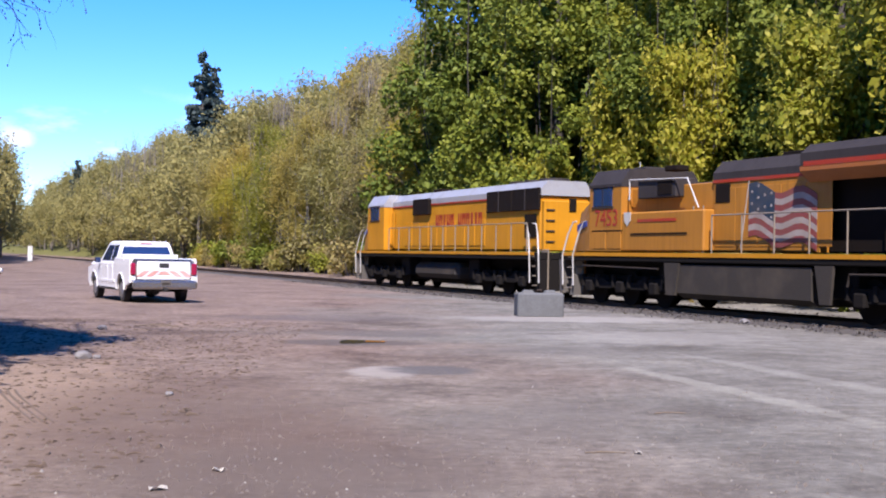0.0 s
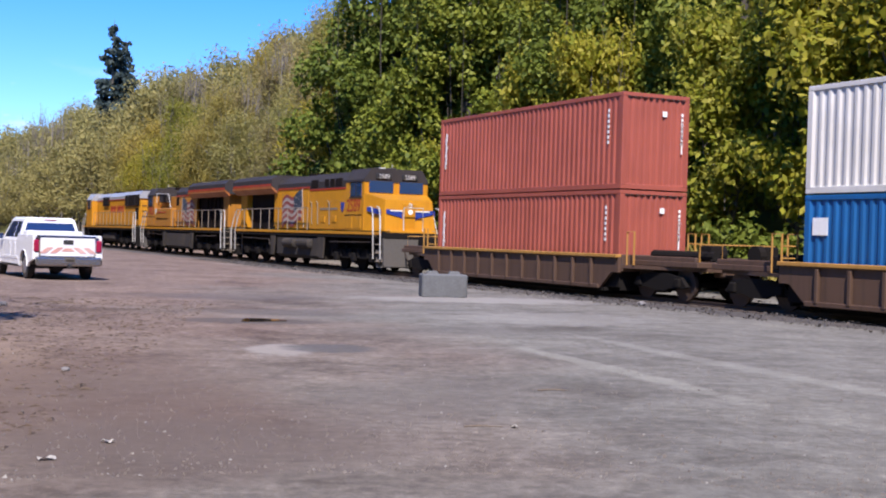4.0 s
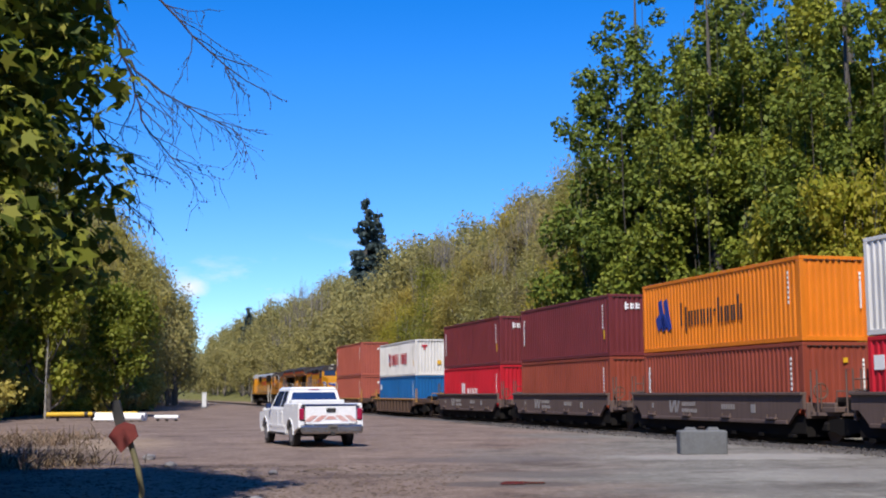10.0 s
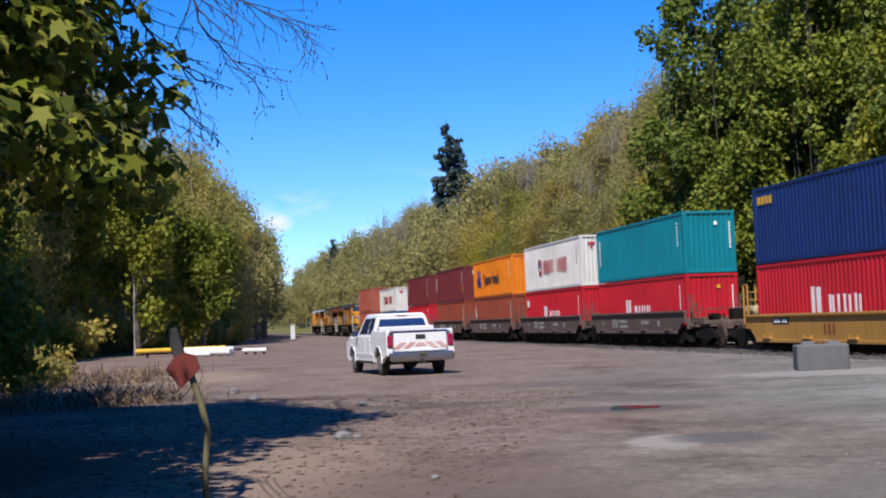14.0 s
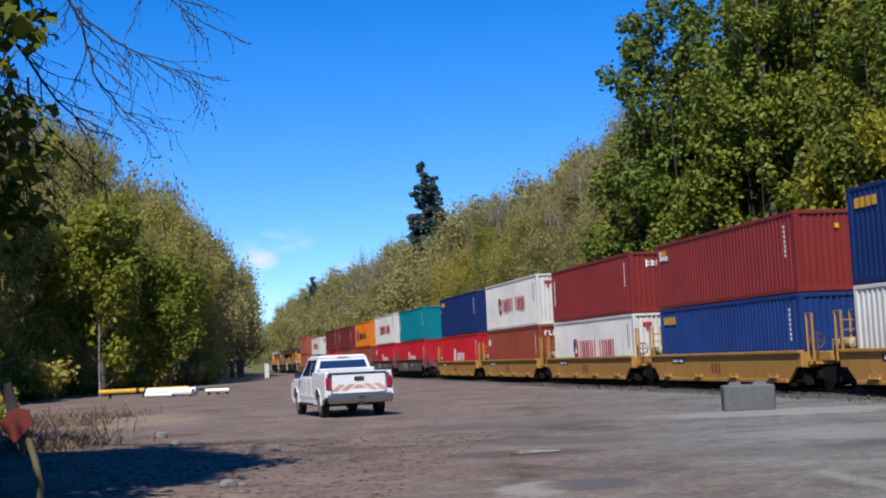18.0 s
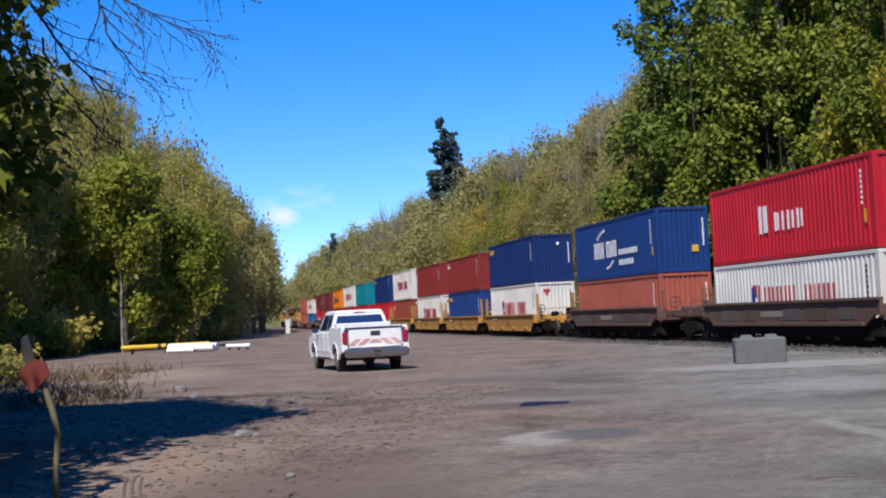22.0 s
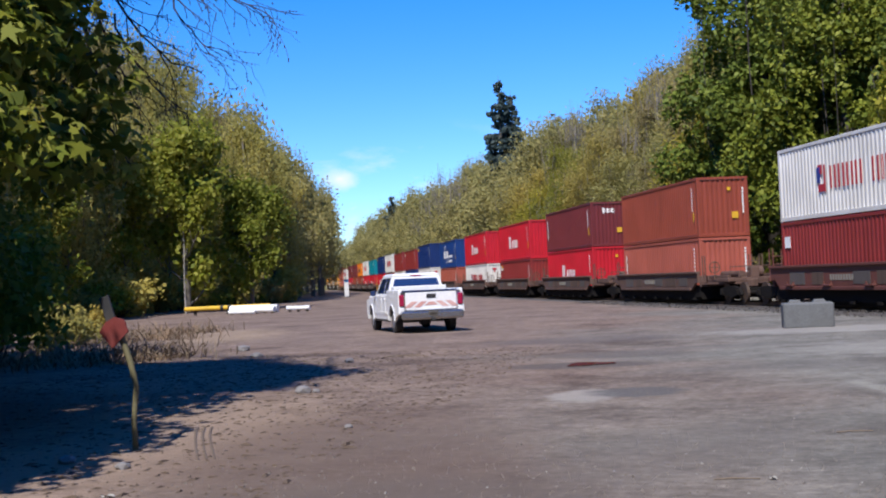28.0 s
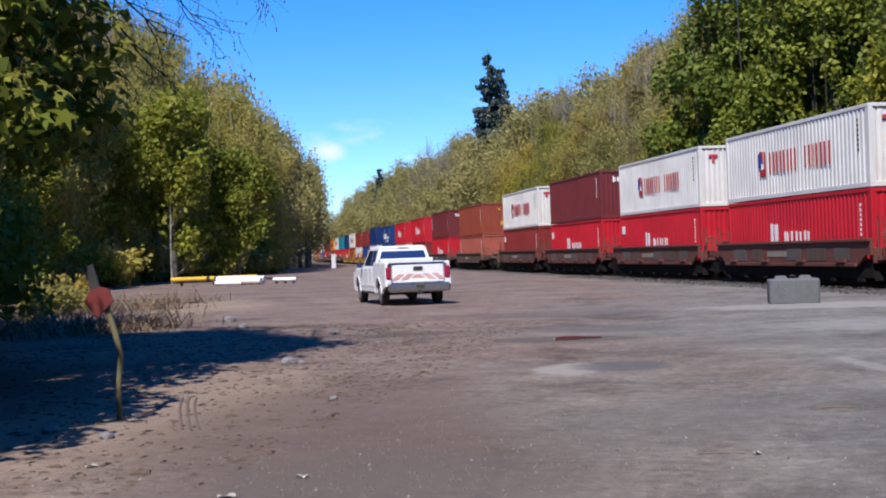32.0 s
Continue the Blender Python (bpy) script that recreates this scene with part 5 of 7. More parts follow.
FB, FW, FR = paint("flag_blue", (0.022, 0.045, 0.075), 0.5), paint("flag_white", (0.42, 0.36, 0.32), 0.5, wear=.6), paint("flag_red", (0.27, 0.06, 0.055), 0.5, wear=.5)
LAMP = glow("headlight_lens", (0.7, 0.7, 0.66), 0.15)


def loco_bogie(parent, y):
    def side():
        m = Mesh()
        for sx in (-1, 1):
            m.prism([(-2.7, .62), (-2.5, .85), (-1.2, .85), (-.9, .72), (.9, .72), (1.2, .85), (2.5, .85), (2.7, .62), (2.5, .5), (-2.5, .5)], "x", sx * 1.12 - .08, sx * 1.12 + .08)
            for k in (-2.05, 0, 2.05):
                m.box(sx * 1.22, k, .56, .2, .42, .4, .05)
                m.tube([(sx * 1.18, k + .5, .55), (sx * 1.18, k + .5, .95)], .1, 8)
                m.tube([(sx * 1.18, k - .5, .55), (sx * 1.18, k - .5, .95)], .1, 8)
        m.box(0, 0, .8, 1.8, 4.6, .3, .03)
        return m.data("bogie_frame", DARK)
    b = part("bogie", cached("lbogie", side), None, parent, at=Matrix.Translation((0, y, 0)))
    w = cached("lwheel", lambda: Mesh().tube([(-.08, 0, 0), (-.05, 0, 0), (-.05, 0, 0), (.08, 0, 0)], [.57, .57, .53, .53], 24).data("wheel", DARK))
    for k in (-2.05, 0, 2.05):
        for sx in (-1, 1):
            part("wheel", w, None, b, at=Matrix.Translation((sx * .76, k, .53)) @ Matrix.Rotation(0 if sx < 0 else math.pi, 4, "Z"))


def stairs(parent, y, sy, material):
    """Corner steps with curved white handrails at one end of a locomotive."""
    for sx in (-1, 1):
        m = Mesh()
        for k in range(4):
            m.box(sx * 1.28, y - sy * .05 * k, .45 + k * .36, .45, .32, .04, .008)
        m.box(sx * 1.05, y, 1.05, .05, .55, 1.5, .01)
        part("steps", m, DARK if material is LY else material, parent)
        h = Mesh()
        for d in (-.38, .38):
            h.tube([(sx * 1.5, y + sy * d, .55), (sx * 1.53, y + sy * d, 1.6), (sx * 1.45, y + sy * (d - .25), 2.35), (sx * 1.4, y + sy * (d - .5), 2.75), (sx * 1.4, y + sy * (d - .75), 2.78)], .03, 6)
        part("step_handrail", h, LW, parent, "white curved handrail")


def walkway_rail(parent, y0, y1, n, x=1.46, top=2.8):
    for sx in (-1, 1):
        post = cached("railpost", lambda: Mesh().tube([(0, 0, 1.6), (0, 0, 2.78)], .024, 6).data("rail_post", LP))
        for i in range(n):
            part("rail_post", post, None, parent, at=Matrix.Translation((sx * x, y0 + (y1 - y0) * i / (n - 1), 0)))
        part("handrail", Mesh().tube([(sx * x, y0, top), (sx * x, y1, top)], .024, 6), LP, parent)


def flag(parent, x, y, z, mirror):
    """Waving flag decal made of thin proud strips, its canton towards the cab."""
    d = -1 if mirror else 1
    cols, rows, w, h = 10, 9, .29, .165

    def wave(k):
        return .13 * math.sin(k * .95 + .4) - .028 * k
    for i in range(rows):
        for k in range(cols):
            field = i >= 4 and k < 4
            a, b = wave(k), wave(k + 1)
            y0, y1 = y + d * (1.5 - w * k), y + d * (1.5 - w * (k + 1))
            z0 = z - .78 + i * h
            o = [(y0, z0 + a), (y1, z0 + b), (y1, z0 + h + b), (y0, z0 + h + a)]
            part("flag_stripe", Mesh().prism(o[::-d], "x", x - .006, x + .006), FB if field else (FR, FW)[i % 2], parent)
            if field and (i + k) % 2:
                part("flag_star", Mesh().tube([(x - .012, (y0 + y1) / 2, z0 + .08 + (a + b) / 2), (x + .012, (y0 + y1) / 2, z0 + .08 + (a + b) / 2)], .045, 5), FW, parent)
    part("flag_pole", Mesh().tube([(x, y + d * 1.5, z + .85), (x, y + d * 1.85, z - 1.05)], .02, 5), FW, parent)


def underframe(ob, tank):
    m = Mesh().box(0, 0, 1.55, 3.0, 21.2, .28, .03)
    part("underframe", m, DARK, ob)
    part("centre_sill", Mesh().box(0, 0, .92, 1.1, 20.4, 1.1, .03), DARK, ob)
    for y in (-6.75, 6.75):
        for k in (-1.02, 1.02):
            part("traction_motor", Mesh().box(0, y + k * 1.0, .55, 1.2, 1.2, .7, .1), DARK, ob)
    for y in (-4.0, 4.0):
        part("equipment_rack", Mesh().box(0, y, .98, 2.3, 1.0, .85, .04), DARK, ob)
    for sx in (-1, 1):
        part("sill_stripe", Mesh().box(sx * 1.51, 0, 1.64, .03, 20.6, .12), LY, ob)
    if tank == "long":
        f = Mesh().prism([(-1.45, .5), (-1.2, .34), (1.2, .34), (1.45, .5), (1.45, 1.35), (-1.45, 1.35)], "y", -3.1, 3.1)
    else:
        f = Mesh().tube([(0, -2.6, .85), (0, 2.6, .85)], .62, 14).box(0, 0, .85, 2.6, 5.0, .7, .2)
    part("fuel_tank", f, LT, ob, "grey dusty fuel tank")
    for y in (-6.75, 6.75):
        loco_bogie(ob, y)
    for sy in (-1, 1):
        part("pilot", Mesh().prism([(-1.45, .25), (1.45, .25), (1.5, 1.45), (-1.5, 1.45)], "y", sy * 10.5 - .08, sy * 10.5 + .08), LPL if sy > 0 else DARK, ob)
        part("coupler", Mesh().box(0, sy * 10.95, .88, .3, .7, .3, .06), DARK, ob)
        part("air_hoses", Mesh().tube([(.5, sy * 10.6, .9), (.55, sy * 10.85, .6), (.4, sy * 10.9, .4)], .035, 6).tube([(-.5, sy * 10.6, .9), (-.55, sy * 10.85, .6), (-.4, sy * 10.9, .4)], .035, 6), STEEL, ob)


def cab_block(ob, y0, y1, roof, yel=None, number=""):
    """Wide cab with a sloping nose ahead of it."""
    hw = 1.52
    yel = yel or LY
    part("cab", Mesh().prism([(-hw, 1.75), (hw, 1.75), (hw, 3.95), (hw - .32, 4.42), (-hw + .32, 4.42), (-hw, 3.95)], "y", y0, y1), yel, ob)
    part("cab_roof", Mesh().prism([(-hw - .01, 3.86), (hw + .01, 3.86), (hw + .01, 3.97), (hw - .3, 4.46), (-hw + .3, 4.46), (-hw - .01, 3.97)], "y", y0 - .02, y1 + .02), roof, ob)
    nose = Mesh()
    a, b = y1, y1 + 1.55
    vs = [(-1.5, a, 1.75), (1.5, a, 1.75), (1.5, a, 3.38), (-1.5, a, 3.38), (-1.2, b, 1.75), (1.2, b, 1.75), (1.1, b - .2, 3.08), (-1.1, b - .2, 3.08)]
    nose.add(vs, [(0, 1, 2, 3), (4, 7, 6, 5), (0, 4, 5, 1), (1, 5, 6, 2), (2, 6, 7, 3), (3, 7, 4, 0)])
    part("nose", nose, yel, ob)
    for sx in (-1, 1):
        part("windshield", Mesh().box(sx * .72, y1 + .01, 3.66, 1.15, .04, .52, .02), GL, ob, "dark slanted windshield")
        w = part("side_window", Mesh().box(sx * (hw + .006), (y0 + y1) / 2 + .15, 3.55, .03, 1.25, .62, .01), GL, ob)
        part("window_frame", Mesh().box(sx * (hw + .014), (y0 + y1) / 2 + .15, 3.55, .03, .06, .66).box(sx * (hw + .014), (y0 + y1) / 2 + .15, 3.2, .04, 1.4, .06).box(sx * (hw + .014), (y0 + y1) / 2 + .15, 3.9, .06, 1.5, .06), LG, w)
        part("number_box", Mesh().box(sx * .62, y1 + .03, 4.12, .75, .1, .24, .02), M_BLACK, ob)
        if number:
            part("board_number", cached(("board", number), lambda: letters(number, .26, LW)), None, ob, "white number on a black board",
                 at=Matrix.Translation((sx * .62, y1 + .086, 4.12)) @ Matrix.Rotation(math.pi, 4, "Z") @ Matrix.Rotation(math.pi / 2, 4, "X"))
    part("nose_door", Mesh().box(.05, b - .05, 2.4, .6, .06, 1.1, .02), yel, ob)
    part("headlight", Mesh().tube([(0, b - .12, 2.85), (0, b - .02, 2.85)], .11, 12).tube([(0, b - .1, 2.58), (0, b - .0, 2.58)], .11, 12), LAMP, ob)
    part("snow_plow", Mesh().add([(-1.45, b - .1, .2), (0, b + .45, .2), (1.45, b - .1, .2), (-1.45, b - .25, .95), (0, b + .1, .95), (1.45, b - .25, .95), (-1.4, b - .3, .2), (1.4, b - .3, .2), (-1.4, b - .35, .95), (1.4, b - .35, .95)],
         [(0, 1, 4, 3), (1, 2, 5, 4), (6, 8, 9, 7), (0, 3, 8, 6), (2, 7, 9, 5), (3, 4, 5, 9, 8), (0, 6, 7, 2, 1)]), LPL, ob, "grey steel snow plow")
    part("anticlimber", Mesh().box(0, b + .12, 1.72, 2.2, .5, .12, .02), yel, ob)
    part("nose_rail", Mesh().tube([(-.45, b + .3, 1.75), (-.45, b + .3, 2.75), (.45, b + .3, 2.75), (.45, b + .3, 1.75)], .028, 6), LW, ob)
    for sx in (-1, 1):
        part("mu_hose_post", Mesh().tube([(sx * .6, b + .35, .8), (sx * .6, b + .35, 1.75)], .04, 6), yel, ob)
        part("nose_shield_line", Mesh().box(sx * .55, b - .05, 2.62, .75, .012, .05), M_WHITE, ob)
        part("ditch_light", Mesh().tube([(sx * .95, b + .1, 1.62), (sx * .95, b + .25, 1.62)], .13, 12), LAMP, ob)
        wing = Mesh().prism([(sx * .12, 2.42), (sx * .3, 2.62), (sx * 1.1, 2.68), (sx * 1.1, 2.5), (sx * .45, 2.34), (sx * .2, 2.2)], "y", b - .085, b - .06)
        part("nose_wing", wing, M_BLUE, ob, "blue winged emblem")
        part("side_wing", Mesh().prism([(y1 + .25, 2.78), (y1 + .25, 2.6), (y1 + 1.3, 2.42), (y1 + 1.3, 2.66)], "x", -.012, .012), M_BLUE, ob,
             at=Matrix.Translation((sx * 1.37, 0, 0)) @ Matrix.Translation((0, y1 + .775, 0)) @ Matrix.Rotation(sx * .19, 4, "Z") @ Matrix.Translation((0, -y1 - .775, 0)))


def ge_loco(number, old):
    """Six-axle road engine with a flared radiator wing at its rear; +y is the cab end."""
    yel = LYO if old else LY
    ob = root("locomotive", Matrix(), ("faded sooty" if old else "bright") + " yellow diesel locomotive with a flag decal on its hood", "locomotive", "locomotives")
    roof = LG
    underframe(ob, "long")
    for sx in (-1, 1):
        if not old:
            for y in (-.9, 1.2):
                part("air_reservoir", Mesh().tube([(sx * 1.5, y - .85, 1.08), (sx * 1.5, y - .8, 1.08), (sx * 1.5, y + .8, 1.08), (sx * 1.5, y + .85, 1.08)], [.12, .23, .23, .12], 14), LT, ob)
        part("tank_end", Mesh().prism([(-3.9, .42), (-3.5, .42), (-3.3, 1.4), (-4.0, 1.4)], "x", sx * 1.48 - .04, sx * 1.48 + .04), LT, ob)
        part("tank_end", Mesh().prism([(3.1, .42), (3.6, .42), (3.7, 1.4), (2.9, 1.4)], "x", sx * 1.48 - .04, sx * 1.48 + .04), LT, ob)
        part("brake_pipe", Mesh().tube([(sx * 1.42, -9, 1.25), (sx * 1.42, -4.5, 1.2), (sx * 1.4, -4.4, .9)], .035, 6), STEEL, ob)
        part("brake_pipe", Mesh().tube([(sx * 1.42, 4.2, 1.2), (sx * 1.42, 9, 1.25)], .03, 6), STEEL, ob)
    cab_block(ob, 6.3, 8.4, roof, yel, number)
    # wide compartment behind the cab, hood, and stripes
    zw = 3.0 if old else 3.62
    part("compartment", Mesh().box(0, 4.0, (1.75 + zw) / 2, 3.0, 4.7, zw - 1.75, .05), yel, ob)
    if old:
        part("upper_hood", Mesh().box(0, 4.0, 3.4, 2.2, 4.7, .8, .03), yel, ob)
        for sx in (-1, 1):
            part("cooling_unit", Mesh().box(sx * 1.05, 4.4, 3.72, .7, 2.2, .6, .03), LG, ob, "grey roof cooling unit")
            part("unit_grille", Mesh().box(sx * 1.41, 3.9, 3.72, .03, .8, .42, .01), LD, ob)
            part("unit_rail", Mesh().tube([(sx * 1.45, 2.0, 3.05), (sx * 1.45, 2.6, 3.95), (sx * 1.45, 5.9, 4.05), (sx * 1.45, 5.9, 3.4)], .025, 6), LW, ob)
            part("ladder", Mesh().tube([(sx * 1.45, 1.75, 1.7), (sx * 1.45, 1.75, 3.1)], .022, 6).tube([(sx * 1.45, 2.25, 1.7), (sx * 1.45, 2.25, 3.1)], .022, 6)
                 .box(sx * 1.45, 2.0, 2.0, .03, .5, .03).box(sx * 1.45, 2.0, 2.35, .03, .5, .03).box(sx * 1.45, 2.0, 2.7, .03, .5, .03), LP, ob)
    else:
        part("compartment_roof", Mesh().prism([(-1.5, 3.62), (1.5, 3.62), (1.5, 4.0), (1.15, 4.38), (-1.15, 4.38), (-1.5, 4.0)], "y", 1.65, 6.35), roof, ob)
    for sx in (-1, 1):
        if not old:
            part("stripe", Mesh().box(sx * 1.505, 4.0, 3.63, .02, 4.7, .09), LR, ob)
            for y, w in ((2.3, .9), (3.9, .5), (4.6, .5), (5.4, .8)):
                part("air_grille", Mesh().box(sx * 1.5, y, 3.92, .04, w, .36, .01), LD, ob)
            for y in (2.1, 2.9, 4.4):
                part("grab_rail", Mesh().tube([(sx * 1.54, y, 2.0), (sx * 1.56, y, 3.0), (sx * 1.56, y - .25, 3.1)], .022, 6), LP, ob)
            for y in (3.5, 4.9):
                part("access_box", Mesh().box(sx * 1.51, y, 2.25, .04, .5, .3, .01), LY, ob)
        for y in (6.7, 7.7):
            part("battery_door", Mesh().box(sx * 1.525, y, 2.1, .03, .85, .55, .01), yel, ob)
        part("door_shadow_gap", Mesh().box(sx * 1.53, 7.2, 2.42, .02, 2.0, .04), LD, ob)
        if old:
            part("belt_line", Mesh().box(sx * 1.515, 4.1, 2.3, .02, 3.2, .05), LD, ob)
    he = -2.98 if old else -4.3         # where the hood ends and the radiator recess begins
    part("hood", Mesh().box(0, (he + 1.7) / 2, 2.8, 2.3, 1.7 - he, 2.1, .05), yel, ob)
    part("hood_roof", Mesh().prism([(-1.16, 3.8), (1.16, 3.8), (1.16, 4.05), (.85, 4.4), (-.85, 4.4), (-1.16, 4.05)], "y", he - .1, 1.7), roof, ob)
    for sx in (-1, 1):
        part("stripe", Mesh().box(sx * 1.165, (he + 1.7) / 2, 3.8, .02, 1.7 - he, .09), LR, ob)
        for i in range(5 if old else 6):
            d = part("hood_door", Mesh().box(sx * 1.152, 1.1 - i * 1.03, 2.75, .02, .98, 1.7, .006), yel, ob)
        part("side_vent", Mesh().box(sx * 1.16, 1.2, 3.45, .04, .7, .55, .01), LD, ob)
    # radiator compartment: dark recess under the overhanging wing
    part("radiator_core", Mesh().box(0, (he - 9.35) / 2, 2.75, 1.7, 9.3 + he, 2.0, .03), LD, ob)
    for i in range(5):
        part("core_pipe", Mesh().tube([(-.9, -5.2 - i * .85, 1.8), (-.9, -5.2 - i * .85, 3.6)], .05, 6), LD, ob)
    part("end_hood", Mesh().box(0, -9.9, 2.85, 2.3, 1.1, 2.2, .05), yel, ob)
    part("recess_wall", Mesh().prism([(-1.15, 1.75), (1.15, 1.75), (1.15, 3.7), (-1.15, 3.7)], "y", he - .06, he + .09), yel, ob)
    part("radiator_wing", Mesh().prism([(-1.2, 3.72), (1.2, 3.72), (1.52, 3.98), (1.52, 4.32), (1.2, 4.56), (-1.2, 4.56), (-1.52, 4.32), (-1.52, 3.98)], "y", -10.9, he + .3), roof, ob, "grey overhanging radiator housing")
    for sx in (-1, 1):
        part("wing_stripe", Mesh().box(sx * 1.53, (he - 10.6) / 2, 4.03, .025, 10.9 + he, .12), LR, ob)
        part("wing_edge", Mesh().prism([(sx * 1.2, 3.70), (sx * 1.535, 3.97), (sx * 1.535, 3.85), (sx * 1.22, 3.58)], "y", -10.9, he + .3), LWE, ob)
    for i in range(6):
        part("radiator_fan_cover", Mesh().tube([(0, -5.2 - i * .95, 4.55), (0, -5.2 - i * .95, 4.61)], .38, 14), LD, ob)
    part("exhaust_stack", Mesh().box(0, -1.0, 4.46, .8, 1.0, .2, .02), LD, ob)
    part("horn", Mesh().box(0, 5.4, 4.46, .5, .7, .18, .03), LD, ob)
    part("roof_antenna", Mesh().box(.3, 7.4, 4.5, .25, .35, .12, .02).tube([(-.4, 7.0, 4.4), (-.4, 7.0, 4.75)], .015, 5), LW, ob)
    part("roof_box", Mesh().box(0, 7.0, 4.5, .9, .8, .14, .03), LG, ob)
    walkway_rail(ob, -10.2, 1.3, 9)
    stairs(ob, 9.9, 1, LP)
    stairs(ob, -10.6, -1, LP)
    part("rear_headlight", Mesh().box(0, -10.48, 3.5, .42, .06, .34, .02), LD, ob)
    for x in (-.1, .1):
        part("rear_lamp", Mesh().tube([(x, -10.5, 3.55), (x, -10.54, 3.55)], .07, 10), LAMP, ob)
    num = cached("numpaint", lambda: paint("number_red", (0.42, 0.03, 0.02), 0.5, wear=.2))
    txt = cached(("num", number), lambda: letters(number, .78, num))
    for sx in (-1, 1):
        part("road_number", txt, None, ob, "red painted road number", at=Matrix.Translation((sx * 1.532, 7.25, 2.82)) @ Matrix.Rotation(sx * math.pi / 2, 4, "Z") @ Matrix.Rotation(math.pi / 2, 4, "X"))
        part("cab_shield", Mesh().prism([(5.72, 3.0), (6.12, 3.0), (6.1, 2.72), (5.92, 2.55), (5.74, 2.72)], "x", sx * 1.51 - .015, sx * 1.51 + .015), M_BLUE if not old else LW, ob)
        part("name_bar", Mesh().box(sx * 1.51, 4.2, 2.72, .012, 2.2, .09), LR if old else LP, ob)
        flag(ob, sx * 1.172, -1.85 if not old else -1.55, 2.9, False)
    return ob


def emd_loco():
    """Older six-axle engine with two large dark radiator screens at the rear."""
    ob = root("locomotive", Matrix(), "yellow diesel locomotive with silver roof and dark radiator screens", "locomotive", "locomotives")
    underframe(ob, "round")
    cab_block(ob, 6.2, 8.6, LS)
    part("hood", Mesh().box(0, -1.7, 2.8, 2.1, 16.4, 2.1, .06), LY, ob)
    part("hood_roof", Mesh().prism([(-1.07, 3.85), (1.07, 3.85), (1.07, 4.1), (.8, 4.42), (-.8, 4.42), (-1.07, 4.1)], "y", -10.0, 6.6), LS, ob)
    for sx in (-1, 1):
        part("stripe", Mesh().box(sx * 1.075, -1.7, 3.84, .02, 16.4, .07), LR, ob)
        for y in (-8.75, -6.35):
            s = part("radiator_screen", Mesh().box(sx * 1.1, y, 3.72, .1, 2.35, .85, .02), LD, ob, "large dark radiator screen")
            part("screen_slat", Mesh().box(sx * 1.16, y, 3.72, .02, .05, .85), LG, s)
        part("end_grille", Mesh().box(sx * 1.06, -9.1, 2.7, .04, 1.0, .9, .01), LD, ob)
        part("blower_duct", Mesh().box(sx * 1.1, 2.1, 3.75, .24, 2.0, .75, .03), LD, ob)
        part("cab_door", Mesh().box(sx * 1.1, 6.2, 2.7, .04, .7, 1.75, .01), LY, ob)
        for k in range(9):
            part("hood_door", Mesh().box(sx * 1.06, 4.0 - k * 1.05, 2.5, .03, .95, 1.1, .008), LY, ob)
        for k, w in enumerate((.38, .38, .14, .38, .38, 0, .38, .38, .38, .14, .14, .38)):
            if w:
                y = .3 - k * .43
                part("name_block", Mesh().box(sx * 1.085, y + w * .3, 3.1, .012, .11, .5).box(sx * 1.085, y - w * .3, 3.1, .012, .11, .5).box(sx * 1.085, y, 3.1 + (.17 if k % 3 else -.17), .012, w * .6, .13), LR, ob)
    part("end_hood", Mesh().box(0, -10.0, 2.7, 2.0, .25, 1.9, .03), LY, ob)
    part("end_ladder", Mesh().box(-.75, -10.15, 2.1, .35, .04, .05).box(-.75, -10.15, 2.5, .35, .04, .05).box(-.75, -10.15, 2.9, .35, .04, .05).box(-.75, -10.15, 3.3, .35, .04, .05), LG, ob)
    for i in range(3):
        part("roof_fan", Mesh().tube([(0, -9 + i * 1.35, 4.4), (0, -9 + i * 1.35, 4.55)], .58, 16), LG, ob)
    part("exhaust_stack", Mesh().box(0, 2.2, 4.5, .7, .9, .25, .03), LD, ob)
    walkway_rail(ob, -9.6, 5.6, 12)
    stairs(ob, 10.1, 1, LP)
    stairs(ob, -10.35, -1, LP)
    part("rear_headlight", Mesh().box(.2, -10.14, 3.5, .3, .06, .5, .02), LD, ob)
    return ob


TRAIN.append((ge_loco("2589", False), -(27.7 - CL / 2), 0.0, True))
TRAIN.append((ge_loco("7453", True), -(51.0 - CL / 2), 0.0, False))
TRAIN.append((emd_loco(), -(73.9 - CL / 2), 0.0, False))


# ---- pickup truck ----
P_WHITE = paint("truck_white_paint", (0.80, 0.80, 0.80), 0.25, base_scale=.92, wear=0.12, dirt=(0.45, 0.42, 0.38), scale=0.8)
P_CHROME = paint("bumper_chrome", (0.55, 0.56, 0.58), 0.22, 0.9, wear=0.2)
P_RUBBER = paint("tyre_rubber", (0.022, 0.022, 0.023), 0.85)
P_RIM = paint("wheel_silver", (0.5, 0.5, 0.52), 0.3, 0.8)
P_LAMP = paint("tail_lamp_red", (0.36, 0.015, 0.06), 0.2, wear=0.05)
P_STRIPE = paint("chevron_red", (0.68, 0.36, 0.31), 0.4, wear=0.5, dirt=(0.7, 0.6, 0.58))
P_TRIM = paint("black_trim", (0.025, 0.025, 0.027), 0.6)
# its blue stands for reflected sky, in the windows and the tailgate strip
P_GLASS = glass("truck_glass", (0.015, 0.03, 0.09))


def arch(y, r, n=9):
    return [(y + r * math.cos(math.pi * k / n), .38 + r * math.sin(math.pi * k / n)) for k in range(n + 1)]


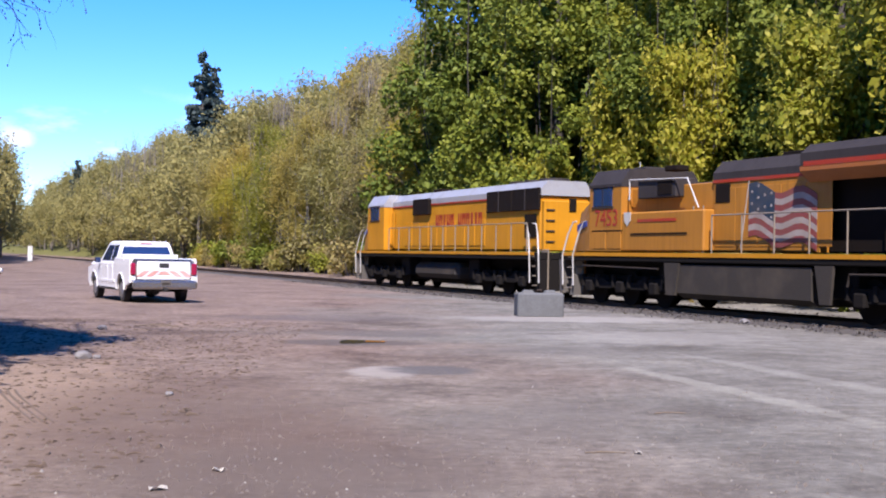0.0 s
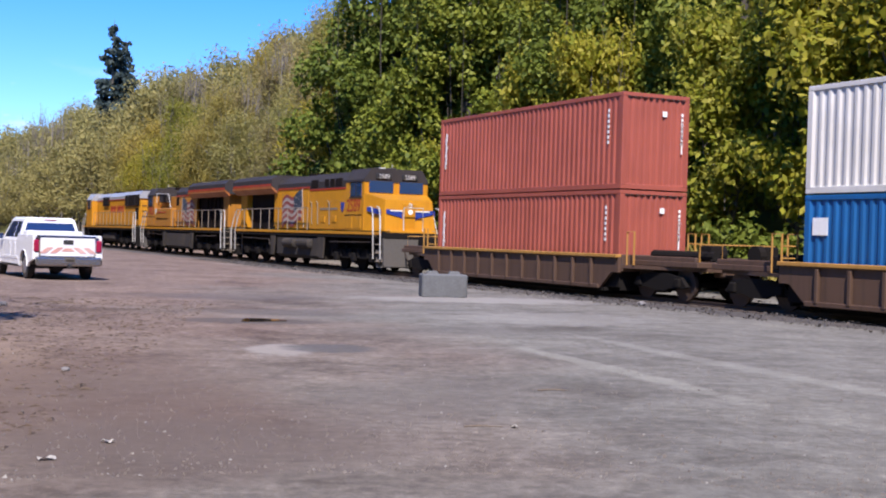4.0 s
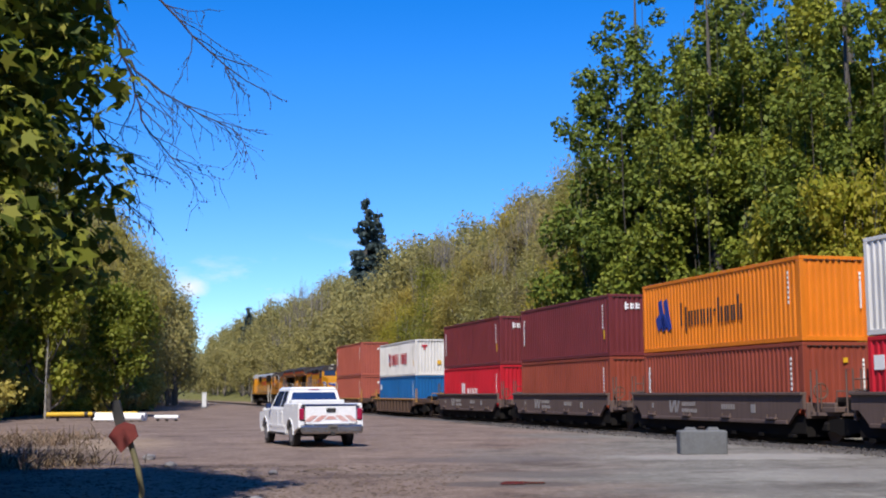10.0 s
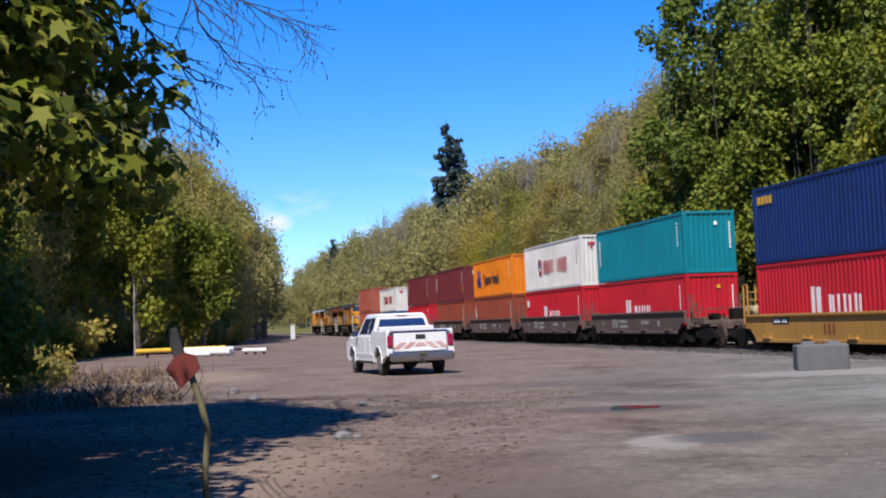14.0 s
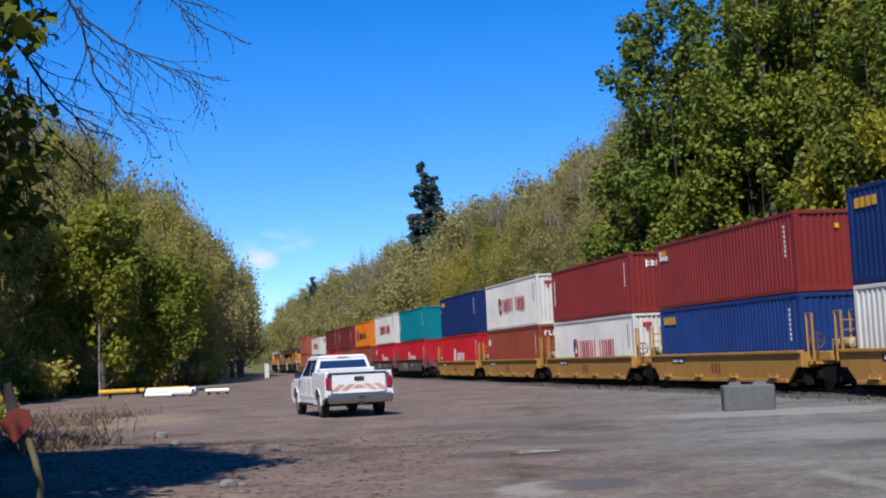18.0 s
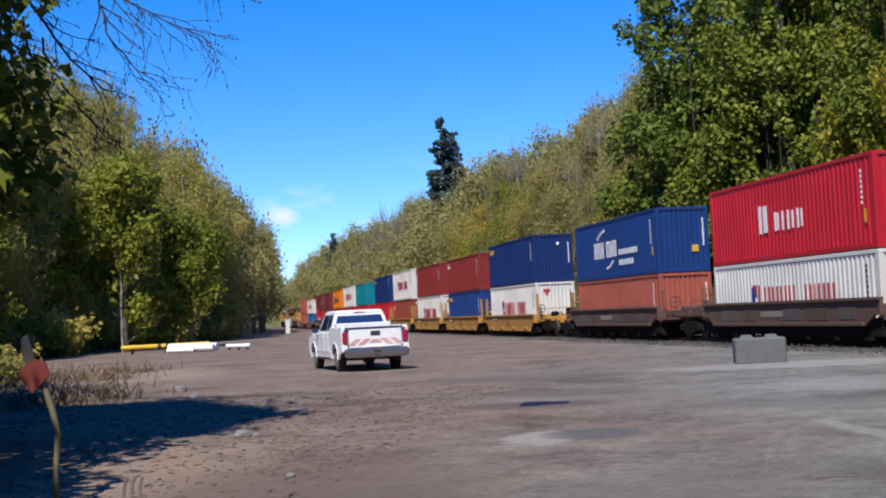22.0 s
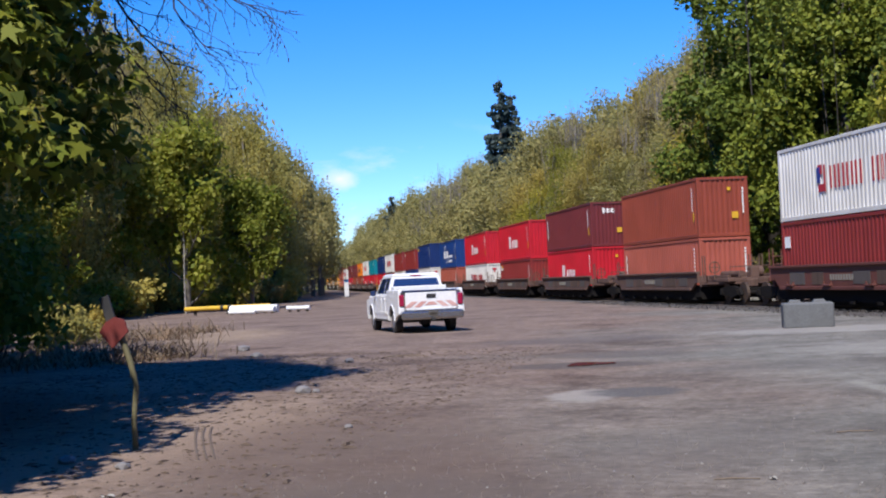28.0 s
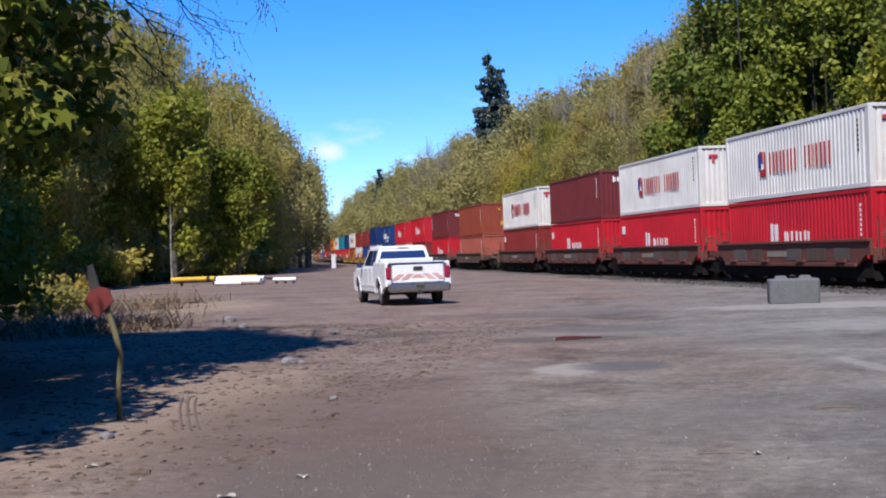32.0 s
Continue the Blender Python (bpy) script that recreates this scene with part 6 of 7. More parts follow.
def pickup():
    ob = root("pickup_truck", Matrix.Translation((-8.05, 38.55, 0.0)) @ Matrix.Rotation(radians(25.5), 4, "Z"),
              "white extended-cab pickup truck with red chevrons on its tailgate", "pickup truck")
    # y = 0 is the rear axle, +y the front
    low = [(4.45, .48), (4.55, .75), (4.5, 1.02), (3.2, 1.14), (.86, 1.18), (-1.12, 1.18), (-1.16, .62), (-.62, .50)]
    side = low + arch(0, .5)[::-1] + [(.55, .42), (3.1, .42)] + arch(3.65, .5)[::-1] + [(4.3, .45)]
    for sx in (-1, 1):
        o = Mesh().prism(side, "x", sx * 1.0 - .035, sx * 1.0 + .035)
        part("body_side", o, P_WHITE, ob)
        part("wheel_arch_lip", Mesh().tube([(sx * 1.03, y, z) for y, z in arch(0, .5)], .028, 6), P_WHITE, ob)
        part("wheel_arch_lip", Mesh().tube([(sx * 1.03, y, z) for y, z in arch(3.65, .5)], .028, 6), P_WHITE, ob)
        part("bed_rail", Mesh().box(sx * .96, -.13, 1.30, .12, 1.98, .1, .025), P_WHITE, ob)
        part("bed_wall", Mesh().box(sx * .985, -.13, 1.22, .075, 1.98, .12, .01), P_WHITE, ob)
        for y0, w in ((2.15, 1.05), (1.3, .62)):
            d = part("door", Mesh().box(sx * 1.034, y0, .84, .02, w - .03, .66, .008), P_WHITE, ob)
            part("door_handle", Mesh().box(sx * 1.05, y0 - w * .33, 1.06, .025, .17, .04, .008), P_WHITE, d)
        part("side_moulding", Mesh().box(sx * 1.045, 1.85, .62, .02, 2.3, .09, .006), P_WHITE, ob)
        part("rocker_panel", Mesh().box(sx * .98, 1.85, .40, .1, 2.4, .12, .02), P_TRIM, ob)
    part("floor_pan", Mesh().box(0, 1.75, .55, 1.9, 5.2, .2, .03), P_TRIM, ob)
    part("bonnet", Mesh().prism([(-.97, 1.1), (.97, 1.1), (.88, 1.2), (-.88, 1.2)], "y", 3.0, 4.45), P_WHITE, ob)
    part("bed_floor", Mesh().box(0, -.13, .78, 1.9, 1.96, .06), P_TRIM, ob)
    # cab: lower shell and tapered roof
    def loft(y0a, y1a, xa, za, y0b, y1b, xb, zb):
        v = [(-xa, y0a, za), (xa, y0a, za), (xa, y1a, za), (-xa, y1a, za), (-xb, y0b, zb), (xb, y0b, zb), (xb, y1b, zb), (-xb, y1b, zb)]
        return Mesh().add(v, [(0, 3, 2, 1), (4, 5, 6, 7), (0, 1, 5, 4), (1, 2, 6, 5), (2, 3, 7, 6), (3, 0, 4, 7)])
    part("cab", loft(.92, 3.2, .97, 1.14, 1.02, 2.62, .77, 1.80), P_WHITE, ob)
    part("roof", Mesh().add(*(lambda m: (m.v, m.f))(loft(1.0, 2.64, .78, 1.795, 1.14, 2.5, .70, 1.87))), P_WHITE, ob)
    part("rear_window", loft(.90, .96, .80, 1.36, .995, 1.05, .70, 1.70), P_GLASS, ob, "dark blue reflecting rear window")
    part("windshield", loft(3.06, 3.12, .84, 1.2, 2.62, 2.68, .68, 1.76), P_GLASS, ob)
    for sx in (-1, 1):
        v = [(sx * .945, 1.75, 1.24), (sx * .945, 2.9, 1.24), (sx * .80, 2.5, 1.74), (sx * .80, 1.75, 1.74), (sx * .915, 1.75, 1.24), (sx * .915, 2.9, 1.24), (sx * .77, 2.5, 1.74), (sx * .77, 1.75, 1.74)]
        fs = [(0, 1, 2, 3), (7, 6, 5, 4), (0, 4, 5, 1), (1, 5, 6, 2), (2, 6, 7, 3), (3, 7, 4, 0)]
        part("side_window", Mesh().add(v, fs), P_GLASS, ob)
        v2 = [(v[i][0], {0: 1.08, 1: 1.66, 2: 1.66, 3: 1.16}[i % 4], v[i][2]) for i in range(8)]
        part("quarter_window", Mesh().add(v2, fs), P_GLASS, ob)
        mi = part("wing_mirror", Mesh().box(sx * 1.12, 2.75, 1.26, .2, .1, .18, .04), P_TRIM, ob)
        part("mirror_glass", Mesh().box(sx * 1.12, 2.695, 1.26, .16, .012, .16), P_GLASS, mi)
    part("brake_light_bar", Mesh().box(0, 1.03, 1.80, .42, .06, .06, .015), P_WHITE, ob)
    part("brake_light_lens", Mesh().box(0, .995, 1.80, .34, .02, .03), P_LAMP, ob)
    # tailgate with chevrons
    tg = part("tailgate", Mesh().box(0, -1.13, .99, 1.62, .08, .56, .02), P_WHITE, ob, "white tailgate with faded red chevrons")
    part("tailgate_cap", Mesh().box(0, -1.12, 1.295, 1.66, .12, .06, .015), P_GLASS, tg, "dark glossy cap along the tailgate")
    part("tailgate_handle", Mesh().box(0, -1.18, 1.14, .3, .03, .13, .012), P_TRIM, tg)
    for sx in (-1, 1):
        for k, x in ((0, .36), (1, .66)):
            pts = [(sx * x, .80), (sx * (x + .2), .80), (sx * (x - .04), .98), (sx * (x - .22), .98)]
            part("chevron", Mesh().prism(pts if sx > 0 else pts[::-1], "y", -1.184, -1.172), P_STRIPE, tg)
        part("tail_lamp", Mesh().box(sx * .93, -1.14, 1.02, .16, .12, .36, .03), P_LAMP, ob, "dark red tail lamp")
        part("corner_panel", Mesh().box(sx * .93, -1.10, .74, .19, .12, .16, .03), P_WHITE, ob)
    part("chevron", Mesh().prism([(-.2, .86), (.2, .86), (.08, .96), (-.08, .96)], "y", -1.184, -1.172), P_STRIPE, tg)
    bp = part("rear_bumper", Mesh().box(0, -1.3, .56, 1.96, .2, .27, .06).box(0, -1.26, .70, 1.2, .22, .05, .015), P_CHROME, ob, "chrome step bumper")
    part("licence_plate", Mesh().box(0, -1.41, .60, .31, .012, .15, .004), LPL, bp)
    part("plate_bar", Mesh().box(0, -1.42, .60, .22, .01, .06), LT, bp)
    part("hitch", Mesh().box(0, -1.3, .42, .12, .3, .1, .015), P_TRIM, ob)
    part("front_bumper", Mesh().box(0, 4.55, .58, 1.94, .2, .28, .05), P_CHROME, ob)
    part("toolbox", Mesh().box(0, .62, 1.38, 1.72, .5, .16, .02), P_WHITE, ob, "white toolbox across the bed behind the cab")
    part("exhaust_pipe", Mesh().tube([(.55, -.3, .36), (.62, -1.15, .34)], .035, 8), P_TRIM, ob)
    part("rear_axle", Mesh().tube([(-.8, 0, .37), (.8, 0, .37)], .06, 8).tube([(0, -.18, .36), (0, .18, .36)], .16, 10), P_TRIM, ob)
    tyre = Mesh().tube([(-.12, 0, 0), (-.1, 0, 0), (.1, 0, 0), (.12, 0, 0)], [.33, .375, .375, .33], 22).data("tyre", P_RUBBER, False)
    rim = Mesh().tube([(.08, 0, 0), (.125, 0, 0), (.128, 0, 0), (.1, 0, 0)], [.24, .24, .2, .06], 16).data("rim", P_RIM)
    for y in (0, 3.65):
        for sx in (-1, 1):
            w = part("wheel", tyre, None, ob, at=Matrix.Translation((sx * .86, y, .375)) @ Matrix.Rotation(0 if sx > 0 else math.pi, 4, "Z"))
            part("rim", rim, None, w)
            spoke = cached("spoke", lambda: Mesh().box(.13, 0, .12, .02, .05, .2, .01).data("spoke", P_RIM))
            for k in range(6):
                part("spoke", spoke, None, w, at=Matrix.Rotation(k * math.pi / 3, 4, "X"))
    return ob


pickup()

# ---- concrete block, post with sign, pipes, cabinet ----
CONCRETE = paint("grey_concrete", (0.155, 0.16, 0.165), 0.95, wear=0.75, dirt=(0.09, 0.088, 0.085), scale=2.2, fine=16, gloss=0.2)


def concrete_block():
    b = root("concrete_block", Matrix.Translation((3.27, 32.98, -0.02)) @ Matrix.Rotation(radians(2), 4, "Z"),
             "grey cast concrete barrier block with two lugs on top", "concrete block")
    body = Mesh().box(0, 0, .32, 1.24, .76, .64, .035)
    me = body.data("body", CONCRETE)
    part("body", me, None, b)
    for x in (-.3, .3):
        part("lug", Mesh().add(*(lambda w, h, t: ([(-w, -w, 0), (w, -w, 0), (w, w, 0), (-w, w, 0), (-t, -t, h), (t, -t, h), (t, t, h), (-t, t, h)],
                                                   [(0, 3, 2, 1), (4, 5, 6, 7), (0, 1, 5, 4), (1, 2, 6, 5), (2, 3, 7, 6), (3, 0, 4, 7)]))(.17, .085, .11)), CONCRETE, b, at=Matrix.Translation((x, 0, .635)))
    part("lifting_loop", Mesh().tube([(-.06, 0, .62), (-.06, 0, .72), (.06, 0, .72), (.06, 0, .62)], .014, 6), RAILSTEEL, b)


concrete_block()


def sign_post():
    wood = paint("mossy_post_wood", (0.17, 0.15, 0.075), 0.9, wear=0.5, dirt=(0.08, 0.07, 0.03), scale=6, fine=40)
    red = paint("faded_red_sign", (0.17, 0.022, 0.018), 0.6, wear=0.4, dirt=(0.15, 0.04, 0.03), scale=5)
    ob = root("marker_post", Matrix.Translation((-4.93, 11.85, 0)), "crooked mossy wooden post with red diamond marker and dark board", "marker post")
    part("post", Mesh().tube([(.03, 0, -.2), (.02, 0, .3), (.05, .02, .65), (.0, .01, .9), (-.1, .02, 1.18), (-.14, .02, 1.32)], [.032, .03, .03, .033, .034, .036], 8), wood, ob, smooth=True)
    part("marker", Mesh().prism([(-.17, 0), (-.03, -.17), (.15, .0), (.11, .12), (-.0, .15), (-.1, .1)], "y", -.018, .0), red, ob, "faded red diamond marker", at=Matrix.Translation((-.13, -.04, 1.22)))
    part("board", Mesh().box(0, 0, 0, .11, .03, .34, .006), P_TRIM, ob, "dark weathered board", at=Matrix.Translation((-.2, -.035, 1.42)) @ Matrix.Rotation(-.28, 4, "Y"))


sign_post()


def pipes():
    yel = paint("pipe_yellow", (0.78, 0.48, 0.03), 0.5, wear=0.3)
    wht = paint("pipe_white", (0.80, 0.80, 0.79), 0.5, base_scale=.95, wear=0.2)

    def bar(name, a, b, r, mt, label, bands=()):
        ob = root(name, Matrix(), label, "pipe", "pipes on the ground")
        a, b = Vector(a), Vector(b)
        part("tube", Mesh().tube([a, b], r, 14), mt, ob)
        for k in bands:
            p = a.lerp(b, k)
            d = (b - a).normalized() * .12
            part("band", Mesh().tube([p - d, p + d], r * 1.08, 14), P_TRIM, ob)
        for k in (.12, .5, .88):
            p = a.lerp(b, k)
            part("support", Mesh().box(p.x, p.y, (p.z - r) / 2, .14, .14, max(.05, p.z - r + .06), .01), DARK, ob)
    bar("yellow_pipe", (-33.25, 77.1, .43), (-27.2, 76.9, .46), .15, yel, "long yellow pipe with black bands laid on low supports", (.44, .53))
    bar("white_pipe", (-29.2, 75.0, .33), (-25.95, 74.8, .30), .25, wht, "thick white pipe lying on low supports beside the yellow one")
    bar("white_pipe", (-29.1, 74.4, .17), (-27.3, 74.3, .15), .12, wht, "white pipe lying on the gravel in front of a thicker one")
    bar("white_pipe", (-27.4, 74.5, .28), (-26.0, 74.3, .26), .2, wht, "thick white pipe end lying on low supports")
    bar("white_pipe", (-25.8, 76.1, .26), (-24.2, 75.9, .25), .13, wht, "short white pipe lying apart on the gravel")


pipes()


def cabinet():
    ob = root("signal_cabinet", Matrix.Translation((-44.4, 152, 0)) @ Matrix.Rotation(radians(15), 4, "Z"), "tall narrow white metal signal cabinet beside the track", "cabinet")
    wht = paint("cabinet_white", (0.75, 0.75, 0.74), 0.5)
    part("body", Mesh().box(0, 0, .95, .56, .5, 1.74, .03), wht, ob)
    part("roof", Mesh().box(0, 0, 1.86, .66, .6, .09, .025), wht, ob)
    part("base", Mesh().box(0, 0, .04, .74, .66, .1, .01), CONCRETE, ob)
    door = part("door", Mesh().box(0, -.26, .95, .46, .02, 1.55, .008), wht, ob)
    part("handle", Mesh().box(.16, -.28, .95, .03, .03, .16, .008), RAILSTEEL, door)


cabinet()

# ---- stones, litter, puddle ----
STONE = paint("field_stone", (0.24, 0.23, 0.235), 0.85, wear=0.4, scale=9, fine=60)


def stone(x, y, r, seed, name="stone", flat=.6, mt=None, label="grey stone lying on the lot", group="stones on the lot"):
    rng = random.Random(seed)
    bm = bmesh.new()
    bmesh.ops.create_icosphere(bm, subdivisions=2, radius=r)
    for v in bm.verts:
        k = 1 + .3 * noise.noise(v.co * (2.2 / r) + Vector((seed, 0, 0)))
        v.co = Vector((v.co.x * k * rng.uniform(.97, 1.03), v.co.y * k, v.co.z * k * flat))
    me = bpy.data.meshes.new(name)
    bm.to_mesh(me)
    bm.free()
    me.materials.append(mt or STONE)
    solo(name, me, None, Matrix.Translation((x, y, r * flat * .55)), label, "stone", group)


stone(-5.12, 17.84, .13, 1, label="fist-sized grey stone on the gravel")
stone(-4.94, 17.9, .06, 2)
for i, (x, y, r) in enumerate(((-4.42, 10.6, .07), (-6.4, 24.6, .1), (-5.2, 11.0, .09), (8.3, 31.0, .12), (-9.4, 27.2, .14), (-3.1, 13.4, .05), (-11.0, 30.5, .16))):
    stone(x, y, r, 5 + i)


def scatter():
    """Gravel and pale chips over the lot; too many to count."""
    rng = random.Random(8)
    for name, mt, n, lo, hi, label in (("gravel", paint("gravel_grey", (0.17, 0.145, 0.13), .95), 9000, .005, .015, "grey-brown gravel scattered over the lot"),
                                       ("pale_chips", paint("chip_white", (0.34, 0.32, 0.30), .8), 380, .004, .015, "pale stone chips and bits of litter on the lot"),
                                       ("twigs_and_leaves", paint("litter_brown", (0.11, 0.075, 0.052), .95), 5200, .012, .04, "dry leaves and twigs strewn at the edge of the lot")):
        m = Mesh()
        for _ in range(n):
            d = 7.5 + 34 * rng.random() ** 1.7
            a = radians(rng.uniform(-30, 40))
            x, y = -d * math.sin(a), d * math.cos(a)
            if name == "twigs_and_leaves":
                x, y = rng.uniform(-12, -2.5), rng.uniform(8, 28)
            s, o = track_coords(x, y)
            if o > -3.2:
                continue
            r = rng.uniform(lo, hi) * (1.6 if rng.random() < .06 else 1)
            p = Vector((x, y, ground_z(x, y) + r * .2))
            st = Vector((1.8, .5, .3)) if name == "twigs_and_leaves" else Vector((1, 1, .7))
            an = rng.uniform(0, 3.1)
            q = []
            for k in ((1, 0, -.4), (-.6, .9, -.4), (-.5, -.9, -.4), (rng.uniform(-.3, .3), rng.uniform(-.3, .3), 1)):
                vx, vy, vz = k[0] * st.x * r, k[1] * st.y * r, k[2] * st.z * r
                q.append(p + Vector((vx * math.cos(an) - vy * math.sin(an), vx * math.sin(an) + vy * math.cos(an), vz)))
            m.add(q, [(0, 1, 3), (1, 2, 3), (2, 0, 3)])
        me = bpy.data.meshes.new(name)
        me.from_pydata(m.v, [], m.f)
        me.materials.append(mt)
        tagged(new(name, me), label, "gravel", kind="stuff")


scatter()


def litter():
    paper, wood = paint("scrap_white", (0.45, 0.42, 0.38), .8), paint("dry_stick", (0.2, 0.15, 0.11), .9)
    for k, (x, y, l, w, a, mt, name, label) in enumerate((
            (-2.2, 7.9, .12, .035, .4, paper, "paper_scrap", "crumpled white scrap of paper on the gravel"), (1.04, 9.6, .34, .009, .1, wood, "stick", "thin pale stick lying on the asphalt"),
            (-1.9, 8.6, .09, .025, -.5, paper, "paper_scrap", "crumpled white scrap of paper on the gravel"), (-3.8, 9.1, .1, .03, .8, paper, "paper_scrap", "small white scrap of litter on the dirt"),
            (1.3, 9.6, .05, .03, .2, paper, "paper_scrap", "small white scrap of litter on the asphalt"), (2.17, 12.3, .34, .012, .2, wood, "stick", "short dark stick lying on the asphalt"),
            (-5.65, 26.1, .7, .022, .5, wood, "fallen_branch", "short fallen branch lying on the lot"), (-5.3, 25.9, .45, .015, -.3, wood, "fallen_branch", "short fallen branch lying on the lot"))):
        m = Mesh()
        if mt is paper:
            n = 5
            vs = [(l * (i / (n - 1) - .5), w * s, .006 + .018 * ((i * 7 + j * 3) % 4) / 3) for i in range(n) for j, s in enumerate((-1, .1, 1))]
            m.add(vs, [(3 * i + j, 3 * i + j + 1, 3 * i + j + 4, 3 * i + j + 3) for i in range(n - 1) for j in range(2)])
            m.add([(v[0], v[1], v[2] - .004) for v in vs], [(3 * i + j, 3 * i + j + 3, 3 * i + j + 4, 3 * i + j + 1) for i in range(n - 1) for j in range(2)])
        else:
            m.tube([(-l / 2, 0, w * .6), (-l * .1, l * .05, w), (l / 2, -l * .03, w * .6)], [w * .6, w * .7, w * .4], 6)
        solo(name, m, mt, Matrix.Translation((x, y, ground_z(x, y) + .004)) @ Matrix.Rotation(a, 4, "Z"), label, "litter")
    # ruts left by tyres turning in the soft dirt
    rut = paint("rut_dirt", (0.155, 0.112, 0.085), .95)
    for k in range(3):
        pts = [(-5.02 + .085 * k + 1.12 * (t / 9) ** 1.08, 13.7 - 2.6 * t / 9, ground_z(-4.6, 12.5) + .004) for t in range(10)]
        m = Mesh()
        vs = []
        for x, y, z in pts:
            vs += [(x - .018, y, z - .004), (x - .008, y, z + .004), (x + .008, y, z + .004), (x + .018, y, z - .004)]
        m.add(vs, [(4 * i + j, 4 * i + j + 1, 4 * i + j + 5, 4 * i + j + 4) for i in range(9) for j in range(3)])
        solo("tyre_rut", m, rut, Matrix(), "curved tyre rut pressed into the soft dirt", "tyre rut", "tyre ruts", "structure")


litter()


def puddle():
    m, nt, b = nodes_of("puddle_water")
    b.inputs["Base Color"].default_value = (0.03, 0.026, 0.022, 1)
    b.inputs["Roughness"].default_value = 0.04
    b.inputs["IOR"].default_value = 1.6
    rng = random.Random(4)
    pts = []
    for k in range(22):
        a = 2 * math.pi * k / 22
        r = 1 + .22 * math.sin(3 * a + 1) + rng.uniform(-.08, .08)
        pts.append((.40 * r * math.cos(a) + .1 * math.sin(a), .36 * r * math.sin(a)))
    solo("puddle", Mesh().prism(pts, "z", -.05, .004), m, Matrix.Translation((-1.25, 21.95, ground_z(-1.25, 21.95) + .012)), "shallow still puddle in a hollow of the lot", "puddle", kind="structure")


puddle()

# ---- trees and branches close to the camera's left ----
def near_trees():
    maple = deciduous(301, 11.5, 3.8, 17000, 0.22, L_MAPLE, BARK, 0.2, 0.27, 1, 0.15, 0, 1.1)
    maple.matrix_basis = Matrix.LocRotScale((-9.75, 13.8, -.1), Euler((0, 0, .6)), (1, 1, 1))
    lobes, lr = [], random.Random(5)
    for _ in range(170):
        a, z = lr.uniform(0, 6.28), lr.uniform(3.2, 10.5)
        r = 3.5 * math.sin(math.pi * min(1, .22 + .70 * z / 11.5)) ** .6 * lr.uniform(.75, 1.02)
        lobes.append((r * math.cos(a), r * math.sin(a), z, .55, .55, .45))
    # darker inner leaves and brighter outer ones put crown shade and sun into colour
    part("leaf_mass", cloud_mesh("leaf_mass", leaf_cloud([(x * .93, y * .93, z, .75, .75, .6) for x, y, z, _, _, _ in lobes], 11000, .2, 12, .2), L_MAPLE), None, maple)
    part("leaf_sprays", star_leaves(lobes, 5200, .24, 9, "leaf_sprays", L_FRESH), None, maple, "fresh yellow-green outer maple leaves, coloured bright as if sunlit")
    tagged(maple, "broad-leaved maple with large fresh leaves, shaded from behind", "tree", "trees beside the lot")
    # copies of the maple; the unseen ones are placed for the shade they cast
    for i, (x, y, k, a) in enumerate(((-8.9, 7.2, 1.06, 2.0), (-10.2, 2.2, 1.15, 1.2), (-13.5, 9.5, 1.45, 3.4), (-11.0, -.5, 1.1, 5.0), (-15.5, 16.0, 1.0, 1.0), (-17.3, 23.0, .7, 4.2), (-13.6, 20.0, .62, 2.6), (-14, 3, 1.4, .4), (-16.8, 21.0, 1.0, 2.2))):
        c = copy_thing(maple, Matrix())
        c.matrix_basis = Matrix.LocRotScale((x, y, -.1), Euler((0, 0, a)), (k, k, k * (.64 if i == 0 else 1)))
    rng = random.Random(77)
    und = shrub(310, 3.4, 2.0, 2600, 0.17, L_MAPLE)
    for i, (x, y, k) in enumerate(((-12.6, 15.2, .9), (-12.8, 12.6, 1.1), (-13.6, 20.5, 1.1), (-16.6, 27.5, 1.1), (-19.0, 31.0, 1.0), (-10.9, 11.2, .9), (-15.8, 23.5, 1.2), (-21.0, 35.0, 1.1), (-23.0, 38.5, 1.0))):
        c = und if i == 0 else copy_thing(und, Matrix())
        c.matrix_basis = Matrix.LocRotScale((x, y, -.05), Euler((0, 0, i * 1.7)), (k, k, k))
        tagged(c, "dense leafy green undergrowth in the shade of the trees", "shrub", "undergrowth beside the lot")
    # the branch is modelled at two thirds of its size and distance
    ob = root("overhanging_branch", Matrix.LocRotScale(Vector((.93, .1, 1.6)) * -.45, None, (1.45, 1.45, 1.45)), "bare drooping tree branch with thin twigs and swelling buds", "branch")
    wood, buds = Mesh(), []
    main = [(-9.3, 13.4, 8.4), (-7.6, 13.2, 7.7), (-6.2, 13.0, 7.1), (-5.2, 13.0, 6.8), (-4.0, 13.1, 6.7)]
    wood.tube([(-9.75, 13.8, 8.6)] + main, [.1, .09, .07, .05, .035, .018], 8)

    def twig(p, d, length, r, depth):
        pts, p, d = [Vector(p)], Vector(p), Vector(d).normalized()
        for i in range(6):
            d = (d + Vector((rng.uniform(-.28, .28), rng.uniform(-.25, .25), rng.uniform(-.16, .12)))).normalized()
            p = p + d * length / 6
            pts.append(p)
            if depth and i in (1, 2, 3, 4, 5):
                s = rng.choice((-1, 1))
                twig(p, d * .75 + Vector((s * rng.uniform(.25, .7), rng.uniform(-.4, .4), rng.uniform(-.45, .1))), length * rng.uniform(.3, .55), r * .55, depth - 1)
            if depth < 2 and rng.random() < .35:
                buds.append(p)
        wood.tube(pts, [r * (1 - .13 * i) for i in range(7)], 5, cap=False)

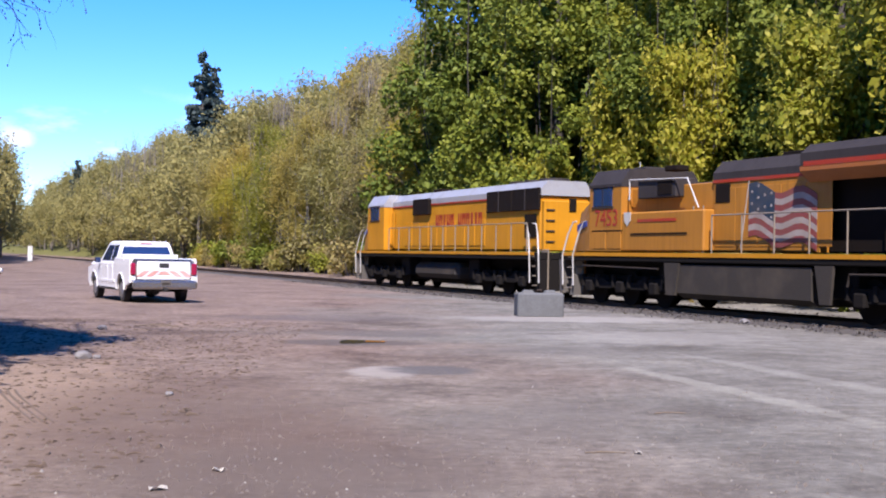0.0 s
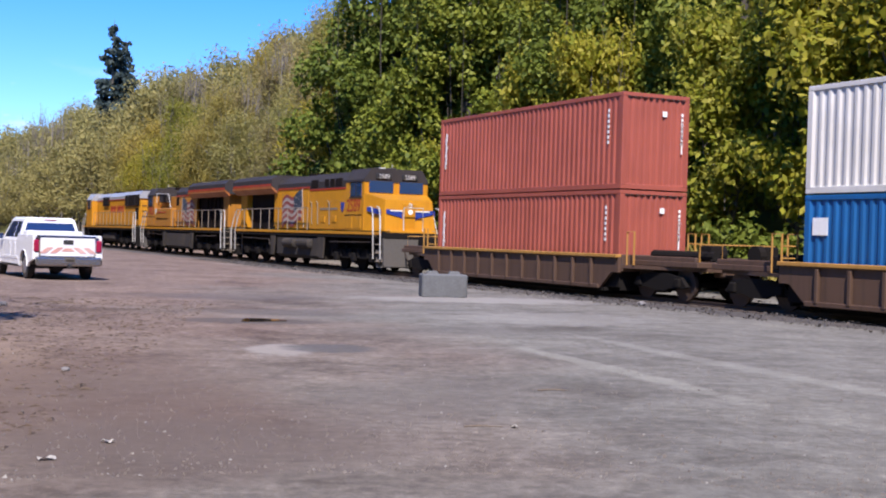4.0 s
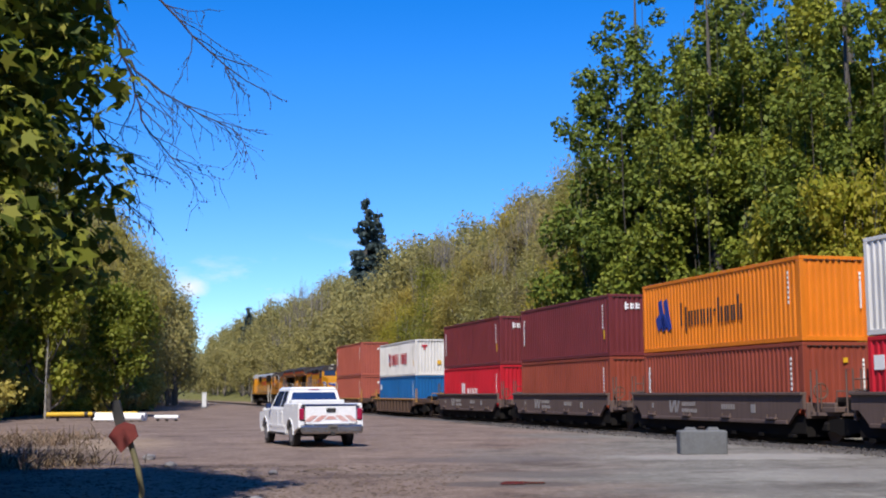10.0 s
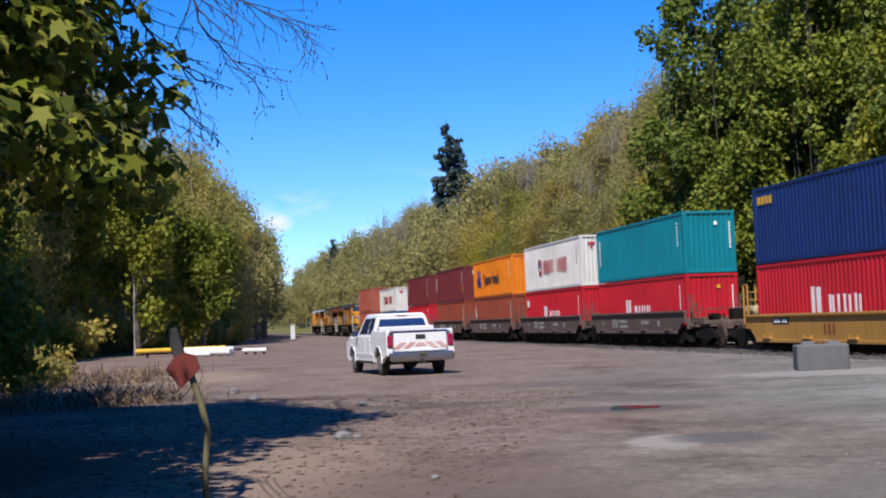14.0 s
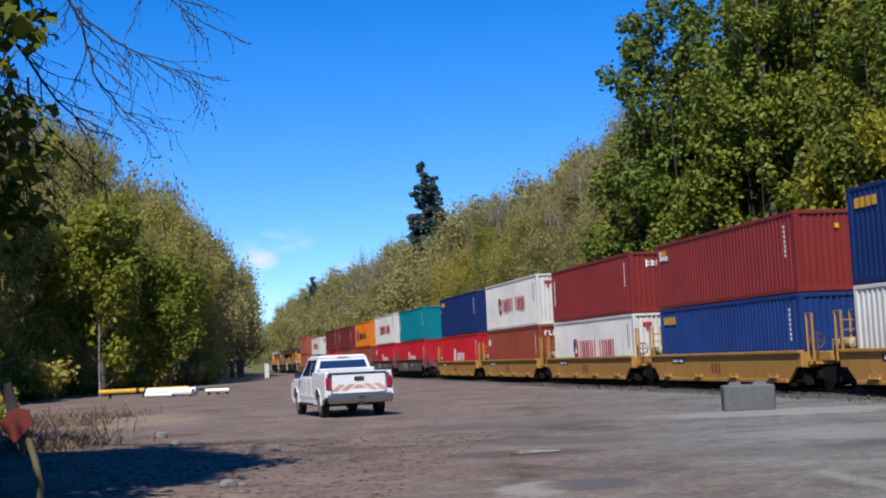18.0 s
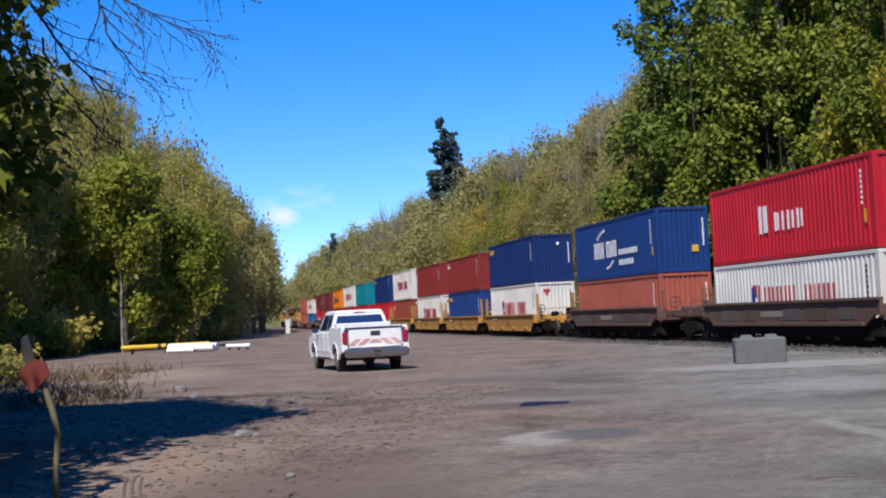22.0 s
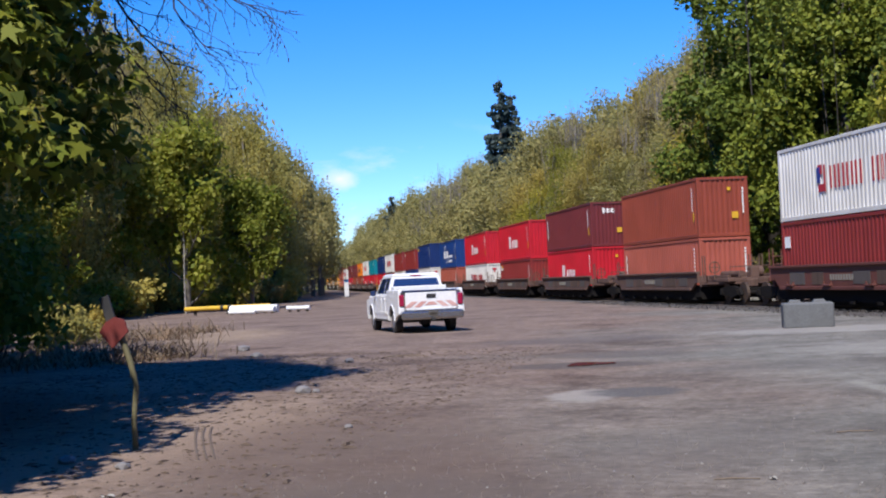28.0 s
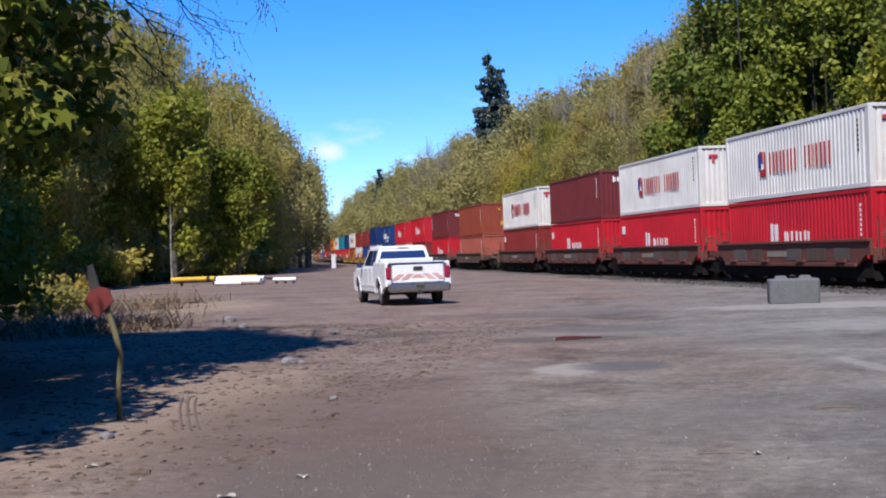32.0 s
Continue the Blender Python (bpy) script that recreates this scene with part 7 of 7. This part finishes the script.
    def strand(x0, z0, x1, z1, r, side):
        """A hanging shoot that first falls and then swings outwards, with knobbly side twigs."""
        y0, y1 = 13 + rng.uniform(-.15, .15), 13 + rng.uniform(-.5, .5)
        pts = []
        for i in range(9):
            t = i / 8
            pts.append(Vector((x0 + (x1 - x0) * t ** 1.35 + rng.uniform(-.025, .025), y0 + (y1 - y0) * t, z0 + (z1 - z0) * t ** .9 + rng.uniform(-.025, .025))))
        r *= 1.1
        wood.tube(pts, [r * (1 - .08 * i) for i in range(9)], 6, cap=False)
        d = (pts[-1] - pts[3]).normalized()
        for i in range(3, 9):
            for _ in range(side if i % 2 else 1):
                s = rng.choice((-.5, .6, .8))
                twig(pts[i], d * .8 + Vector((s * rng.uniform(.5, 1.1), rng.uniform(-.4, .4), rng.uniform(-.5, .2))), rng.uniform(.3, .9), r * .4, 1 if i > 2 else 0)
    for x0, z0, x1, z1, r, side in ((-6.2, 7.1, -5.55, 3.5, .032, 2), (-5.85, 5.8, -4.75, 4.1, .02, 2), (-5.75, 5.0, -5.3, 3.65, .014, 1), (-5.55, 4.8, -4.65, 3.6, .014, 1), (-5.3, 6.8, -4.8, 4.9, .024, 2),
                                    (-4.93, 5.5, -3.7, 4.6, .015, 2), (-4.9, 6.75, -3.6, 5.2, .018, 2), (-4.85, 5.0, -4.2, 4.15, .012, 1), (-5.95, 5.6, -6.25, 4.5, .015, 2), (-6.05, 5.4, -5.9, 4.0, .016, 2),
                                    (-6.9, 7.4, -6.4, 5.0, .022, 2), (-6.6, 7.2, -6.7, 4.6, .02, 2), (-7.3, 7.6, -7.0, 5.2, .022, 2)):
        strand(x0, z0, x1, z1, r, side)
    part("wood", wood, TWIG, ob)
    bm = Mesh()
    for p in buds:
        r = rng.uniform(.006, .011)
        bm.add([p + Vector(q) * r for q in ((1, 0, 0), (-1, 0, 0), (0, 1, 0), (0, -1, 0), (0, 0, 1.6), (0, 0, -1.6))],
               [(0, 2, 4), (2, 1, 4), (1, 3, 4), (3, 0, 4), (2, 0, 5), (1, 2, 5), (3, 1, 5), (0, 3, 5)])
    tagged(part("bud_dust", bm, TWIG, ob), kind="stuff")
    # dry brush along the edge
    dry = leaf_mat("dry_stems", [(0.24, 0.165, 0.11), (0.34, 0.25, 0.17), (0.15, 0.095, 0.065)], 0.15)
    for i in range(80):
        x, y = rng.uniform(-22, -11.5), rng.uniform(25.5, 46)
        if track_coords(x, y)[1] > -23.5 or x < -8.5 - .3 * y:
            continue
        b = root("dry_brush", Matrix.Translation((x, y, ground_z(x, y) - .05)), "clump of dry brown stems at the edge of the lot", "brush", "brush at the edge")
        m = Mesh()
        for _ in range(110):
            a, l = rng.uniform(0, 6.28), rng.uniform(.15, .8) * rng.uniform(.5, 1.2)
            q = Vector((rng.gauss(0, .7), rng.gauss(0, .7), 0))
            k = rng.choice((.6, 1.1, 1.8, 3.0))
            e = q + Vector((math.cos(a) * l * k, math.sin(a) * l * k, l * rng.uniform(.35, 1.0)))
            w = Vector((-math.sin(a), math.cos(a), 0)) * .012
            mid = (q + e) / 2 + Vector((0, 0, .12))
            m.add([q - w, q + w, mid + w, mid - w, e], [(0, 1, 2, 3), (3, 2, 4)])
        tagged(part("dry_stem_clump", m, dry, b), kind="stuff")


near_trees()


# ---- movement of the train ----
RUN = [(0.0, -17.21), (1.0, -4.16), (2.0, 8.87), (3.0, 21.86), (3.5, 28.32), (6.0, 60.17), (7.0, 72.86), (9.0, 98.40), (12.0, 135.83), (13.0, 148.07), (14.5, 166.17), (16.5, 191.01),
       (19.0, 223.25), (23.0, 273.68), (28.0, 336.63), (32.0, 388.11)]


def run_at(t):
    """Place along the track of the first well's rear edge, smoothed."""
    ts, ps = [r[0] for r in RUN], [r[1] for r in RUN]
    return sum(float(np.interp(t + d, ts, ps)) if 0 <= t + d <= 32 else (ps[0] + 13.05 * (t + d) if t + d < 0 else ps[-1] + 12.75 * (t + d - 32)) for d in (-1, -.6, -.3, 0, .3, .6, 1)) / 7


TIMES = [0, .1, .3] + [k * .5 for k in range(1, 8)] + [k for k in range(4, 32)] + [31.7, 31.9, 32]


def motions():
    for ob, back, z, turned in TRAIN:
        rows = []
        for t in TIMES:
            p = on_track(run_at(t) + CL / 2 - back)
            rows.append((t, pose(p.x, p.y, RAIL + z, 0, 0, HEAD + (180 if turned else 0))))
        walk(ob, rows)


motions()
